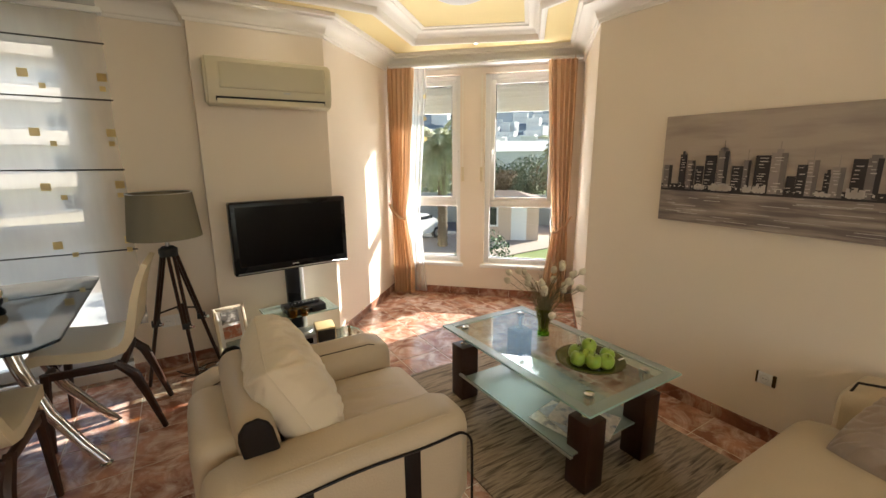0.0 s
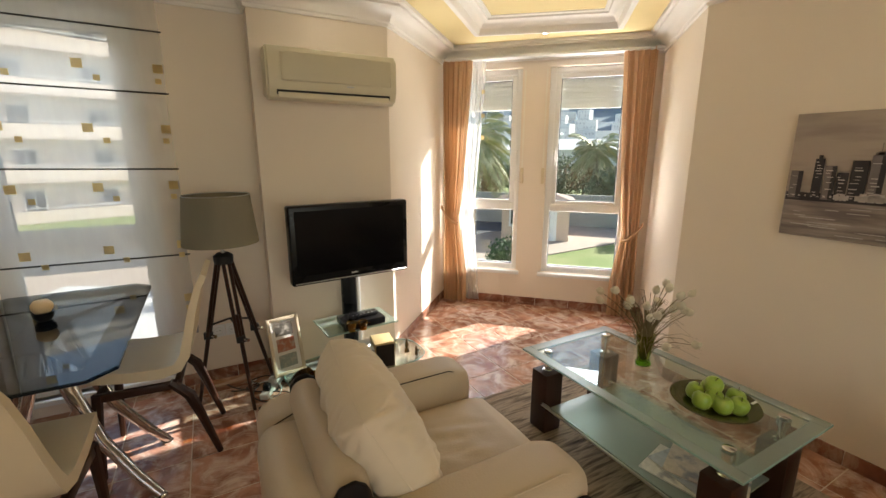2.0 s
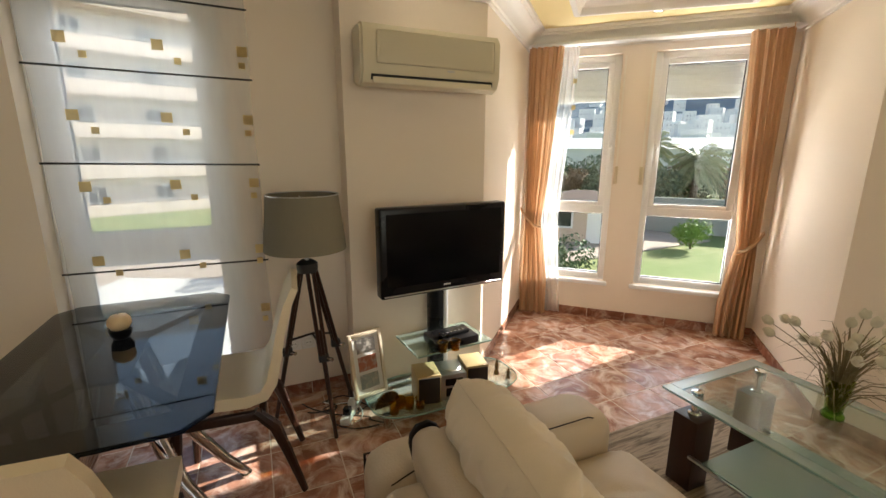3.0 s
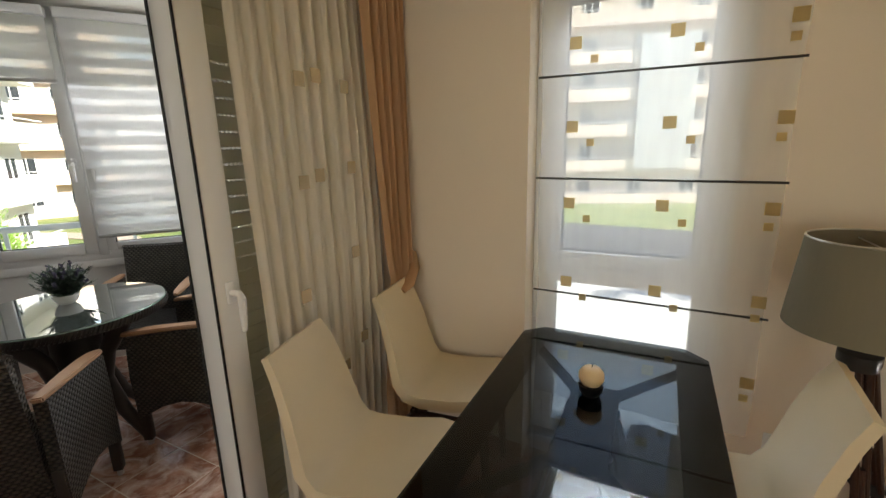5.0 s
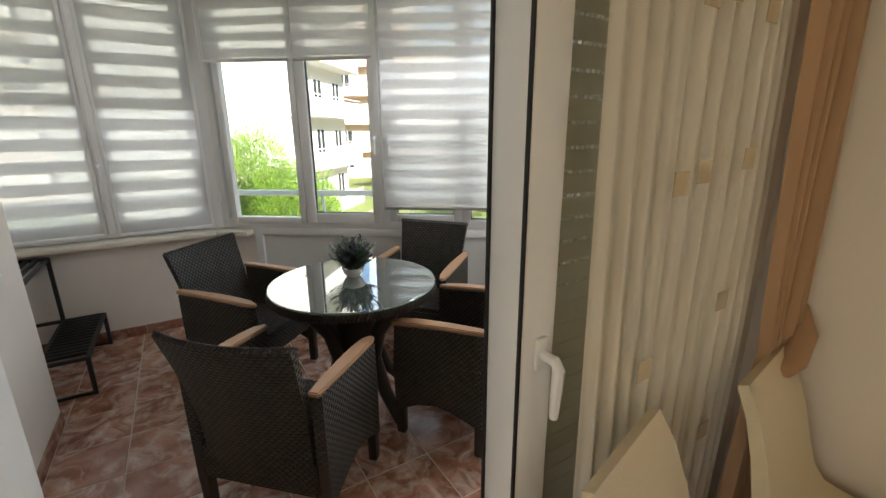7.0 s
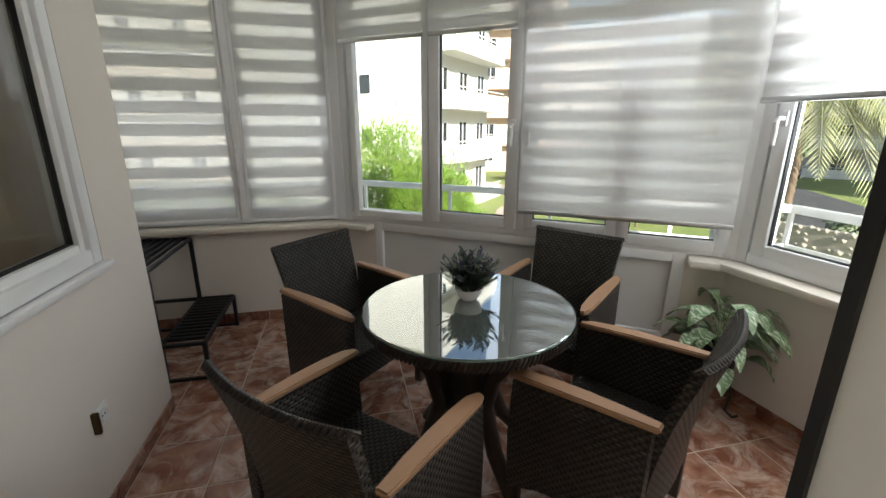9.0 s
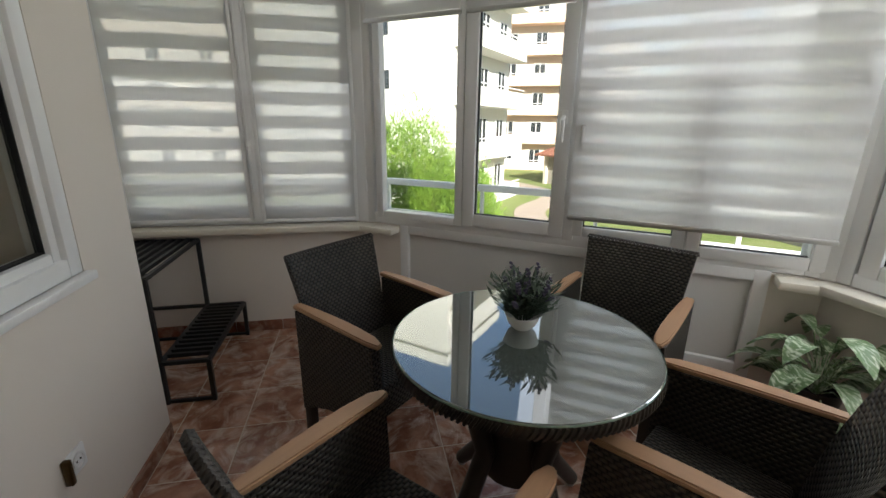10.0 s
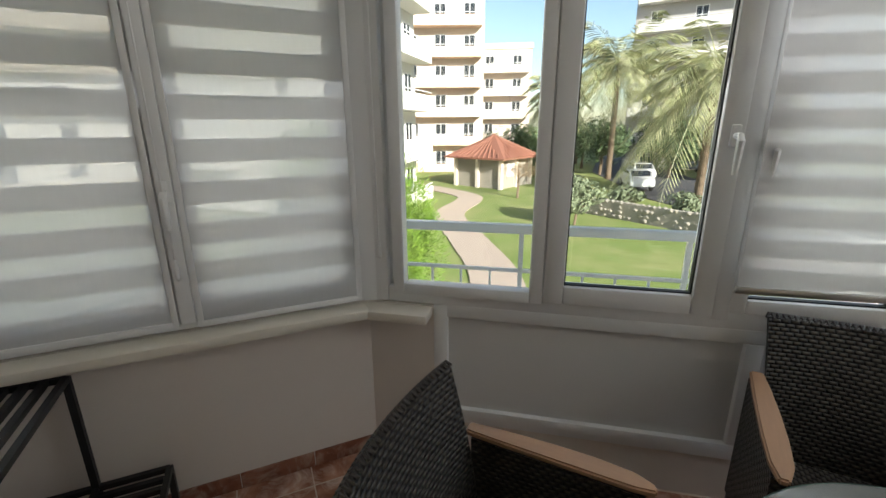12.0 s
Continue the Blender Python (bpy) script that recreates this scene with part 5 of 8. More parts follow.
# sockets
def wall_socket(m, label, wide=0.08, n=1):
    s = thing("wall_socket", label, "socket", m)
    for i in range(n):
        x = i * wide
        p = part("plate", boxed(x - 0.04, x + 0.04, -0.010, 0.0, -0.04, 0.04, 0.004), PVC, s)
        bm = lathe(bmesh.new(), [(0.027, 0.0), (0.027, 0.004), (0.021, 0.004), (0.020, -0.002), (0, -0.002)], 24)
        bmesh.ops.transform(bm, matrix=Matrix.Translation((x, -0.010, 0)) @ Matrix.Rotation(radians(90), 4, "X"), verts=bm.verts)
        part("insert", bm, PVC_P, p)
        for dx in (-0.009, 0.009):
            part("hole", boxed(x + dx - 0.0025, x + dx + 0.0025, -0.0125, -0.0105, -0.0025, 0.0025), SEAL, p, smooth=False)
    return s


PICW = place(PIC_END, (2.333, -2.4))
wall_socket(PICW @ Matrix.Translation((1.132, 0, 0.322)) @ Matrix.Diagonal((0.76, 0.76, 0.76, 1.0)), "white wall socket with a dark metal edge")
part("side_trim", boxed(-0.050, -0.0415, -0.012, 0, -0.04, 0.04, 0.002), BRONZE, bpy.data.objects["wall_socket"])
part("side_trim", boxed(0.042, 0.062, -0.012, 0, -0.04, 0.04, 0.003), BRONZE, bpy.data.objects["wall_socket"])
wall_socket(place((-0.405, 3.51), (0.13, 3.51)) @ Matrix.Translation((0.22, 0, 0.33)), "white double socket behind the tripod lamp", 0.082, 2)
balcony_socket = wall_socket(place((-2.0, 1.2), (-4.0, 1.2)) @ Matrix.Translation((1.41, 0, 0.395)), "white balcony socket with a dark metal edge")
part("side_trim", boxed(-0.060, -0.042, -0.022, 0, -0.045, 0.040, 0.003), BRONZE, balcony_socket)

# air conditioner
AC_W = material("aged_white_plastic", (0.66, 0.60, 0.45), 0.4, vary=0.04, scale=3)
ac = thing("air_conditioner", "aged white split air conditioner on the pier", "air conditioner", at(0.56, 3.352, 1.715))
W2 = 0.375
bm = bmesh.new()
sec = [(0.0, 0.02), (-0.11, 0.0), (-0.15, 0.015), (-0.175, 0.07), (-0.178, 0.24), (-0.16, 0.275), (-0.12, 0.285), (0.0, 0.285)]
ra = [bm.verts.new((-W2, y, z)) for y, z in sec]
rb = [bm.verts.new((W2, y, z)) for y, z in sec]
for i in range(len(sec)):
    bm.faces.new((ra[i], ra[(i + 1) % len(sec)], rb[(i + 1) % len(sec)], rb[i]))
bm.faces.new(ra[::-1])
bm.faces.new(rb)
bmesh.ops.bevel(bm, geom=[e for e in bm.edges if abs(abs(e.verts[0].co.x) - W2) < 1e-6 and abs(e.verts[0].co.x - e.verts[1].co.x) < 1e-6], offset=0.012, segments=3, affect="EDGES")
body = part("casing", bm, AC_W, ac)
part("front_grille", boxed(-0.30, 0.33, -0.186, -0.177, 0.10, 0.245, 0.008), AC_W, ac)
for i in range(22):
    part("grille_slat", boxed(-0.285, 0.315, -0.1885, -0.1855, 0.106 + i * 0.0062, 0.1095 + i * 0.0062), AC_W, ac, smooth=False)
part("air_slot", boxed(-0.325, 0.325, -0.178, -0.14, 0.028, 0.052), SEAL, ac, smooth=False)
part("louvre", boxed(-0.32, 0.32, -0.182, -0.166, 0.010, 0.040, 0.004), AC_W, ac)
part("brand_mark", boxed(0.06, 0.10, -0.1885, -0.1865, 0.082, 0.090), STEEL, ac, "small dark mark", smooth=False)

# canvas with a grey skyline
CANVAS = material("grey_canvas_sky", (0.42, 0.355, 0.315), 0.8, vary=0.08, scale=3, stretch=(1, 1, 6), bump=0.3, bump_scale=400, second=(0.31, 0.26, 0.235), mix_lo=0.45, mix_hi=0.7)
WATER = material("grey_canvas_water", (0.17, 0.135, 0.135), 0.8, vary=0.2, scale=3, stretch=(1.0, 1, 12), bump=0.3, bump_scale=400, second=(0.40, 0.34, 0.30), mix_lo=0.42, mix_hi=0.66)
PA = material("painted_tower_dark", (0.035, 0.03, 0.035), 0.8, vary=0.2, scale=30)
PB = material("painted_tower_grey", (0.18, 0.155, 0.155), 0.8, vary=0.2, scale=30)
PT = material("painted_tower_taupe", (0.30, 0.26, 0.25), 0.8, vary=0.2, scale=30)
PC = material("painted_tower_pale", (0.55, 0.50, 0.48), 0.8, vary=0.15, scale=30)
cv = thing("canvas_painting", "wide grey canvas painting of a city skyline over water", "painting", PICW @ Matrix.Translation((0.51, 0, 1.045)))
part("canvas", boxed(0, 1.45, -0.028, -0.001, 0, 0.56, 0.003), CANVAS, cv)
part("water", boxed(0.004, 1.446, -0.0305, -0.0285, 0.004, 0.175), WATER, cv, "painted grey water", smooth=False)
rnd = random.Random(21)
bml = bmesh.new()
TOWERS = [(0.014, 0.047, 0.304, 1), (0.10, 0.035, 0.359, 0), (0.14, 0.042, 0.329, 1), (0.186, 0.040, 0.30, 0), (0.231, 0.056, 0.353, 0), (0.291, 0.05, 0.375, 1), (0.36, 0.05, 0.303, 0), (0.41, 0.031, 0.33, 1), (0.458, 0.062, 0.352, 0), (0.518, 0.065, 0.364, 2), (0.589, 0.033, 0.261, 0), (0.623, 0.037, 0.312, 0), (0.653, 0.045, 0.333, 2), (0.719, 0.028, 0.277, 0), (0.741, 0.045, 0.304, 2), (0.804, 0.044, 0.337, 0), (0.848, 0.045, 0.341, 1), (0.92, 0.05, 0.29, 0), (0.975, 0.04, 0.325, 1), (1.03, 0.06, 0.30, 0), (1.105, 0.035, 0.345, 2), (1.16, 0.05, 0.28, 0), (1.24, 0.055, 0.33, 1), (1.32, 0.05, 0.30, 0)]
for k, (x, w, top, tone) in enumerate(TOWERS):
    y = -0.0325 - 0.0007 * (k % 3)
    b = box(bmesh.new(), x, x + w, y - 0.0004, y, 0.178, top)
    if k % 4 == 1:
        box(b, x + w * 0.3, x + w * 0.7, y - 0.0004, y, top, top + 0.016)
    if k in (5, 7, 9, 12, 14, 20):
        box(b, x + w * 0.47, x + w * 0.53, y - 0.0004, y, top, top + 0.05)
    if k in (5, 16):
        box(b, x + w * 0.15, x + w * 0.85, y - 0.0004, y, top, top + 0.012)
    part("painted_tower", b, (PA, PB, PT)[tone], cv, smooth=False)
    shade = boxed(x + w * 0.62, x + w, y - 0.0008, y - 0.0005, 0.180, top - 0.002)
    part("painted_tower", shade, (PA, PA, PB)[tone], cv, smooth=False)
    z = 0.19 + rnd.uniform(0, 0.01)
    while z < top - 0.012:
        if rnd.random() < 0.72:
            a = x + w * rnd.uniform(0.04, 0.35)
            box(bml, a, a + w * rnd.uniform(0.25, 0.6), y - 0.0016, y - 0.0012, z, z + rnd.uniform(0.002, 0.0045))
        z += rnd.uniform(0.010, 0.018)
# dark quay with pale trees and light on the water
part("painted_quay", boxed(0.006, 1.444, -0.0318, -0.0312, 0.168, 0.205), PA, cv, "dark painted waterfront", smooth=False)
for x, w, h3 in ((0.19, 0.05, 0.03), (0.265, 0.10, 0.036), (0.42, 0.035, 0.034), (0.462, 0.05, 0.038), (0.70, 0.05, 0.02), (0.80, 0.055, 0.042), (0.95, 0.08, 0.03), (1.2, 0.09, 0.035)):
    b = bmesh.new()
    for q in range(7):
        c = x + w * (q + 0.5) / 7
        box(b, c - w * 0.11, c + w * 0.11, -0.0368, -0.0364, 0.182 - 0.004 * (q % 2), 0.182 + h3 * rnd.uniform(0.45, 1.0))
    part("painted_tree", b, PC, cv, smooth=False)
for q in range(46):
    a = rnd.uniform(0.02, 1.3)
    z = rnd.uniform(0.02, 0.165)
    box(bml, a, min(1.44, a + rnd.uniform(0.03, 0.14)), -0.0328, -0.0324, z, z + rnd.uniform(0.0012, 0.0035))
for q in range(60):
    a = 0.01 + q * 0.0235
    box(bml, a, a + 0.008, -0.0372, -0.0368, 0.188, 0.188 + rnd.uniform(0.004, 0.010))
tagged(part("brushwork", bml, PC, cv, smooth=False), kind="stuff")

# recessed spots, six of them added out of view, and the round ceiling lamp
SPOT_ON = glow("lit_spot_lens", (1.0, 0.93, 0.75), 14.0)
SPOTS = [(2.26, 3.37), (0.55, 3.14), (-0.85, 2.75), (-0.95, 0.9), (1.9, 1.2), (1.9, -0.4), (-0.4, -0.9), (1.4, -0.9)]
for i, (sx, sy) in enumerate(SPOTS):
    s = thing("recessed_spot", "small lit chrome spot set in the ceiling", "spotlight", at(sx, sy, ROOM_H), "ceiling spots")
    part("bezel", lathe(bmesh.new(), [(0.026, -0.001), (0.040, -0.001), (0.040, -0.005), (0.030, -0.010), (0.026, -0.006)], 24), CHROME, s)
    part("lens", lathe(bmesh.new(), [(0.0, -0.004), (0.026, -0.004)], 20), SPOT_ON, s, "lit lens", smooth=False)
cl = thing("ceiling_lamp", "round white glass ceiling lamp in the tray", "lamp", at(1.60, 2.62, ROOM_H + TRAY_H))
part("dome", lathe(bmesh.new(), [(0.175, 0), (0.182, -0.015), (0.168, -0.05), (0.11, -0.075), (0, -0.085)], 40), PVC, cl, smooth=True)
part("rim", lathe(bmesh.new(), [(0.176, 0), (0.192, 0), (0.192, -0.014), (0.180, -0.016)], 40), CORNICE, cl)

# ---- curtains ----
BAY = place(B1, B2)


def tied_curtain(m, width_top, z0, z1, tie_z, toward, label, seed, mat=None):
    """A curtain gathered by a tieback at tie_z and pulled toward one side."""
    c = thing("curtain", label, "curtain", m, "apricot curtains")

    def pull(z):
        if z > tie_z:
            t = (z - tie_z) / (z1 - tie_z)
            k = 0.50 + 0.50 * t ** 0.7
        else:
            t = (tie_z - z) / (tie_z - z0)
            k = 0.50 + 0.34 * min(1, t * 1.6) ** 0.8
        return k, toward * (1 - k) * width_top * 0.35
    bm = drape(bmesh.new(), width_top, z0, z1, 5, 0.028, pull, 150, 40, seed)
    part("cloth", bm, mat or CURTAIN, c, smooth=True)
    w = width_top * 0.52
    sh = toward * 0.5 * width_top * 0.35
    pts = [(sh - toward * w * 0.55, -0.05, tie_z - 0.045), (sh - toward * w * 0.2, -0.058, tie_z - 0.03), (sh + toward * w * 0.25, -0.052, tie_z + 0.03), (sh + toward * w * 0.62, -0.01, tie_z + 0.085), (sh + toward * w * 0.72, 0.04, tie_z + 0.10)]
    part("tieback", tube(bmesh.new(), pts, [0.030, 0.034, 0.030, 0.022, 0.014], 10, True, 0.35), mat or CURTAIN, c, "folded tieback band")
    return c


tied_curtain(BAY @ Matrix.Translation((0.155, -0.10, 0)), 0.27, 0.012, 2.235, 0.83, -1, "apricot curtain tied back at the bay window", 3)
tied_curtain(BAY @ Matrix.Translation((1.645, -0.10, 0)), 0.25, 0.012, 2.235, 0.74, 1, "apricot curtain tied back at the bay window", 8)
sh = thing("sheer_curtain", "white sheer curtain beside the bay window curtain", "curtain", BAY @ Matrix.Translation((0.285, -0.045, 0)))
part("cloth", drape(bmesh.new(), 0.24, 0.02, 2.235, 4, 0.014, lambda z: ((0.75 + 0.25 * abs(z - 0.9) / 1.3), -0.06 * (1 - min(1, abs(z - 0.85) / 1.2))), 90, 24, 5), SHEER, sh, smooth=True)
bm = bmesh.new()
for z in (1.94, 1.74, 1.55):
    box(bm, 0.085, 0.115, -0.018, -0.016, z, z + 0.035)
part("gold_square", bm, GOLD_SQ, sh, smooth=False)
rail = tagged(link("curtain_rail", boxed(0.02, 1.81, -0.13, -0.03, 2.215, 2.235, 0.004), PVC, m=BAY, smooth=40), "white curtain rail under the bay cornice", "curtain rail", kind="structure")

# panel sheer with rods and gold squares at the tall window
W3 = place((-1.165, 3.51), (0.13, 3.51))
ro = thing("roman_sheer", "white sheer panel blind with dark rods and gold squares", "blind", W3 @ Matrix.Translation((0, -0.055, 0)))
x0, x1 = 0.045, 0.875
rods = [2.055, 1.75, 1.355, 0.868]
bm = bmesh.new()
grid = []
for j in range(60):
    z = 0.36 + (2.33 - 0.36) * j / 59
    row = []
    for i in range(61):
        u = i / 60
        near = min(abs(z - r) for r in rods)
        row.append(bm.verts.new((x0 + (x1 - x0) * u + 0.004 * math.sin(z * 9 + u * 3), 0.012 * math.sin(min(near, 0.15) / 0.15 * 1.57) * math.sin(u * 14 + z * 2) - 0.01, z)))
    grid.append(row)
for a, b in zip(grid, grid[1:]):
    for i in range(60):
        bm.faces.new((a[i], a[i + 1], b[i + 1], b[i]))
part("cloth", bm, SHEER, ro, "sheer white cloth", smooth=True)
for r in rods:
    part("rod", tube(bmesh.new(), [(x0 - 0.01, -0.02, r), (x1 + 0.01, -0.02, r - 0.012)], 0.0045, 8), BLACK_M, ro, "thin dark rod")
for row, zz in enumerate((1.86, 1.555, 1.255, 0.92, 0.60)):
    for col in (0.175, 0.515, 0.85):
        if zz < 0.65 and col < 0.8:
            continue
        part("gold_square", boxed(col - 0.022, col + 0.022, -0.027, -0.025, zz - 0.022, zz + 0.022), GOLD_SQ, ro, smooth=False)
        d = 0.07 if col < 0.8 else -0.005
        part("gold_square", boxed(col + d - 0.014, col + d + 0.014, -0.027, -0.025, zz - 0.076, zz - 0.048), GOLD_SQ, ro, smooth=False)
part("head_rail", boxed(x0 - 0.02, x1 + 0.02, -0.04, 0.02, 2.20, 2.23, 0.004), PVC, ro)

# voile and apricot curtain beside the balcony door
DW = place((-1.75, 1.60), (-1.75, 3.32))
vo = thing("voile_curtain", "cream voile curtain with pale gold squares beside the door", "curtain", DW @ Matrix.Translation((1.27, 0.045, 0)))
part("cloth", drape(bmesh.new(), 0.66, 0.015, 2.235, 10, 0.018, lambda z: (0.93 + 0.07 * math.sin(z * 1.3), 0.015 * math.sin(z * 2)), 170, 26, 12), VOILE, vo, smooth=True)
GOLD_V = cloth("faded_gold_square", (0.78, 0.66, 0.47), 0.45, 0.4, 40, 0.2)
for x, z in ((0.13, 1.72), (-0.02, 1.74), (0.14, 1.42), (-0.12, 1.38), (-0.04, 1.40), (0.13, 1.08), (-0.16, 0.98), (0.15, 0.70), (0.02, 0.62), (-0.10, 1.72)):
    part("gold_square", boxed(x - 0.024, x + 0.024, -0.036, -0.034, z - 0.024, z + 0.024), GOLD_V, vo, "faded gold square", smooth=False)
tied_curtain(DW @ Matrix.Translation((1.64, -0.015, 0)), 0.30, 0.012, 2.235, 0.90, 1, "apricot curtain tied back beside the balcony door", 17)
tagged(link("curtain_rail", boxed(0.85, 1.81, -0.03, 0.09, 2.24, 2.26, 0.004), PVC, m=DW, smooth=40), "white curtain rail over the balcony door", "curtain rail", kind="structure")

# shutter strap box on the door jamb
def winder(m):
    sb = thing("shutter_winder", "cream plastic shutter strap winder on the door frame", "winder", m, "shutter winders")
    bm = bmesh.new()
    outl = [(-0.065, -0.045), (0.05, -0.05), (0.05, 0.055), (0.01, 0.055), (-0.065, 0.018)]
    lo = [bm.verts.new((x, 0.0, z)) for x, z in outl]
    hi = [bm.verts.new((x, -0.05, z)) for x, z in outl]
    bm.faces.new(lo)
    bm.faces.new(hi[::-1])
    for i in range(5):
        bm.faces.new((lo[i], hi[i], hi[(i + 1) % 5], lo[(i + 1) % 5]))
    bmesh.ops.bevel(bm, geom=bm.edges[:], offset=0.006, segments=2, affect="EDGES")
    part("casing", bm, LEATHER, sb)
    part("strap", boxed(-0.005, 0.005, -0.03, -0.028, 0.05, 0.95), VOILE, sb, "grey-beige strap", smooth=False)
    part("bracket", boxed(-0.012, 0.012, -0.016, 0.0, 0.076, 0.098, 0.003), STEEL, sb)


winder(DOOR @ Matrix.Translation((-0.006, -0.018, 1.29)))
winder(DOOR @ Matrix.Translation((-0.130, -0.018, 1.30)))

# ---- balcony ----
WEAVE = bpy.data.materials.new("woven_rattan")
WEAVE.use_nodes = True
nt = WEAVE.node_tree


def calc(op, a, b=None, c=None):
    """One maths node of the weave; inputs are sockets or numbers."""
    q = nt.nodes.new("ShaderNodeMath")
    q.operation = op
    for k, v in enumerate((a, b, c)):
        if v is None:
            continue
        if isinstance(v, (int, float)):
            q.inputs[k].default_value = v
        else:
            nt.links.new(v, q.inputs[k])
    return q.outputs[0]


uvm = nt.nodes.new("ShaderNodeUVMap")
sep = nt.nodes.new("ShaderNodeSeparateXYZ")
nt.links.new(uvm.outputs[0], sep.inputs[0])
across = calc("MULTIPLY", sep.outputs[0], 1 / 0.027)
rise = calc("MULTIPLY", sep.outputs[1], 1 / 0.0135)
odd = calc("MULTIPLY", calc("MODULO", calc("FLOOR", calc("ADD", rise, 500.0)), 2.0), 0.5)
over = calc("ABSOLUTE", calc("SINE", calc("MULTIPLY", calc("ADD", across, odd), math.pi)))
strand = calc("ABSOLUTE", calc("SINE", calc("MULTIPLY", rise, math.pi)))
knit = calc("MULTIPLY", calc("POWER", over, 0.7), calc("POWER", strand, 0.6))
tone = nt.nodes.new("ShaderNodeTexNoise")
tone.inputs["Scale"].default_value = 22.0
tone.inputs["Detail"].default_value = 3
nt.links.new(uvm.outputs[0], tone.inputs["Vector"])
# shade between strands is painted: colour falls to near black where knit dips
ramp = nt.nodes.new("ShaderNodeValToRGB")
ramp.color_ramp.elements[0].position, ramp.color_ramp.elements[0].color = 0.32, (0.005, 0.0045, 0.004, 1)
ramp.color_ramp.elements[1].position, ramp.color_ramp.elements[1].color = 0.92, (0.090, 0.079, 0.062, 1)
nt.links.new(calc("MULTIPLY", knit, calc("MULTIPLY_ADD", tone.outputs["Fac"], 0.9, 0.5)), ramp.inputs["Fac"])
pb = nt.nodes["Principled BSDF"]
pb.inputs["Roughness"].default_value = 0.40
pb.inputs["Specular IOR Level"].default_value = 0.4
bp = nt.nodes.new("ShaderNodeBump")
bp.inputs["Strength"].default_value = 1.0
bp.inputs["Distance"].default_value = 0.005
nt.links.new(knit, bp.inputs["Height"])
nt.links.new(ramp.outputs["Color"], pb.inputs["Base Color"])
nt.links.new(bp.outputs[0], pb.inputs["Normal"])


def uv_boxmap(ob):
    """Lay metre-true coordinates on each face by its main direction."""
    me = ob.data
    lay = me.uv_layers.new(name="UVMap")
    for p in me.polygons:
        n = p.normal
        ax = max(range(3), key=lambda i: abs(n[i]))
        for li in p.loop_indices:
            c = me.vertices[me.loops[li].vertex_index].co
            lay.data[li].uv = ((c.y, c.z), (c.x, c.z), (c.x, c.y))[ax]
    return ob


def curved_panel(bm, outline, thick, bend):
    """A panel over (y, z) grid rows with a bend in x."""
    rows = []
    for r in outline:
        rows.append(([bm.verts.new((x, y, z)) for x, y, z in r], [bm.verts.new((x - thick, y, z)) for x, y, z in r]))
    for (a0, b0), (a1, b1) in zip(rows, rows[1:]):
        for i in range(len(a0) - 1):
            bm.faces.new((a0[i], a0[i + 1], a1[i + 1], a1[i]))
            bm.faces.new((b0[i + 1], b0[i], b1[i], b1[i + 1]))
        bm.faces.new((a0[0], a1[0], b1[0], b0[0]))
        bm.faces.new((a0[-1], b0[-1], b1[-1], a1[-1]))
    for a, b in (rows[0], rows[-1]):
        for i in range(len(a) - 1):
            bm.faces.new((a[i], b[i], b[i + 1], a[i + 1]))
    return bm


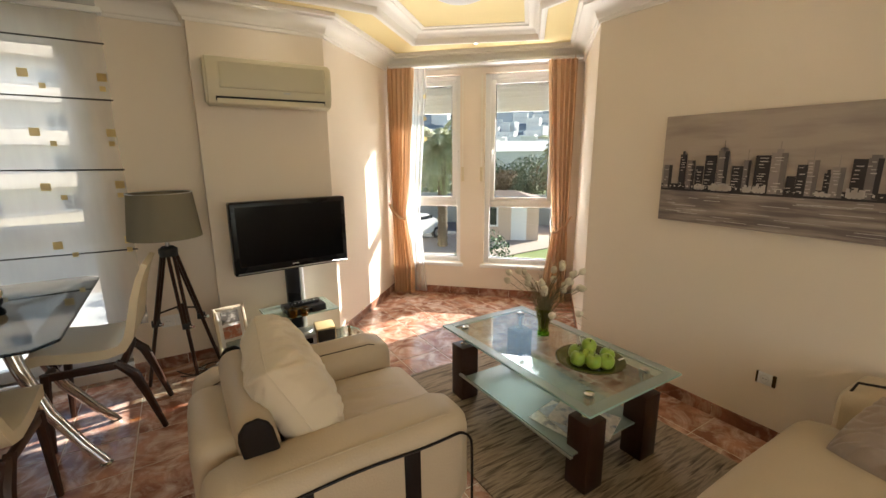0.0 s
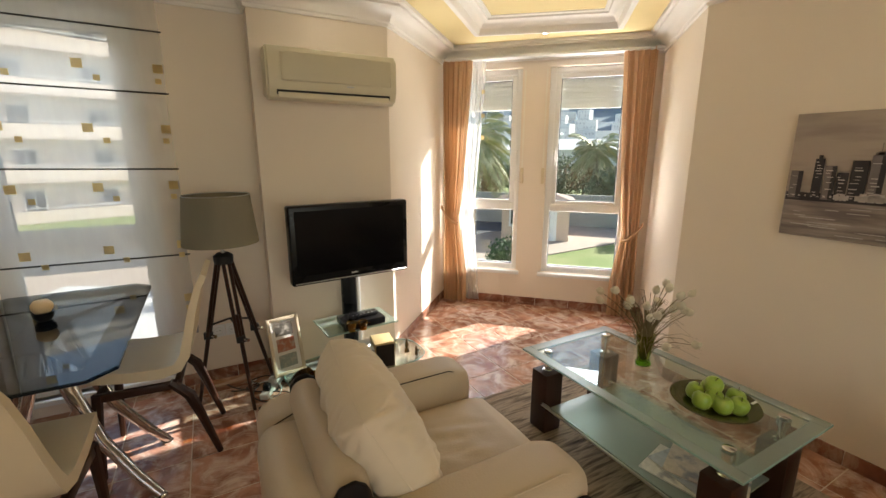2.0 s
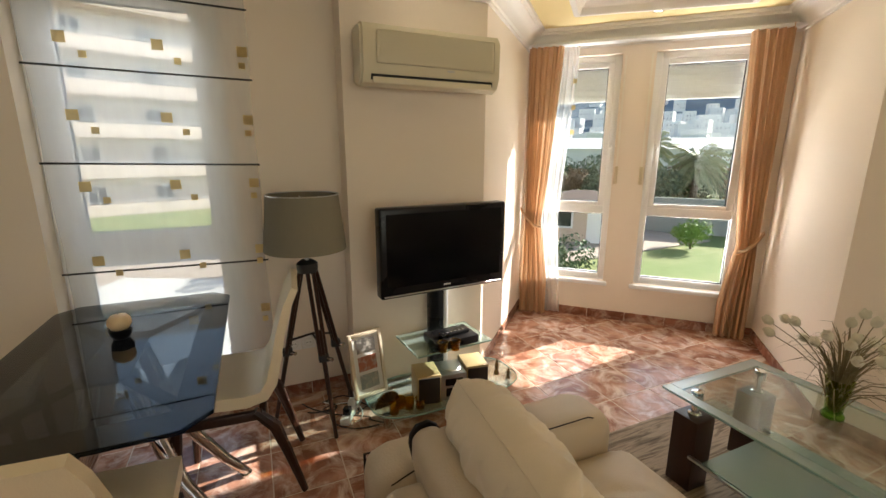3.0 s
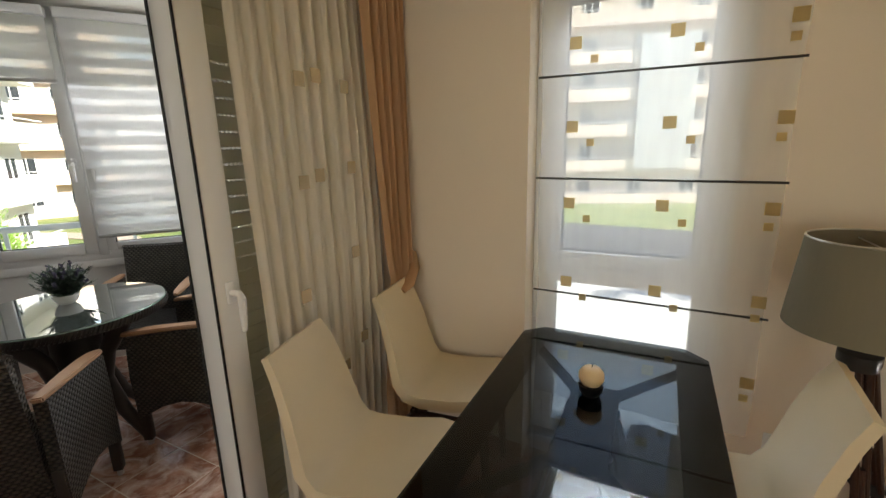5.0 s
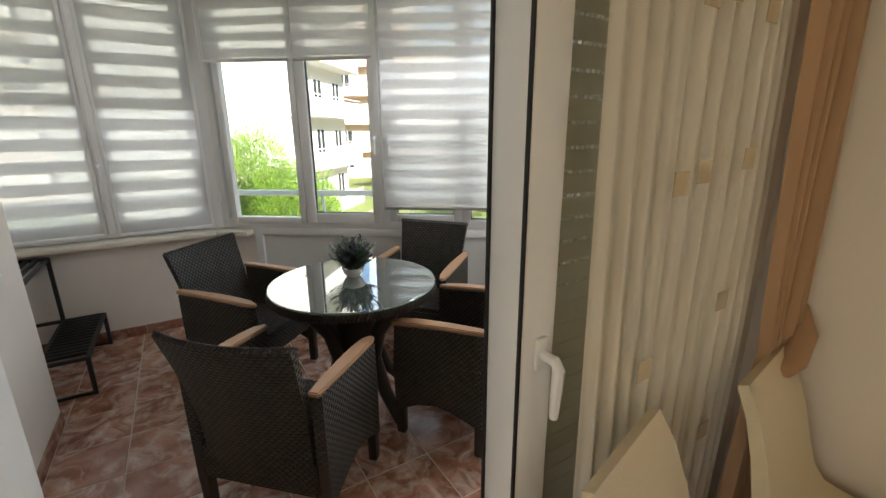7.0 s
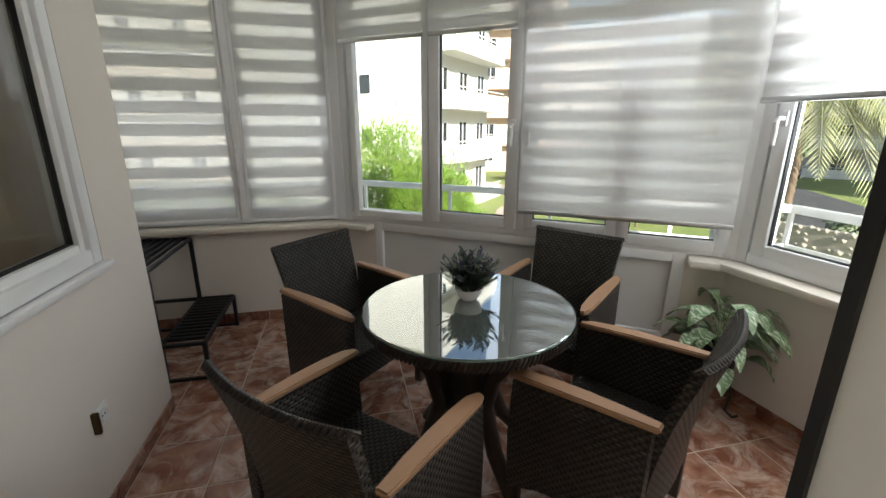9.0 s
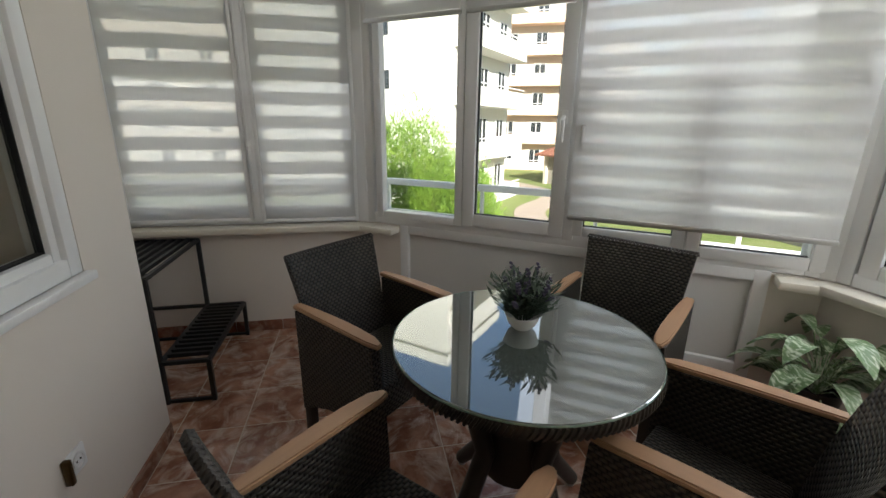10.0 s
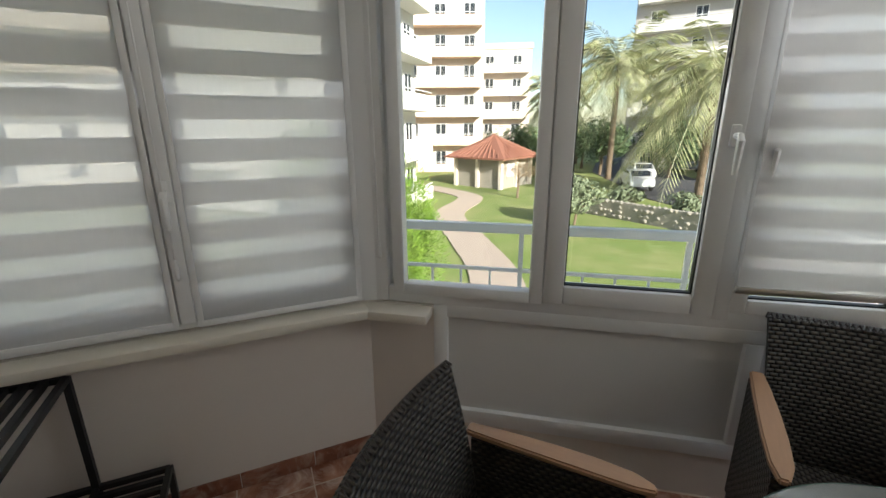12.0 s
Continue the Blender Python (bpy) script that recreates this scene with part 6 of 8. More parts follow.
def rattan_chair(m, label):
    """Woven armchair facing +x; origin on the floor under the seat's middle."""
    ch = thing("rattan_armchair", label, "chair", m, "rattan armchairs round the table")
    rows = []
    for j in range(13):
        t = j / 12
        z = 0.30 + 0.545 * t
        half = 0.222 + 0.030 * t ** 2
        rows.append([(-0.228 - 0.105 * t ** 1.8 - 0.032 * (1 - (2 * i / 12 - 1) ** 2), half * (2 * i / 12 - 1), z + (0.008 * (2 * i / 12 - 1) ** 2 if j == 12 else 0)) for i in range(13)])
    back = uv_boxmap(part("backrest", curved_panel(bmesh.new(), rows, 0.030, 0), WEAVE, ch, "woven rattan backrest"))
    rim = [(x - 0.015, y, z) for x, y, z in rows[-1]]
    bm = bmesh.new()
    for i in range(60):
        t = i / 59 * 12
        k = min(int(t), 11)
        f = t - k
        a, b = Vector(rim[k]), Vector(rim[k + 1])
        p = a.lerp(b, f)
        d = (b - a).normalized() * 0.006 + Vector((0.012 if i % 2 else -0.012, 0, 0))
        tube(bm, [p - d - Vector((0, 0, 0.002)), p + Vector((0, 0, 0.010)), p + d - Vector((0, 0, 0.002))], 0.0052, 5)
    part("braided_rim", bm, RATTAN, back, "braided top rim")
    seat = boxed(-0.22, 0.165, -0.232, 0.232, 0.365, 0.405, 0.012)
    uv_boxmap(part("seat", seat, WEAVE, ch, "woven rattan seat"))
    uv_boxmap(part("apron", boxed(0.145, 0.172, -0.232, 0.232, 0.27, 0.375, 0.006), WEAVE, ch))
    uv_boxmap(part("apron", boxed(-0.27, -0.235, -0.235, 0.235, 0.22, 0.36, 0.006), WEAVE, ch))
    for sy in (-1, 1):
        y = sy * 0.262
        bm = bmesh.new()
        pts = [(-0.262, 0.17), (-0.20, 0.20), (-0.10, 0.235), (-0.03, 0.245), (0.06, 0.225), (0.14, 0.185), (0.185, 0.16), (0.192, 0.40), (0.180, 0.612), (0.0, 0.628), (-0.268, 0.645)]
        a = [bm.verts.new((x, y - 0.022, z)) for x, z in pts]
        b = [bm.verts.new((x, y + 0.022, z)) for x, z in pts]
        bm.faces.new(a)
        bm.faces.new(b[::-1])
        for i in range(len(pts)):
            bm.faces.new((a[i], b[i], b[(i + 1) % len(pts)], a[(i + 1) % len(pts)]))
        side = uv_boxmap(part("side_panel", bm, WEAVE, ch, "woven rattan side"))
        arm = [(-0.285, 0.648), (-0.18, 0.645), (-0.06, 0.640), (0.06, 0.632), (0.155, 0.622), (0.205, 0.612)]
        bm = bmesh.new()
        wid = [0.020, 0.027, 0.031, 0.032, 0.028, 0.012]
        ra = []
        for (x, z), w in zip(arm, wid):
            ra.append([bm.verts.new((x, y + dy, z + dz)) for dy, dz in ((-w, 0), (w, 0), (w, 0.020), (-w, 0.020))])
        for r0, r1 in zip(ra, ra[1:]):
            for i in range(4):
                bm.faces.new((r0[i], r0[(i + 1) % 4], r1[(i + 1) % 4], r1[i]))
        bm.faces.new(ra[0])
        bm.faces.new(ra[-1][::-1])
        bmesh.ops.bevel(bm, geom=[e for e in bm.edges], offset=0.005, segments=2, affect="EDGES")
        part("armrest", bm, TEAK, side, "light teak armrest")
        for fx in (0.168, -0.245):
            leg = part("leg", boxed(fx - 0.022, fx + 0.022, y - sy * 0.004 - 0.02, y - sy * 0.004 + 0.02, 0.03, 0.36, 0.006), RATTAN, ch)
            part("foot_cap", lathe(bmesh.new(), [(0, 0), (0.013, 0), (0.013, 0.032), (0, 0.032)], 12, (fx, y - sy * 0.004, 0)), STEEL, leg)
    return ch


rattan_chair(at(-2.93, 2.195, 0, 135), "dark woven rattan armchair with teak arms, back to the door")
rattan_chair(at(-3.865, 2.205, 0, 43), "dark woven rattan armchair with teak arms beside the side windows")
rattan_chair(at(-3.70, 3.17, 0, -52), "dark woven rattan armchair with teak arms before the wide blind")
rattan_chair(at(-2.965, 3.0, 0, 213), "dark woven rattan armchair with teak arms beside the plant")

TX, TY = -3.295, 2.60
rt = thing("round_table", "round rattan table with a glass top", "table", at(TX, TY))
TOPG = material("reflective_table_glass", (0.085, 0.10, 0.092), 0.03, vary=0.03, spec=1.0, coat=1.0)
TOPG.node_tree.nodes["Principled BSDF"].inputs["IOR"].default_value = 1.75
part("glass_top", lathe(bmesh.new(), [(0, 0.742), (0.415, 0.742), (0.419, 0.745), (0.419, 0.748), (0.415, 0.751), (0, 0.751)], 72), TOPG, rt, "round greenish glass top", smooth=20)
part("glass_edge", lathe(bmesh.new(), [(0.4195, 0.743), (0.4205, 0.7465), (0.4195, 0.750)], 72), GREEN_EDGE, rt)
bm = lathe(bmesh.new(), [(0.36, 0.70), (0.405, 0.70), (0.418, 0.71), (0.420, 0.73), (0.412, 0.741), (0.36, 0.741), (0.36, 0.70)], 72)
part("rim", bm, RATTAN, rt, "braided rattan rim")
bm = bmesh.new()
for i in range(150):
    a = 2 * math.pi * i / 150
    c, s = math.cos(a), math.sin(a)
    tube(bm, [(0.414 * c, 0.414 * s, 0.704), (0.421 * math.cos(a + 0.02), 0.421 * math.sin(a + 0.02), 0.72), (0.416 * math.cos(a + 0.045), 0.416 * math.sin(a + 0.045), 0.739)], 0.0062, 5)
tagged(part("braid", bm, RATTAN, rt, "braided rattan edge"), kind="stuff")
part("under_top", lathe(bmesh.new(), [(0, 0.70), (0.36, 0.70), (0.36, 0.738), (0, 0.738)], 48), RATTAN, rt)
for i in range(4):
    a = radians(20 + 90 * i)
    c, s = math.cos(a), math.sin(a)
    leg = part("leg", tube(bmesh.new(), [(0.30 * c, 0.30 * s, 0.70), (0.17 * c, 0.17 * s, 0.52), (0.13 * c, 0.13 * s, 0.36), (0.20 * c, 0.20 * s, 0.18), (0.32 * c, 0.32 * s, 0.03)], [0.045, 0.038, 0.034, 0.034, 0.028], 10), RATTAN, rt)
    part("foot_cap", lathe(bmesh.new(), [(0, 0), (0.016, 0), (0.016, 0.03), (0, 0.03)], 12, (0.32 * c, 0.32 * s, 0)), STEEL, leg)
part("core", tube(bmesh.new(), [(0, 0, 0.25), (0, 0, 0.70)], 0.11, 20), RATTAN, rt)

# lavender pot
CERAMIC = material("white_ceramic", (0.78, 0.78, 0.77), 0.25, vary=0.03)
LEAF_D = material("grey_green_leaf", (0.055, 0.085, 0.055), 0.6, vary=0.3, scale=40)
LAV = material("lavender_flower", (0.09, 0.08, 0.13), 0.8, vary=0.2, scale=60)
pot = thing("potted_lavender", "artificial lavender in a small white bowl", "plant", at(-3.365, 2.625, 0.7512) @ Matrix.Scale(1.2, 4))
part("bowl", lathe(bmesh.new(), [(0, 0), (0.026, 0), (0.040, 0.015), (0.050, 0.042), (0.047, 0.042), (0.036, 0.018), (0, 0.012)], 28), CERAMIC, pot, "white ceramic bowl")
rnd = random.Random(4)
bml, bmf = bmesh.new(), bmesh.new()
for i in range(90):
    a = rnd.uniform(0, 6.28)
    lean = rnd.uniform(0.0, 0.105)
    hgt = rnd.uniform(0.09, 0.185) - lean * 0.35
    tip = Vector((lean * math.cos(a), lean * math.sin(a), hgt))
    base = Vector((0.02 * math.cos(a), 0.02 * math.sin(a), 0.03))
    tube(bml, [base, base.lerp(tip, 0.6) + Vector((0, 0, 0.01)), tip], 0.0016, 4)
    for k in range(11):
        t = 0.2 + 0.07 * k
        p = base.lerp(tip, t)
        b = a + k * 2.4
        d = Vector((math.cos(b), math.sin(b), 0.55)) * rnd.uniform(0.026, 0.046)
        s = Vector((-math.sin(b), math.cos(b), 0)) * 0.0048
        q = [bml.verts.new(p), bml.verts.new(p + d * 0.5 + s), bml.verts.new(p + d), bml.verts.new(p + d * 0.5 - s)]
        bml.faces.new(q)
    if i % 5 == 0:
        for k in range(9):
            p = base.lerp(tip, 0.82 + 0.035 * k)
            o = Vector((math.cos(k * 2.2), math.sin(k * 2.2), 0)) * 0.004
            box(bmf, p.x + o.x - 0.003, p.x + o.x + 0.003, p.y + o.y - 0.003, p.y + o.y + 0.003, p.z, p.z + 0.007)
tagged(part("leaves", bml, LEAF_D, pot, "narrow grey-green leaves", smooth=False), kind="stuff")
tagged(part("bloom", bmf, LAV, pot, "dull purple flower spikes", smooth=False), kind="stuff")

# stepped metal plant rack
rk = thing("plant_rack", "black metal stepped plant rack in the corner", "rack", at(0, 0))


def bar(p, q, r=0.008, name="bar"):
    a, b = Vector(p), Vector(q)
    bm = boxed(-r, r, -r, r, 0, (b - a).length)
    bmesh.ops.transform(bm, matrix=Matrix.Translation(a) @ (b - a).to_track_quat("Z", "Y").to_matrix().to_4x4(), verts=bm.verts)
    return part(name, bm, BLACK_M, rk)


for x in (-4.26, -4.99):
    bar((x, 0.74, 0), (x, 0.74, 0.69), 0.011, "leg")
    bar((x, 1.085, 0), (x, 1.085, 0.69), 0.011, "leg")
    bar((x, 1.31, 0), (x, 1.31, 0.24), 0.011, "leg")
    bar((x, 0.74, 0.685), (x, 1.085, 0.685), 0.010, "side_rail")
    bar((x, 0.74, 0.235), (x, 1.31, 0.235), 0.010, "side_rail")
    bar((x, 0.74, 0.012), (x, 1.31, 0.012), 0.008, "side_rail")
for y, z in ((0.74, 0.685), (1.085, 0.685), (1.31, 0.235), (1.085, 0.235), (0.74, 0.235), (0.74, 0.012)):
    bar((-4.99, y, z), (-4.26, y, z), 0.010, "long_rail")
for i in range(6):
    bar((-4.99, 0.785 + i * 0.05, 0.69), (-4.26, 0.785 + i * 0.05, 0.69), 0.010, "slat")
for i in range(13):
    x = -4.93 + i * 0.05
    bar((x, 1.095, 0.24), (x, 1.30, 0.24), 0.010, "slat")

# leafy plant on a small stand by the end window
VAR_LEAF = material("variegated_leaf", (0.15, 0.25, 0.11), 0.35, vary=0.2, scale=30, second=(0.60, 0.68, 0.52), mix_lo=0.48, mix_hi=0.62, stretch=(1, 4, 1))
pl = thing("leafy_plant", "variegated leafy plant in a dark pot on a stand", "plant", at(-3.36, 3.97))
part("pot", lathe(bmesh.new(), [(0, 0.16), (0.065, 0.16), (0.095, 0.36), (0.10, 0.37), (0.092, 0.37), (0.085, 0.34), (0, 0.33)], 28), BLACK, pl, "dark pot")
for i in range(3):
    a = 2.1 * i + 0.4
    c, s = math.cos(a), math.sin(a)
    part("stand_leg", tube(bmesh.new(), [(0.07 * c, 0.07 * s, 0.22), (0.09 * c, 0.09 * s, 0.12), (0.08 * c, 0.08 * s, 0.03), (0.12 * c, 0.12 * s, 0.008), (0.14 * c, 0.14 * s, 0.03)], 0.007, 7), BLACK_M, pl)
part("stand_ring", tube(bmesh.new(), [(0.08 * math.cos(t), 0.08 * math.sin(t), 0.165) for t in (2 * math.pi * i / 24 for i in range(25))], 0.006, 6), BLACK_M, pl)
rnd = random.Random(9)
for i in range(34):
    a = rnd.uniform(0, 6.28)
    r = rnd.uniform(0.04, 0.17)
    zz = rnd.uniform(0.36, 0.62) - r * 0.4
    L, w = rnd.uniform(0.13, 0.21), rnd.uniform(0.036, 0.055)
    out = Vector((math.cos(a), math.sin(a), 0))
    sidev = Vector((-math.sin(a), math.cos(a), 0))
    p0 = out * r + Vector((0, 0, zz))
    bm = bmesh.new()
    rows = []
    for j in range(7):
        t = j / 6
        p = p0 + out * L * t + Vector((0, 0, 0.05 * math.sin(t * 2.4) - 0.09 * t * t))
        ww = w * math.sin(math.pi * min(1, t * 0.93 + 0.05)) ** 0.7
        rows.append([bm.verts.new(p - sidev * ww + Vector((0, 0, 0.012))), bm.verts.new(p), bm.verts.new(p + sidev * ww + Vector((0, 0, 0.012)))])
    for r0, r1 in zip(rows, rows[1:]):
        bm.faces.new((r0[0], r0[1], r1[1], r1[0]))
        bm.faces.new((r0[1], r0[2], r1[2], r1[1]))
    lf = part("leaf", bm, VAR_LEAF, pl, smooth=True)
    part("stalk", tube(bmesh.new(), [(0.01 * math.cos(a), 0.01 * math.sin(a), 0.33), p0 * 0.5 + Vector((0, 0, 0.2)), p0], 0.003, 5), VAR_LEAF, lf)

# blind chains and handles
for m, x in ((DG, dg(-0.075)), (SIDE, 0.838)):
    bc = tagged(link("blind_chain", tube(bmesh.new(), [(x, -0.085, 2.36), (x, -0.09, 1.6), (x, -0.088, 1.05)], 0.003, 6), PVC, m=m, smooth=True), "thin white bead chain beside the blind", "chain", "blind chains")
    part("weight", lathe(bmesh.new(), [(0, 0.98), (0.008, 0.99), (0.008, 1.04), (0.003, 1.06), (0, 1.06)], 10, (x, -0.088, 0)), PVC, bc)

# outer slab edge and railing
RAIL_P = material("white_rail_paint", (0.74, 0.74, 0.74), 0.4, vary=0.05)
bm = prism(bmesh.new(), [(-5.20, 0.2), (-5.75, 0.2), (-5.75, 2.38), (-3.85, 4.95), (-2.0, 4.95), (-2.0, 4.40), (-3.62, 4.385), (-5.205, 2.19)], -0.25, -0.03)
tagged(link("ledge", bm, PLASTER_W), "pale outer ledge round the glazed balcony", "ledge", kind="structure")
pts = [(-5.68, 0.3), (-5.68, 2.35), (-3.82, 4.86), (-2.1, 4.88)]
ralg = thing("railing", "white metal railing outside the balcony glazing", "railing", Matrix.Identity(4))
for a, b in zip(pts, pts[1:]):
    m = place(a, b)
    L = span(a, b)
    for z, r in ((0.955, 0.024), (0.72, 0.010), (0.10, 0.012)):
        bm = boxed(0, L, -r, r, z - r, z + r, 0.003)
        bmesh.ops.transform(bm, matrix=m, verts=bm.verts)
        part("rail", bm, RAIL_P, ralg)
    n = int(L / 0.16)
    for i in range(n + 1):
        x = L * i / n
        big = i % 5 == 0
        r = 0.012 if big else 0.006
        bm = boxed(x - r, x + r, -r, r, -0.03 if big else 0.1, 0.94 if big else 0.72)
        bmesh.ops.transform(bm, matrix=m, verts=bm.verts)
        part("post" if big else "baluster", bm, RAIL_P, ralg, smooth=False)

# ---- outdoors ----
GZ = -3.3
GRASS = material("lawn", (0.15, 0.20, 0.045), 0.9, vary=0.3, scale=0.5, bump=0.8, bump_scale=30, second=(0.24, 0.25, 0.09), mix_lo=0.4, mix_hi=0.7)
PAVE = material("pale_paving", (0.40, 0.32, 0.26), 0.85, vary=0.12, scale=1.2, bump=0.3, bump_scale=20)
PAVE_W = material("white_paving", (0.62, 0.60, 0.57), 0.8, vary=0.08, scale=1.0, bump=0.2, bump_scale=18)
ASPHALT = material("asphalt", (0.06, 0.06, 0.065), 0.85, vary=0.12, scale=1.0, bump=0.3, bump_scale=40)
WHITE_R = material("white_render", (0.74, 0.72, 0.68), 0.8, vary=0.04, scale=0.6)
CREAM_R = material("cream_render", (0.66, 0.58, 0.50), 0.8, vary=0.05, scale=0.6)
ORANGE_R = material("orange_render", (0.78, 0.58, 0.44), 0.8, vary=0.05, scale=0.8)
ROSE_R = material("pale_rose_render", (0.74, 0.60, 0.51), 0.8, vary=0.05, scale=0.8)
PINK_R = material("beige_pink_render", (0.60, 0.46, 0.36), 0.8, vary=0.05, scale=0.8)
GREY_R = material("grey_render", (0.42, 0.40, 0.39), 0.8, vary=0.06, scale=0.7)
DARK_GLASS = material("far_window_glass", (0.03, 0.035, 0.04), 0.12, vary=0.2, scale=2)
ROOF = material("red_roof_tile", (0.24, 0.10, 0.065), 0.75, vary=0.2, scale=4, bump=0.5, bump_scale=8)
STONE = material("rough_stone", (0.30, 0.27, 0.23), 0.9, vary=0.2, scale=3, bump=0.8, bump_scale=10)
BARK = material("palm_bark", (0.16, 0.115, 0.075), 0.9, vary=0.25, scale=6, bump=0.8, bump_scale=14)

bm = bmesh.new()
lathe(bm, [(0, GZ), (60, GZ), (300, GZ), (1500, GZ - 1)], 48)
tagged(link("ground", bm, GRASS), "green lawn and open ground round the house", "ground", kind="structure")
# the storeys of this house; the upper one, unseen, juts out to block sun
bm = prism(bmesh.new(), [(-5.2, 0.45), (-5.2, 2.18), (-3.62, 4.38), (-2.0, 4.4), (-1.2, 3.75), (0.9, 3.75), (1.85, 4.5), (3.4, 2.95), (2.5, 2.1), (2.5, -8), (-5.2, -8)], GZ, -0.26)
tagged(link("lower_storey", bm, WHITE_R), "white rendered storey below the flat", "wall", kind="structure")
bm = prism(bmesh.new(), [(-4.0, -8), (-4.0, 0.4), (-1.95, 0.4), (-1.95, 4.38), (0.6, 4.38), (0.9, 3.72), (1.85, 4.48), (3.36, 2.97), (2.53, 2.1), (2.53, -8)], 2.62, 5.3)
tagged(link("upper_storey", bm, WHITE_R), "unseen white storey above the flat, jutting out as a sunshade", "wall", kind="structure")


def strip(name, pts, width, z, mat, label, category):
    bm = bmesh.new()
    rows = []
    for i, p in enumerate(pts):
        p = Vector(p)
        d = (Vector(pts[min(i + 1, len(pts) - 1)]) - Vector(pts[max(i - 1, 0)])).normalized()
        n = Vector((-d.y, d.x)) * width / 2
        rows.append([bm.verts.new((p.x + n.x, p.y + n.y, z)), bm.verts.new((p.x - n.x, p.y - n.y, z))])
    for a, b in zip(rows, rows[1:]):
        bm.faces.new((a[0], a[1], b[1], b[0]))
    for v in bm.verts[:]:
        v.tag = True
    made = bmesh.ops.extrude_face_region(bm, geom=bm.faces[:])
    for v in made["geom"]:
        if isinstance(v, bmesh.types.BMVert):
            v.co.z -= 0.05
    return tagged(link(name, bm, mat), label, category, kind="structure")


def curve(pts, n=8):
    out = []
    for i in range(len(pts) - 1):
        p = [Vector(pts[max(0, min(len(pts) - 1, i + k))]) for k in (-1, 0, 1, 2)]
        for j in range(n):
            t = j / n
            out.append(tuple(0.5 * ((2 * p[1]) + (p[2] - p[0]) * t + (2 * p[0] - 5 * p[1] + 4 * p[2] - p[3]) * t * t + (3 * p[1] - p[0] - 3 * p[2] + p[3]) * t ** 3)))
    return out + [tuple(pts[-1])]


strip("path", curve([(-9, 5.5), (-14.5, 8.6), (-19, 10.0), (-24.5, 11.6), (-28.0, 14.6), (-30.0, 15.6), (-33.5, 15.2), (-38, 14)]), 1.7, GZ + 0.06, PAVE, "pale curving garden path", "path")
strip("road", [(-60, 62), (-36, 38), (-22, 29.5), (-8, 26), (14, 24), (60, 22)], 8, GZ + 0.05, ASPHALT, "grey asphalt street", "road")
strip("pavement", [(-12, 19.5), (-4, 19), (6, 18), (22, 19)], 6, GZ + 0.06, PAVE, "pale paved yard beside the house", "pavement")


def apartment_house(name, m, w, d, floors, wall, band, label, storey=2.9, balcony=1.3, win=3, blank_side=True, shade=None):
    """A block of flats: front along local x at y=0 facing -y, with balconies and windows on each storey."""
    h = thing(name, label, "building", m)
    H = floors * storey
    part("wall", boxed(0, w, 0, d, 0, H), wall, h, smooth=False)
    part("parapet", boxed(-0.15, w + 0.15, -0.15, d + 0.15, H, H + 0.7), wall, h, smooth=False)
    part("roof", boxed(0.2, w - 0.2, 0.2, d - 0.2, H + 0.7, H + 0.75), GREY_R, h, smooth=False)
    for f in range(floors):
        z = f * storey
        bal = part("balcony", box(boxed(0.3, w - 0.3, -balcony, 0, z - 0.12, z + 0.05), 0.3, w - 0.3, -balcony, -balcony + 0.12, z, z + 0.85), band, h, smooth=False)
        part("side_wall", box(boxed(0.3, 0.42, -balcony, 0, z, z + 0.85), w - 0.42, w - 0.3, -balcony, 0, z, z + 0.85), band, bal, smooth=False)
        part("hand_rail", boxed(0.3, w - 0.3, -balcony + 0.02, -balcony + 0.07, z + 1.02, z + 1.07), RAIL_P, bal, smooth=False)
        for k in range(win):
            x = w * (k + 0.5) / win
            tall = (k + f) % 2 == 0
            za, zb = (z + 0.1, z + 2.2) if tall else (z + 0.95, z + 2.15)
            wi = part("window", ring_frame(bmesh.new(), x - 0.62, x + 0.62, za, zb, 0.09, -0.06, 0.03, 0), RAIL_P, h, smooth=False)
            part("pane", boxed(x - 0.54, x + 0.54, -0.02, 0.0, za + 0.08, zb - 0.08), DARK_GLASS, wi, smooth=False)
            part("glazing_bar", boxed(x - 0.035, x + 0.035, -0.05, -0.02, za + 0.08, zb - 0.08), RAIL_P, wi, smooth=False)
        for k in range(0 if blank_side else 2):
            y = d * (k + 0.5) / 2
            for sx in (0, w):
                wi = part("window", boxed(sx - 0.05, sx + 0.05, y - 0.5, y + 0.5, z + 1.0, z + 2.1), DARK_GLASS, h, smooth=False)
    return h


def facing(x, y, ax, ay):
    """Local x along (ax, ay), standing on the ground."""
    a = math.atan2(ay, ax)
    return Matrix.Translation((x, y, GZ)) @ Matrix.Rotation(a, 4, "Z")


strip("pavement_terrace", [(-7.5, 14.5), (-3, 12.5), (5, 12)], 12, GZ + 0.07, PAVE_W, "white paved terrace below the windows", "pavement")


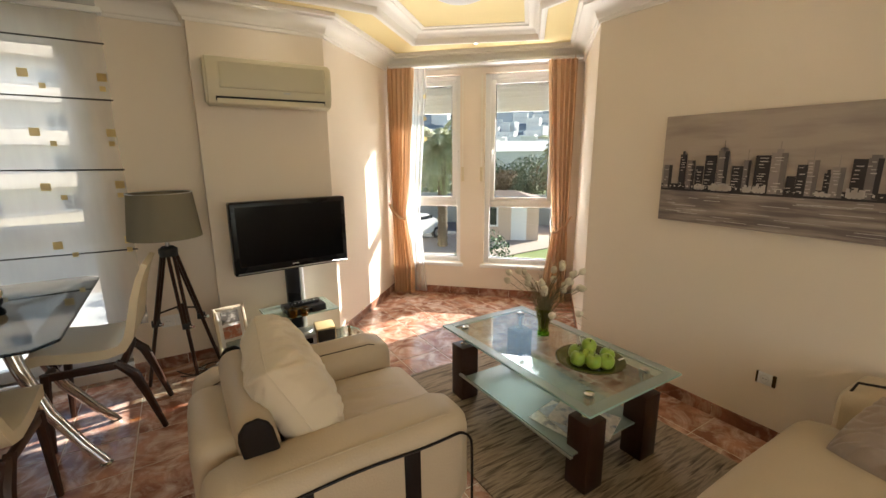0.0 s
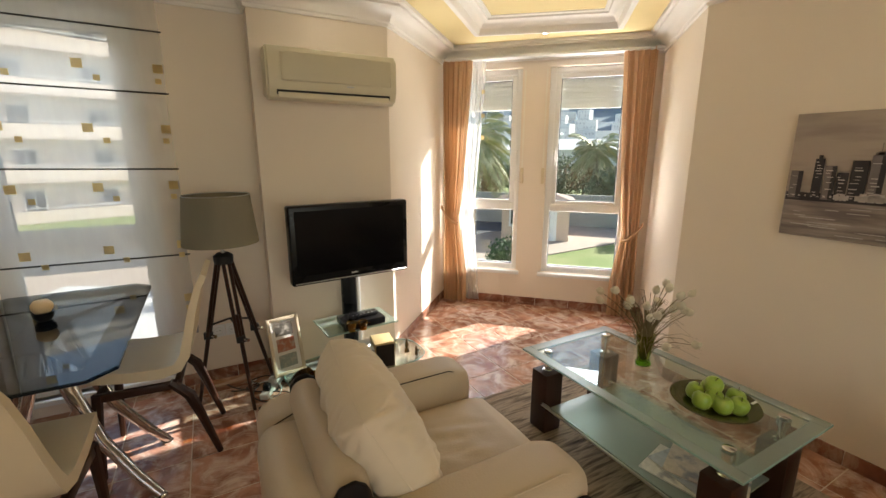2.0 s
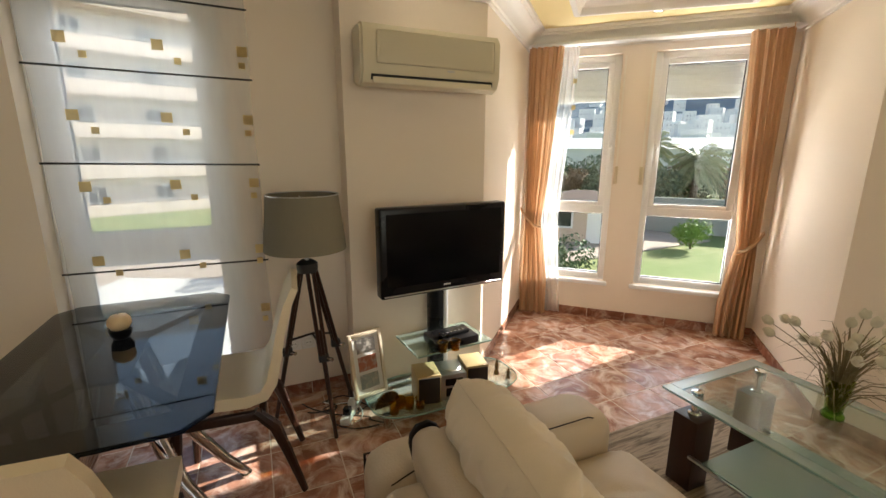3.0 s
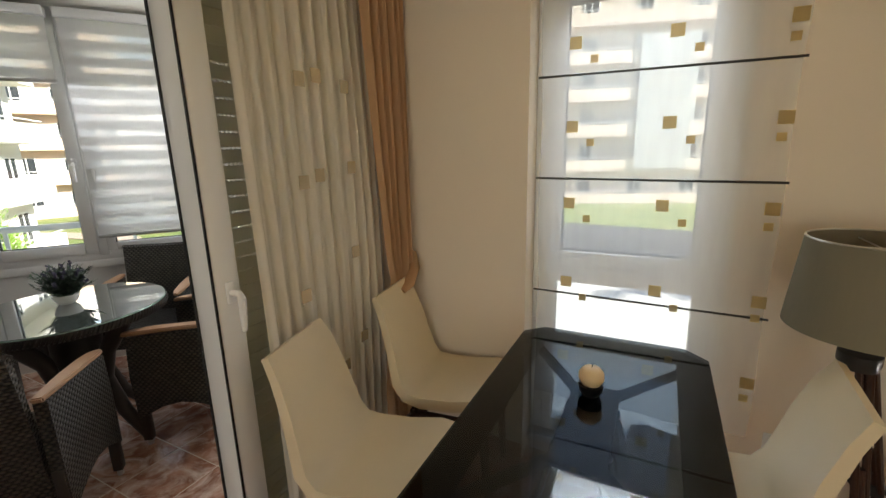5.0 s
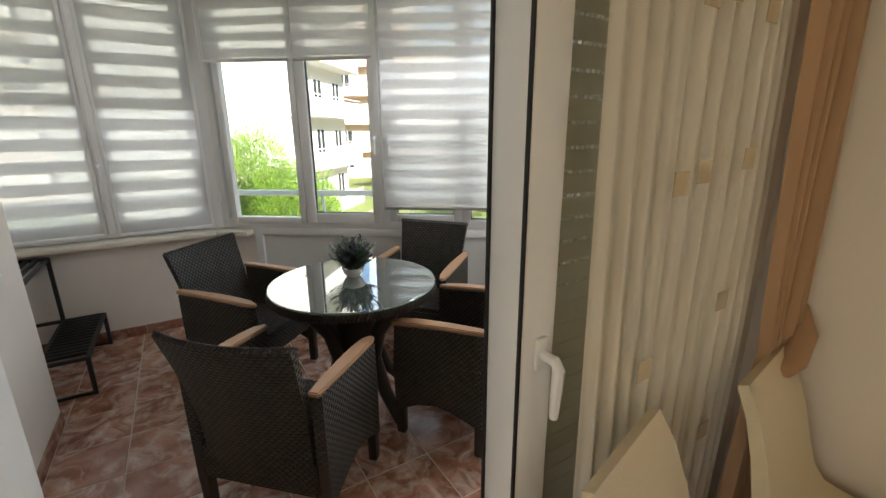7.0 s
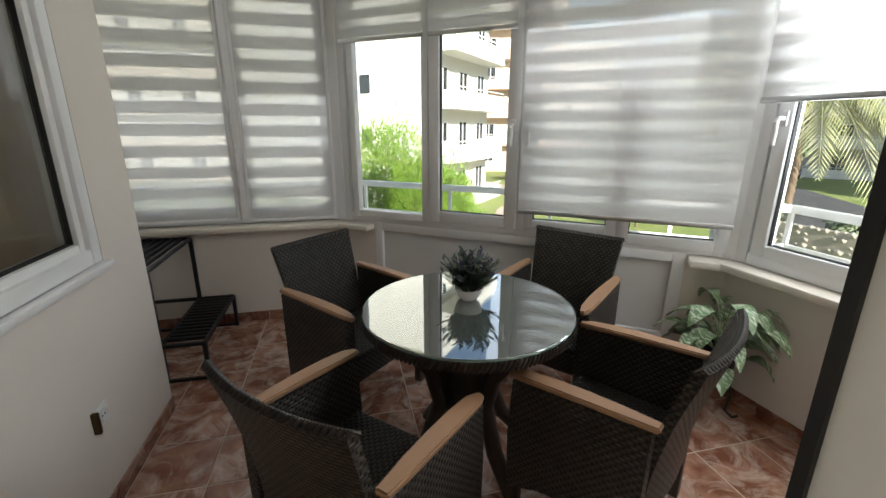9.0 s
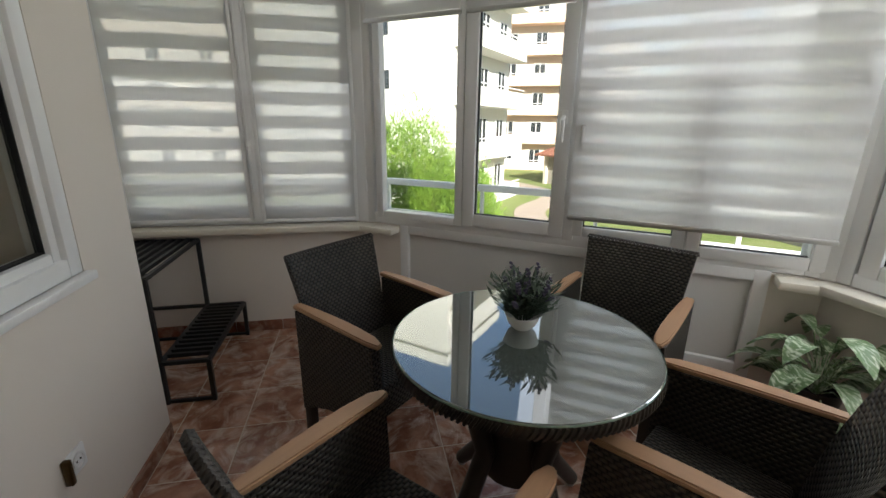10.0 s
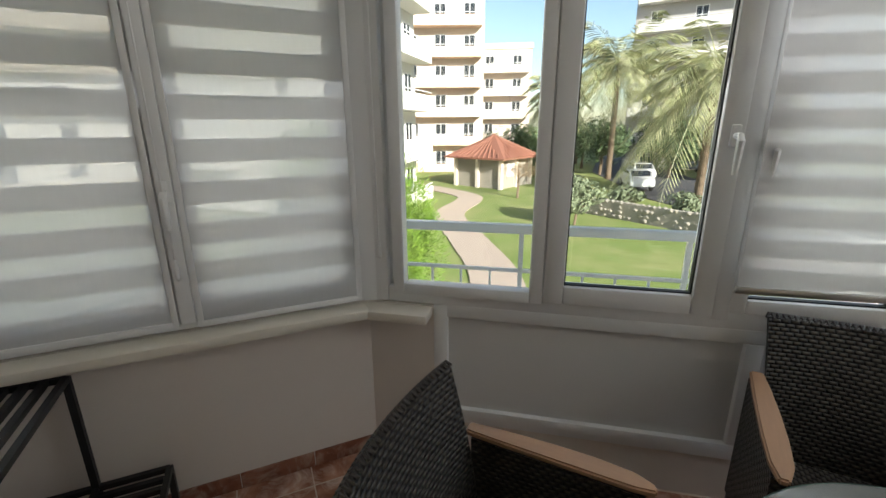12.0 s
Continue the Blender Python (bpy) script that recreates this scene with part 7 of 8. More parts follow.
# house with a blank white side and balconies, behind the conifer
A = apartment_house("apartment_house", facing(-25.5, 7.1, -0.75, 0.66), 8.0, 15, 6, WHITE_R, WHITE_R, "white block of flats with a blank side wall", win=3)
for z in (3.6, 6.6, 9.4):
    part("window", boxed(-0.06, 0.02, 4.0, 4.7, z, z + 1.0), DARK_GLASS, A, smooth=False)
for i in range(14):
    part("vertical_slat", boxed(-0.12, -0.02, 8.0 + i * 0.22, 8.1 + i * 0.22, 2.6, 17), RAIL_P, A, smooth=False)
part("side_balcony", boxed(-1.2, 0.0, 7.6, 11.4, 2.5, 3.3), WHITE_R, A, smooth=False)
apartment_house("apartment_house", facing(-50.3, 14.4, 0.42, 0.91), 12.0, 12, 6, CREAM_R, ORANGE_R, "block of flats with orange balcony bands", win=4, blank_side=False)
apartment_house("apartment_house", facing(-60.0, 28.2, 0.53, 0.85), 11, 10, 5, CREAM_R, CREAM_R, "cream block of flats with roof tanks", win=3, blank_side=False)
apartment_house("apartment_house", facing(-42.5, 43.0, 0.82, 0.57), 17, 12, 9, GREY_R, WHITE_R, "tall grey block of flats beside the street", win=4, blank_side=False)
apartment_house("apartment_house", facing(-46, -34, 0.0, 1.0), 30, 12, 6, WHITE_R, CREAM_R, "long white block of flats seen through the blinds", win=7)
B = apartment_house("apartment_house", facing(-13, 40, 0.95, 0.31), 30, 10, 6, CREAM_R, ROSE_R, "white block of flats across the street", win=7)
for i in range(26):
    part("vertical_slat", boxed(10.2 + i * 0.17, 10.28 + i * 0.17, -1.45, -1.35, 3.0, 13.5), RAIL_P, B, smooth=False)

# garden pavilion
pv = thing("pavilion", "garden pavilion with a red tiled hip roof", "pavilion", Matrix.Translation((-34.6, 20.4, GZ)) @ Matrix.Rotation(radians(25), 4, "Z"))
part("wall", boxed(-2.1, 2.1, -2.1, 2.1, 0, 2.4), STONE, pv, smooth=False)
for x in (-2.2, 0, 2.2):
    part("post", boxed(x - 0.13, x + 0.13, -2.35, -2.1, 0, 2.45), CREAM_R, pv, smooth=False)
    part("post", boxed(2.1, 2.35, x - 0.13, x + 0.13, 0, 2.45), CREAM_R, pv, smooth=False)
part("window", boxed(2.09, 2.14, -1.2, 0.2, 0.9, 2.0), RAIL_P, pv, smooth=False)
bm = bmesh.new()
v = [bm.verts.new(p) for p in ((-2.9, -2.9, 2.4), (2.9, -2.9, 2.4), (2.9, 2.9, 2.4), (-2.9, 2.9, 2.4), (0, 0, 4.1), (-2.9, -2.9, 2.28), (2.9, -2.9, 2.28), (2.9, 2.9, 2.28), (-2.9, 2.9, 2.28))]
for q in ((0, 1, 4), (1, 2, 4), (2, 3, 4), (3, 0, 4), (8, 7, 6, 5), (0, 5, 6, 1), (1, 6, 7, 2), (2, 7, 8, 3), (3, 8, 5, 0)):
    bm.faces.new([v[i] for i in q])
roof = part("roof", bm, ROOF, pv, smooth=False)
for sgn in range(4):
    bm = bmesh.new()
    for i in range(13):
        t = i / 12 * 2 - 1
        y0 = -2.92
        tube(bm, [(t * 2.9, y0, 2.40), (t * 2.9 * abs(t) * 0.999, -2.92 * abs(t), 2.43 + (1 - abs(t)) * 1.7)], 0.07, 5)
    bmesh.ops.rotate(bm, verts=bm.verts, cent=(0, 0, 0), matrix=Matrix.Rotation(radians(90 * sgn), 3, "Z"))
    part("tile_ridges", bm, ROOF, roof)

# stone garden wall with planting
rnd = random.Random(31)
bm = bmesh.new()
for i in range(46):
    for j in range(4):
        x = -23 + i * 0.28 + rnd.uniform(-0.05, 0.05)
        y = 18.6 + (i / 46) * 2.6
        s = rnd.uniform(0.11, 0.17)
        q = bmesh.ops.create_icosphere(bm, subdivisions=1, radius=s, matrix=Matrix.Translation((x, y + rnd.uniform(-0.08, 0.08), GZ + 0.14 + j * 0.24)) @ Matrix.Diagonal((1.2, 1, 0.85, 1)))
box(bm, -23.1, -10.2, 19.9, 20.2, GZ, GZ + 0.9, 0, 2, Matrix.Translation((-16.6, 20, 0)) @ Matrix.Rotation(radians(11.4), 4, "Z") @ Matrix.Translation((16.6, -20.1, 0)))
tagged(link("garden_wall", bm, STONE), "rough stone garden wall", "wall", kind="stuff")


def leaf_cloud(bm, centre, rx, rz, count, size, rnd, lumps=7, spiky=0.0, hollow=0.55):
    """Many small leaf faces gathered in uneven clumps round centre."""
    clumps = []
    for i in range(lumps):
        d = Vector((rnd.gauss(0, 1), rnd.gauss(0, 1), rnd.gauss(0, 0.8))).normalized()
        clumps.append((Vector((d.x * rx * 0.55, d.y * rx * 0.55, d.z * rz * 0.55)), rnd.uniform(0.45, 0.7)))
    for i in range(count):
        c, s = rnd.choice(clumps)
        d = Vector((rnd.gauss(0, 1), rnd.gauss(0, 1), rnd.gauss(0, 1))).normalized()
        r = rnd.uniform(hollow, 1.0) ** 0.5 * s
        p = Vector(centre) + c + Vector((d.x * rx * r, d.y * rx * r, d.z * rz * r))
        n = (d + Vector((rnd.uniform(-1, 1), rnd.uniform(-1, 1), rnd.uniform(-0.4, 1))) * 0.8).normalized()
        a = n.orthogonal().normalized()
        b = n.cross(a)
        k = size * rnd.uniform(0.6, 1.4)
        if spiky:
            a = (d + Vector((0, 0, spiky))).normalized()
            b = a.cross(n)
            b = b.normalized() if b.length > 1e-3 else a.orthogonal().normalized()
            pts = (p, p + a * k + b * k * 0.22, p + a * k * 2.2, p + a * k - b * k * 0.22)
        else:
            pts = (p - a * k, p + b * k * 0.5, p + a * k, p - b * k * 0.5)
        bm.faces.new([bm.verts.new(q) for q in pts])


def tree(name, label, x, y, height, spread, leaf, count, size, seed, trunk=0.12, spiky=0.0, crown_from=0.35, cat="tree", lumps=9):
    t = thing(name, label, cat, Matrix.Translation((x, y, GZ)))
    r = random.Random(seed)
    bm = tube(bmesh.new(), [(0, 0, 0), (0.05, 0.03, height * 0.3), (-0.04, 0.06, height * 0.6), (0.02, 0, height * 0.85)], [trunk, trunk * 0.8, trunk * 0.5, trunk * 0.15], 8)
    for i in range(7):
        a = r.uniform(0, 6.28)
        z = height * r.uniform(0.25, 0.6)
        e = Vector((math.cos(a) * spread * 0.6, math.sin(a) * spread * 0.6, z + height * 0.2))
        tube(bm, [(0, 0, z), e * 0.5 + Vector((0, 0, z * 0.5 + 0.05)), e], [trunk * 0.4, trunk * 0.25, trunk * 0.08], 5)
    part("trunk", bm, BARK, t)
    bm = bmesh.new()
    zc = height * (1 + crown_from) / 2
    leaf_cloud(bm, (0, 0, zc), spread, height - zc, count, size, r, lumps, spiky)
    part("crown", bm, leaf, t, smooth=False)
    return t


LIME = material("bright_conifer", (0.11, 0.21, 0.02), 0.7, vary=0.3, scale=3, second=(0.20, 0.30, 0.035), mix_lo=0.4, mix_hi=0.65)
OLIVE = material("olive_leaf", (0.15, 0.18, 0.10), 0.7, vary=0.25, scale=3)
DEEP = material("deep_green_leaf", (0.045, 0.085, 0.03), 0.7, vary=0.3, scale=2, second=(0.09, 0.13, 0.05), mix_lo=0.4, mix_hi=0.7)
DRYL = material("dry_twig", (0.26, 0.17, 0.09), 0.8, vary=0.2, scale=3)
PALM_L = material("palm_leaf", (0.30, 0.32, 0.15), 0.5, vary=0.25, scale=2, second=(0.48, 0.45, 0.28), mix_lo=0.45, mix_hi=0.7)
tree("conifer", "bright green feathery conifer close to the balcony", -13.2, 3.55, 4.9, 1.45, LIME, 52000, 0.042, 1, 0.12, 0.5, 0.05, lumps=40)
tree("conifer", "bright green feathery conifer close to the balcony", -12.6, 4.45, 4.0, 1.2, LIME, 40000, 0.042, 2, 0.10, 0.5, 0.05, lumps=32)
tree("conifer", "bright green feathery conifer by the garden path", -22.5, 7.6, 2.6, 1.1, LIME, 3500, 0.08, 3, 0.10, 0.0, 0.05)
tree("olive_shrub", "grey-green olive shrub on the lawn", -19.6, 16.2, 2.4, 1.3, OLIVE, 3500, 0.09, 4, 0.07, 0.0, 0.2)
tree("bare_tree", "small bare weeping tree on the lawn", -27.8, 18.3, 2.9, 1.4, DRYL, 2200, 0.05, 5, 0.09, -0.9, 0.45)
for i, (x, y, h) in enumerate(((-52, 30, 5), (-44, 33, 4), (-38, 27, 3), (-17.5, 21.5, 1.6), (-14, 22, 1.5), (-20.5, 20.6, 1.6))):
    tree("shrub", "low green shrub beyond the lawn", x, y, h, h * 0.6, OLIVE if i > 2 else DEEP, 1400, 0.10, 40 + i, 0.06, 0.0, 0.1, "shrub")

for i, (x, y, h) in enumerate(((-36, 33.5, 5.6), (-42, 36.5, 6.2), (-31, 37, 5.0), (-34.5, 41, 6.4), (-47, 40, 6.0), (-50, 34, 5.4))):
    tree("broad_tree", "dense dark green tree along the street", x, y, h, h * 0.5, DEEP, 2600, 0.16, 80 + i, 0.16, 0.0, 0.12)


def palm(x, y, height, spread, seed, label="tall date palm with arching feathery fronds", fronds=30):
    p = thing("palm_tree", label, "palm tree", Matrix.Translation((x, y, GZ)), "palms")
    r = random.Random(seed)
    bm = bmesh.new()
    n = int(height / 0.16)
    lathe(bm, [(0.24 + (0.05 if i % 2 else 0) - 0.06 * i / n, height * i / n) for i in range(n)] + [(0, height)], 12)
    part("trunk", bm, BARK, p)
    for i in range(fronds):
        a = 2.4 * i + r.uniform(-0.2, 0.2)
        lift = 1.15 - 1.75 * i / fronds + r.uniform(-0.1, 0.1)
        L = spread * r.uniform(0.85, 1.1)
        out = Vector((math.cos(a), math.sin(a), 0))
        pts = []
        for k in range(9):
            t = k / 8
            pts.append(Vector((0, 0, height)) + out * L * t * (0.95 - 0.15 * t * max(lift, 0)) + Vector((0, 0, L * (lift * t - 0.75 * t * t))))
        bm = tube(bmesh.new(), pts, [0.035 - 0.0035 * k for k in range(9)], 4, False)
        for k in range(38):
            t = 0.10 + 0.90 * k / 37
            q = t * 8
            j = min(int(q), 7)
            c = pts[j].lerp(pts[j + 1], q - j)
            d = (pts[j + 1] - pts[j]).normalized()
            s = d.cross(Vector((0, 0, 1))).normalized()
            for sg in (-1, 1):
                tip = c + (s * sg * 0.8 + d * 0.7 + Vector((0, 0, -0.35 - 0.3 * r.random()))) * L * 0.27 * math.sin(math.pi * min(0.97, t * 0.85 + 0.12))
                w = d * 0.05
                bm.faces.new([bm.verts.new(v) for v in (c - w, (c + tip) / 2 - w + Vector((0, 0, 0.03)), tip, (c + tip) / 2 + w + Vector((0, 0, 0.03)))])
        part("frond", bm, PALM_L, p, smooth=False)
    return p


palm(-33.0, 31.6, 10.0, 5.8, 1, fronds=50)
palm(-21.6, 28.0, 7.8, 5.8, 2, fronds=50)
palm(-41, 31.5, 8.0, 4.0, 3)
palm(11.5, 19.0, 5.4, 2.6, 4, "date palm in front of the bay window")
palm(28, 26, 5.0, 2.8, 5, "date palm among the far trees")
palm(30, 23, 4.2, 2.6, 6, "date palm among the far trees")

# parked cars
CARW = material("white_car_paint", (0.75, 0.75, 0.76), 0.25, vary=0.02, coat=0.5)
CARG = material("grey_car_paint", (0.12, 0.13, 0.15), 0.25, vary=0.03, coat=0.5)
TYRE = material("tyre_rubber", (0.02, 0.02, 0.02), 0.8)


def car(m, paint, label):
    c = thing("car", label, "car", m, "parked cars")
    bm = bmesh.new()
    prof = [(-2.05, 0.35), (-2.08, 0.75), (-1.95, 0.92), (-1.25, 0.98), (-0.65, 1.42), (0.75, 1.45), (1.35, 1.02), (1.98, 0.90), (2.08, 0.70), (2.05, 0.35)]
    a = [bm.verts.new((x, -0.85 + (0.12 if z > 1.1 else 0), z)) for x, z in prof]
    b = [bm.verts.new((x, 0.85 - (0.12 if z > 1.1 else 0), z)) for x, z in prof]
    bm.faces.new(a)
    bm.faces.new(b[::-1])
    for i in range(len(prof)):
        bm.faces.new((a[i], b[i], b[(i + 1) % len(prof)], a[(i + 1) % len(prof)]))
    bmesh.ops.bevel(bm, geom=bm.edges[:], offset=0.06, segments=2, affect="EDGES")
    part("body", bm, paint, c)
    for sg in (-1, 1):
        part("side_window", boxed(-0.95, 1.0, sg * 0.79 - 0.01, sg * 0.79 + 0.01, 1.02, 1.36), DARK_GLASS, c, smooth=False)
    part("windscreen", boxed(-0.01, 0.01, -0.66, 0.66, -0.30, 0.30, m=Matrix.Translation((1.10, 0, 1.24)) @ Matrix.Rotation(radians(-54), 4, "Y")), DARK_GLASS, c, smooth=False)
    for x in (-1.3, 1.3):
        for sg in (-1, 1):
            w = part("wheel", tube(bmesh.new(), [(x, sg * 0.70, 0.32), (x, sg * 0.88, 0.32)], 0.32, 18), TYRE, c)
            part("rim", tube(bmesh.new(), [(x, sg * 0.875, 0.32), (x, sg * 0.89, 0.32)], 0.19, 14), STEEL, w)
    return c


for x, y, a, p, l in ((-31.5, 34.0, -38, CARW, "white car parked along the street"), (-27.5, 29.0, -35, CARW, "white car parked behind the stone wall"), (-37, 41, -42, CARG, "dark grey car parked along the street"), (-41, 46, -44, CARW, "white car parked far along the street"), (-35, 44.5, -42, CARG, "dark grey car parked along the street"), (10.9, 21.5, 20, CARW, "white car parked in the paved yard")):
    car(Matrix.Translation((x, y, GZ + 0.06)) @ Matrix.Rotation(radians(a), 4, "Z"), p, l)

# beyond the bay: yard wall, trees, roofs and a hillside
gh = thing("garden_house", "low pink garden house with a brown roof", "house", facing(13.9, 19.6, 0.76, -0.65))
part("wall", boxed(0, 3.6, 0, 3, 0, 2.15), PINK_R, gh, smooth=False)
for x in (0.9,):
    gw = part("window", ring_frame(bmesh.new(), x - 0.5, x + 0.5, 0.8, 2.1, 0.1, -0.06, 0.03, 0), RAIL_P, gh, smooth=False)
    part("pane", boxed(x - 0.41, x + 0.41, -0.02, 0.0, 0.89, 2.01), DARK_GLASS, gw, smooth=False)
part("door", boxed(2.1, 2.95, -0.05, 0.02, 0.0, 2.05), RAIL_P, gh, smooth=False)
bm = bmesh.new()
v = [bm.verts.new(p) for p in ((-0.4, -0.4, 2.15), (4.0, -0.4, 2.15), (4.0, 3.4, 2.15), (-0.4, 3.4, 2.15), (1.3, 1.0, 2.75), (2.3, 1.0, 2.75))]
for q in ((0, 1, 5, 4), (1, 2, 5), (2, 3, 4, 5), (3, 0, 4), (3, 2, 1, 0)):
    bm.faces.new([v[k] for k in q])
part("roof", bm, material("brown_roof", (0.27, 0.19, 0.15), 0.8, vary=0.15, scale=4, bump=0.4, bump_scale=8), gh, smooth=False)
YARD = material("yard_wall_render", (0.30, 0.31, 0.29), 0.85, vary=0.15, scale=1.2, bump=0.2, bump_scale=12)
tagged(link("yard_wall", boxed(-22, 12, 0, 0.25, 0, 2.1), YARD, m=facing(20.5, 21, 0.66, -0.75)), "plain grey yard wall", "wall", kind="structure")
tree("shrub", "low green shrub beside the yard wall", 8.6, 11.7, 2.1, 1.0, DEEP, 2200, 0.07, 61, 0.06, 0.0, 0.1, "shrub")
tree("shrub", "low green shrub beside the yard wall", 19.5, 15.2, 1.6, 1.0, LIME, 2200, 0.06, 62, 0.06, 0.0, 0.1, "shrub")
rnd = random.Random(77)
for i in range(26):
    az = radians(28 + i * 1.6 + rnd.uniform(-1, 1))
    dist = rnd.uniform(34, 50)
    hgt = rnd.uniform(3.4, 5.2)
    tree("broad_tree", "dense green garden tree beyond the yard wall" if i % 4 != 1 else "dry brown garden tree beyond the yard wall", math.cos(az) * dist, 1 + math.sin(az) * dist, hgt, hgt * 0.55, (OLIVE, DRYL, DEEP, OLIVE)[i % 4], 1500, 0.14, 100 + i, 0.14, 0.0, 0.1)
# distance haze is mixed into the hill's blue-grey colours
HILL = material("hazy_wooded_hill", (0.13, 0.18, 0.22), 0.9, vary=0.3, scale=0.03, second=(0.22, 0.26, 0.27), mix_lo=0.45, mix_hi=0.65, bump_scale=0.2)
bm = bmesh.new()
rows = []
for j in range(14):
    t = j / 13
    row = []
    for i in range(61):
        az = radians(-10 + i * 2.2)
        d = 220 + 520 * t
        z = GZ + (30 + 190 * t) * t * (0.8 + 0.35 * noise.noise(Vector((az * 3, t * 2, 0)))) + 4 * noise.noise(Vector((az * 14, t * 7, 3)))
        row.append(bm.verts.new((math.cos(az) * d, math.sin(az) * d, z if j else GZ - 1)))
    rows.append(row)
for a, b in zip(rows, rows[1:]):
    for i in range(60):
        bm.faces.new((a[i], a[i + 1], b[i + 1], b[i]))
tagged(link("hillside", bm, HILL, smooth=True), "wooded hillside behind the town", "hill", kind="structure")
hh = bmesh.new()
wn2 = bmesh.new()
for i in range(150):
    az = radians(24 + rnd.uniform(0, 50))
    t = rnd.uniform(0.02, 0.62)
    d = 190 + 500 * t
    z = GZ + 110 * t * t + 22 * t + 2
    w, dp, h3 = rnd.uniform(6, 15), rnd.uniform(6, 10), rnd.uniform(4, 10)
    m = Matrix.Translation((math.cos(az) * d, math.sin(az) * d, z)) @ Matrix.Rotation(az + math.pi / 2 + rnd.uniform(-0.6, 0.6), 4, "Z")
    box(hh, -w / 2, w / 2, -dp / 2, dp / 2, -8, h3, m=m)
    for f in range(int(h3 / 3)):
        for k in range(int(w / 2.4)):
            x = -w / 2 + 1.2 + k * 2.4 + rnd.uniform(-0.2, 0.2)
            if rnd.random() < 0.75:
                box(wn2, x - 0.4, x + 0.4, dp / 2, dp / 2 + 0.1, f * 3 + 1, f * 3 + 2.2, m=m)
                box(wn2, x - 0.4, x + 0.4, -dp / 2 - 0.1, -dp / 2, f * 3 + 1, f * 3 + 2.2, m=m)
town = tagged(link("hill_houses", hh, WHITE_R), "white houses scattered over the hillside", "houses", kind="stuff")
# haze is put into the window colour: grey in place of dark glass
part("windows", wn2, GREY_R, town, smooth=False)
wr = thing("long_building", "long low white hall with a pale roof", "building", facing(52, 86, 0.8, -0.6))
part("wall", boxed(0, 50, 0, 14, 0, 5.5), WHITE_R, wr, smooth=False)
bm = bmesh.new()
v = [bm.verts.new(p) for p in ((-0.5, -0.5, 5.5), (50.5, -0.5, 5.5), (50.5, 14.5, 5.5), (-0.5, 14.5, 5.5), (-0.5, 7, 8.0), (50.5, 7, 8.0))]
for q in ((0, 1, 5, 4), (2, 3, 4, 5), (0, 4, 3), (1, 2, 5)):
    bm.faces.new([v[i] for i in q])
part("roof", bm, WHITE_R, wr, smooth=False)

# ---- floor tiles and tile skirting ----
PITCH = 0.305
GX, GY = -0.352, 2.428


def inside(pts, x, y):
    hit = False
    for i in range(len(pts)):
        (x0, y0), (x1, y1) = pts[i - 1], pts[i]
        if (y0 > y) != (y1 > y) and x < (x1 - x0) * (y - y0) / (y1 - y0) + x0:
            hit = not hit
    return hit


def clipped(pts, x0, x1, y0, y1):
    """The outline pts cut to a rectangle."""
    for ax, lim, sg in ((0, x0, 1), (0, x1, -1), (1, y0, 1), (1, y1, -1)):
        out = []
        for i in range(len(pts)):
            a, b = pts[i - 1], pts[i]
            ia, ib = sg * (a[ax] - lim) >= 0, sg * (b[ax] - lim) >= 0
            if ia != ib:
                t = (lim - a[ax]) / (b[ax] - a[ax])
                out.append((a[0] + (b[0] - a[0]) * t, a[1] + (b[1] - a[1]) * t))
            if ib:
                out.append(b)
        pts = out
        if len(pts) < 3:
            return []
    return pts


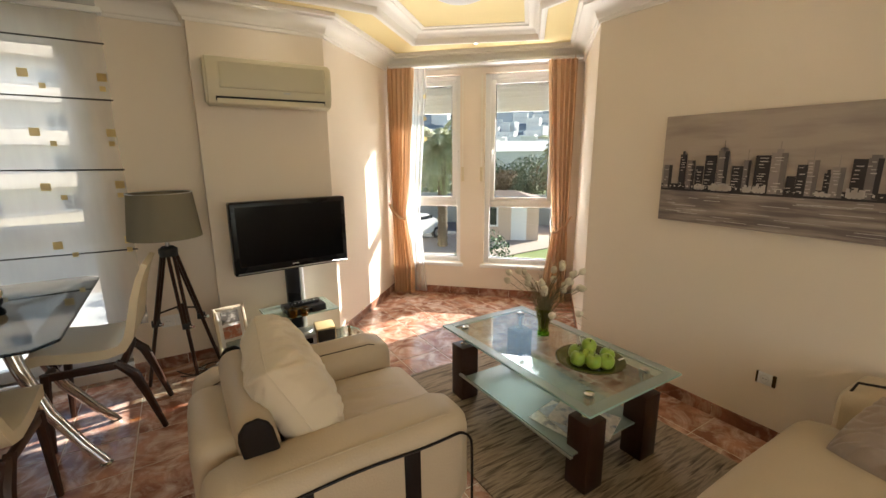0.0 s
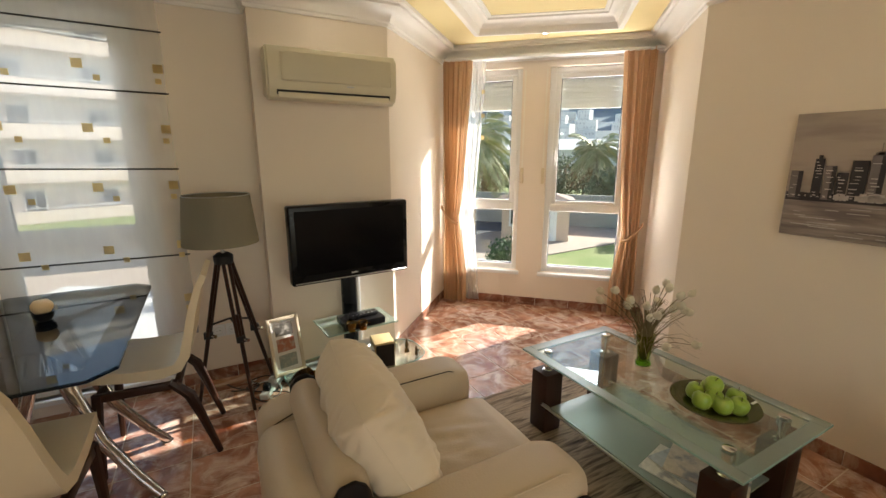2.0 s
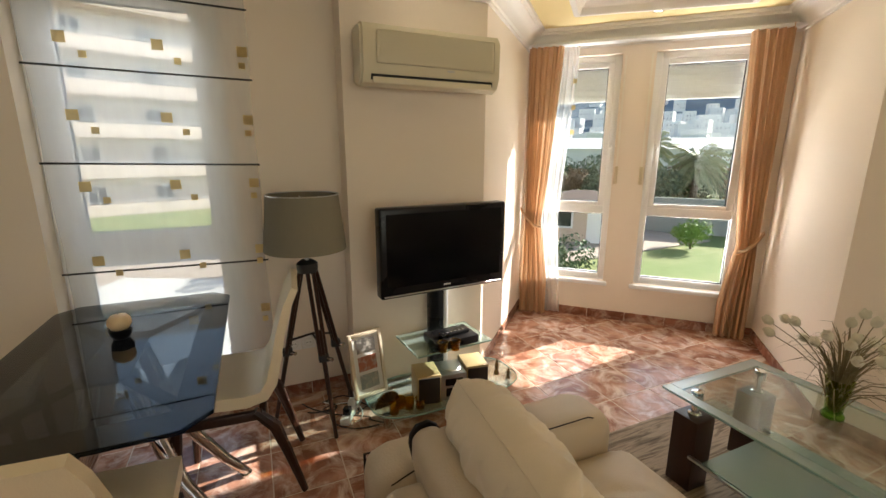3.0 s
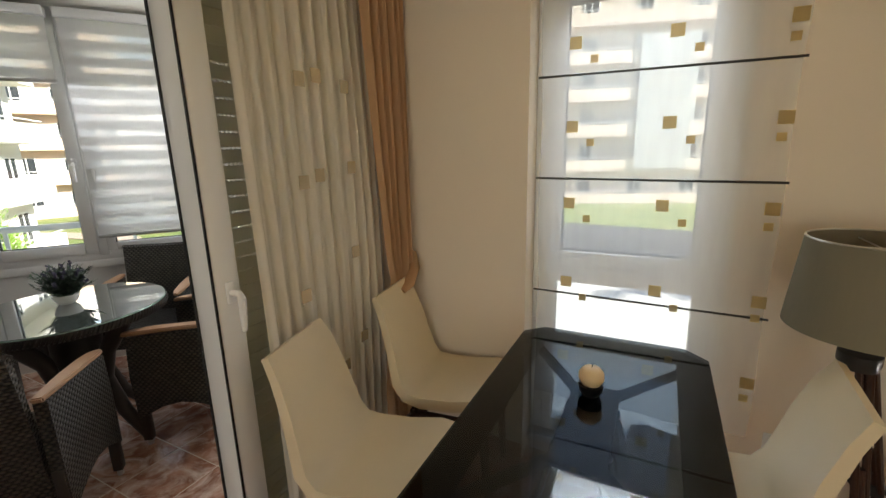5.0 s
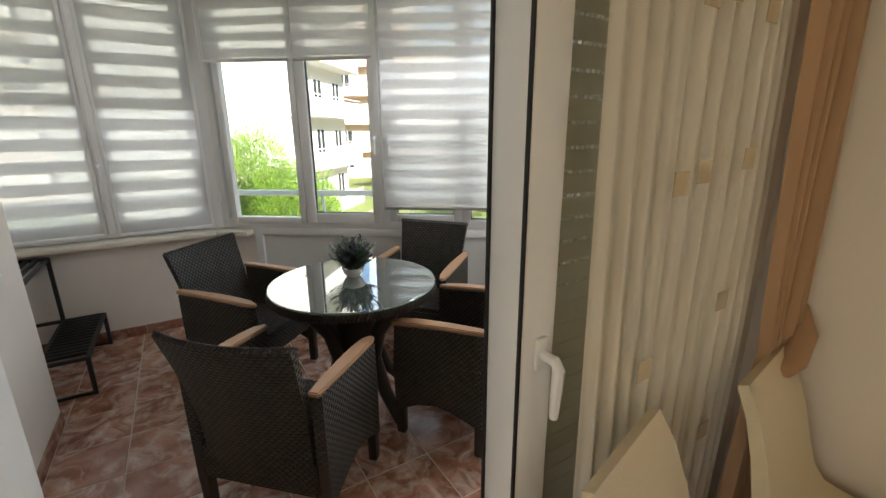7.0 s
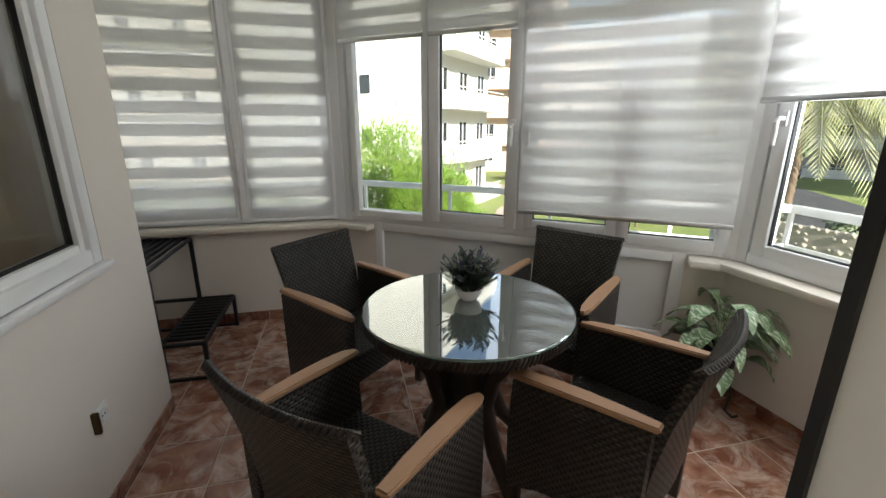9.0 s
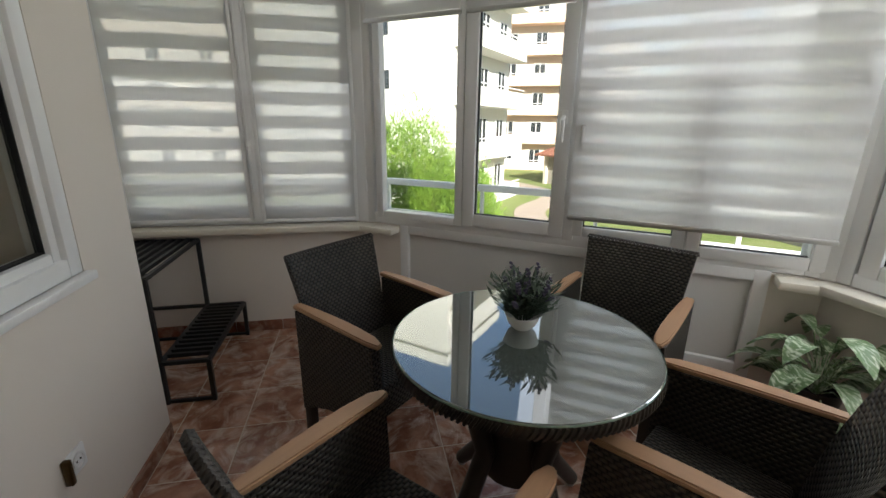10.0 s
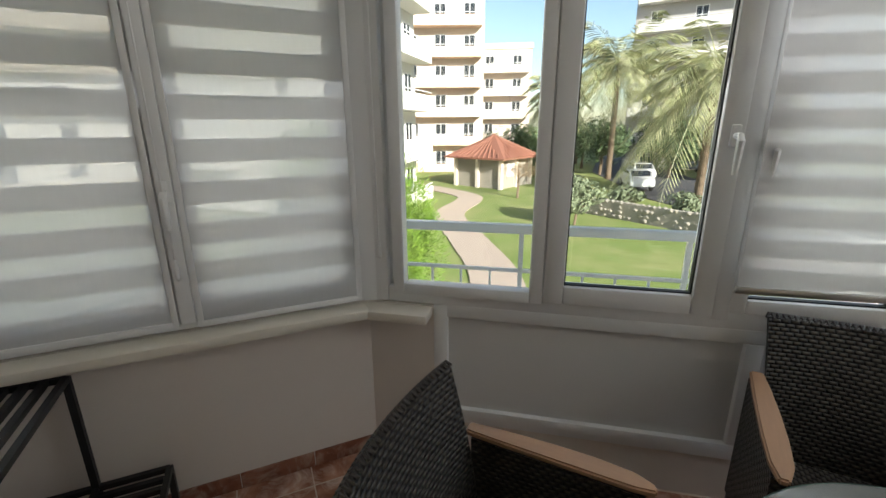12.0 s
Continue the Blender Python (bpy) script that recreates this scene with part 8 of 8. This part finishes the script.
whole = bmesh.new()
h = PITCH / 2 - 0.0028
box(whole, -h, h, -h, h, -0.008, 0.0)
bmesh.ops.bevel(whole, geom=[e for e in whole.edges if all(v.co.z > -0.001 for v in e.verts)], offset=0.0016, segments=1, affect="EDGES")
tile_mesh = bpy.data.meshes.new("tile")
bmesh.ops.recalc_face_normals(whole, faces=whole.faces)
whole.to_mesh(tile_mesh)
whole.free()
tile_mesh.materials.append(TILE)
rest = bmesh.new()
made = 0
for i in range(-17, 14):
    for j in range(-18, 9):
        cx, cy = GX + (i + 0.5) * PITCH, GY + (j + 0.5) * PITCH
        for outline in (OUTLINE_L, OUTLINE_B):
            bits = clipped(list(outline), cx - h, cx + h, cy - h, cy + h)
            if len(bits) < 3:
                continue
            area = abs(sum(bits[q - 1][0] * bits[q][1] - bits[q][0] * bits[q - 1][1] for q in range(len(bits)))) / 2
            if area < 0.0008:
                continue
            full = area > 0.985 * (2 * h) ** 2
            if full and cy > 0.75 and made < 300:
                o = new("tile", tile_mesh)
                o.parent = floor
                o.location = (cx, cy, 0)
                o.rotation_euler = (0, 0, radians(90 * ((i * 7 + j * 3) % 4)))
                made += 1
            else:
                clean = [p for q, p in enumerate(bits) if math.dist(p, bits[q - 1]) > 1e-4]
                if len(clean) > 2:
                    prism(rest, clean, -0.008, 0.0)
tagged(part("cut_tiles", rest, TILE, floor, smooth=False), "cut marbled tiles along the walls", kind="stuff")
bm = boxed(-2.0, -1.85, 1.6, 3.32, -0.010, 0.0004)
part("door_slab", bm, TILE, floor, smooth=False)


def skirting(name, p0, p1, pitch=0.305, height=0.075):
    """A row of tile skirting pieces along a wall, room on the right hand."""
    ob = thing(name, "red marbled tile skirting along the wall", "skirting", place(p0, p1), kind="structure")
    L = span(p0, p1)
    s = 0.0
    while s < L - 0.01:
        e = min(s + pitch, L)
        part("tile", boxed(s + 0.0015, e - 0.0015, -0.009, 0.0, 0.0, height, 0.002, 1), SKIRT, ob, smooth=False)
        s = e
    return ob


for i, (a, b) in enumerate((((-1.85, 3.42), (-1.165, 3.42)), ((-0.405, 3.51), (0.13, 3.51)), ((0.13, 3.352), COL), (COL, B1), (B1, B2), (B2, PIC_END), (PIC_END, (2.333, -0.3)), ((-2.1, 1.2), (-4.0, 1.2)), ((-5.045, 0.62), DIAG0), (DIAG1, (-2.0, 4.235)))):
    skirting("baseboard_%d" % (i + 1), a, b)
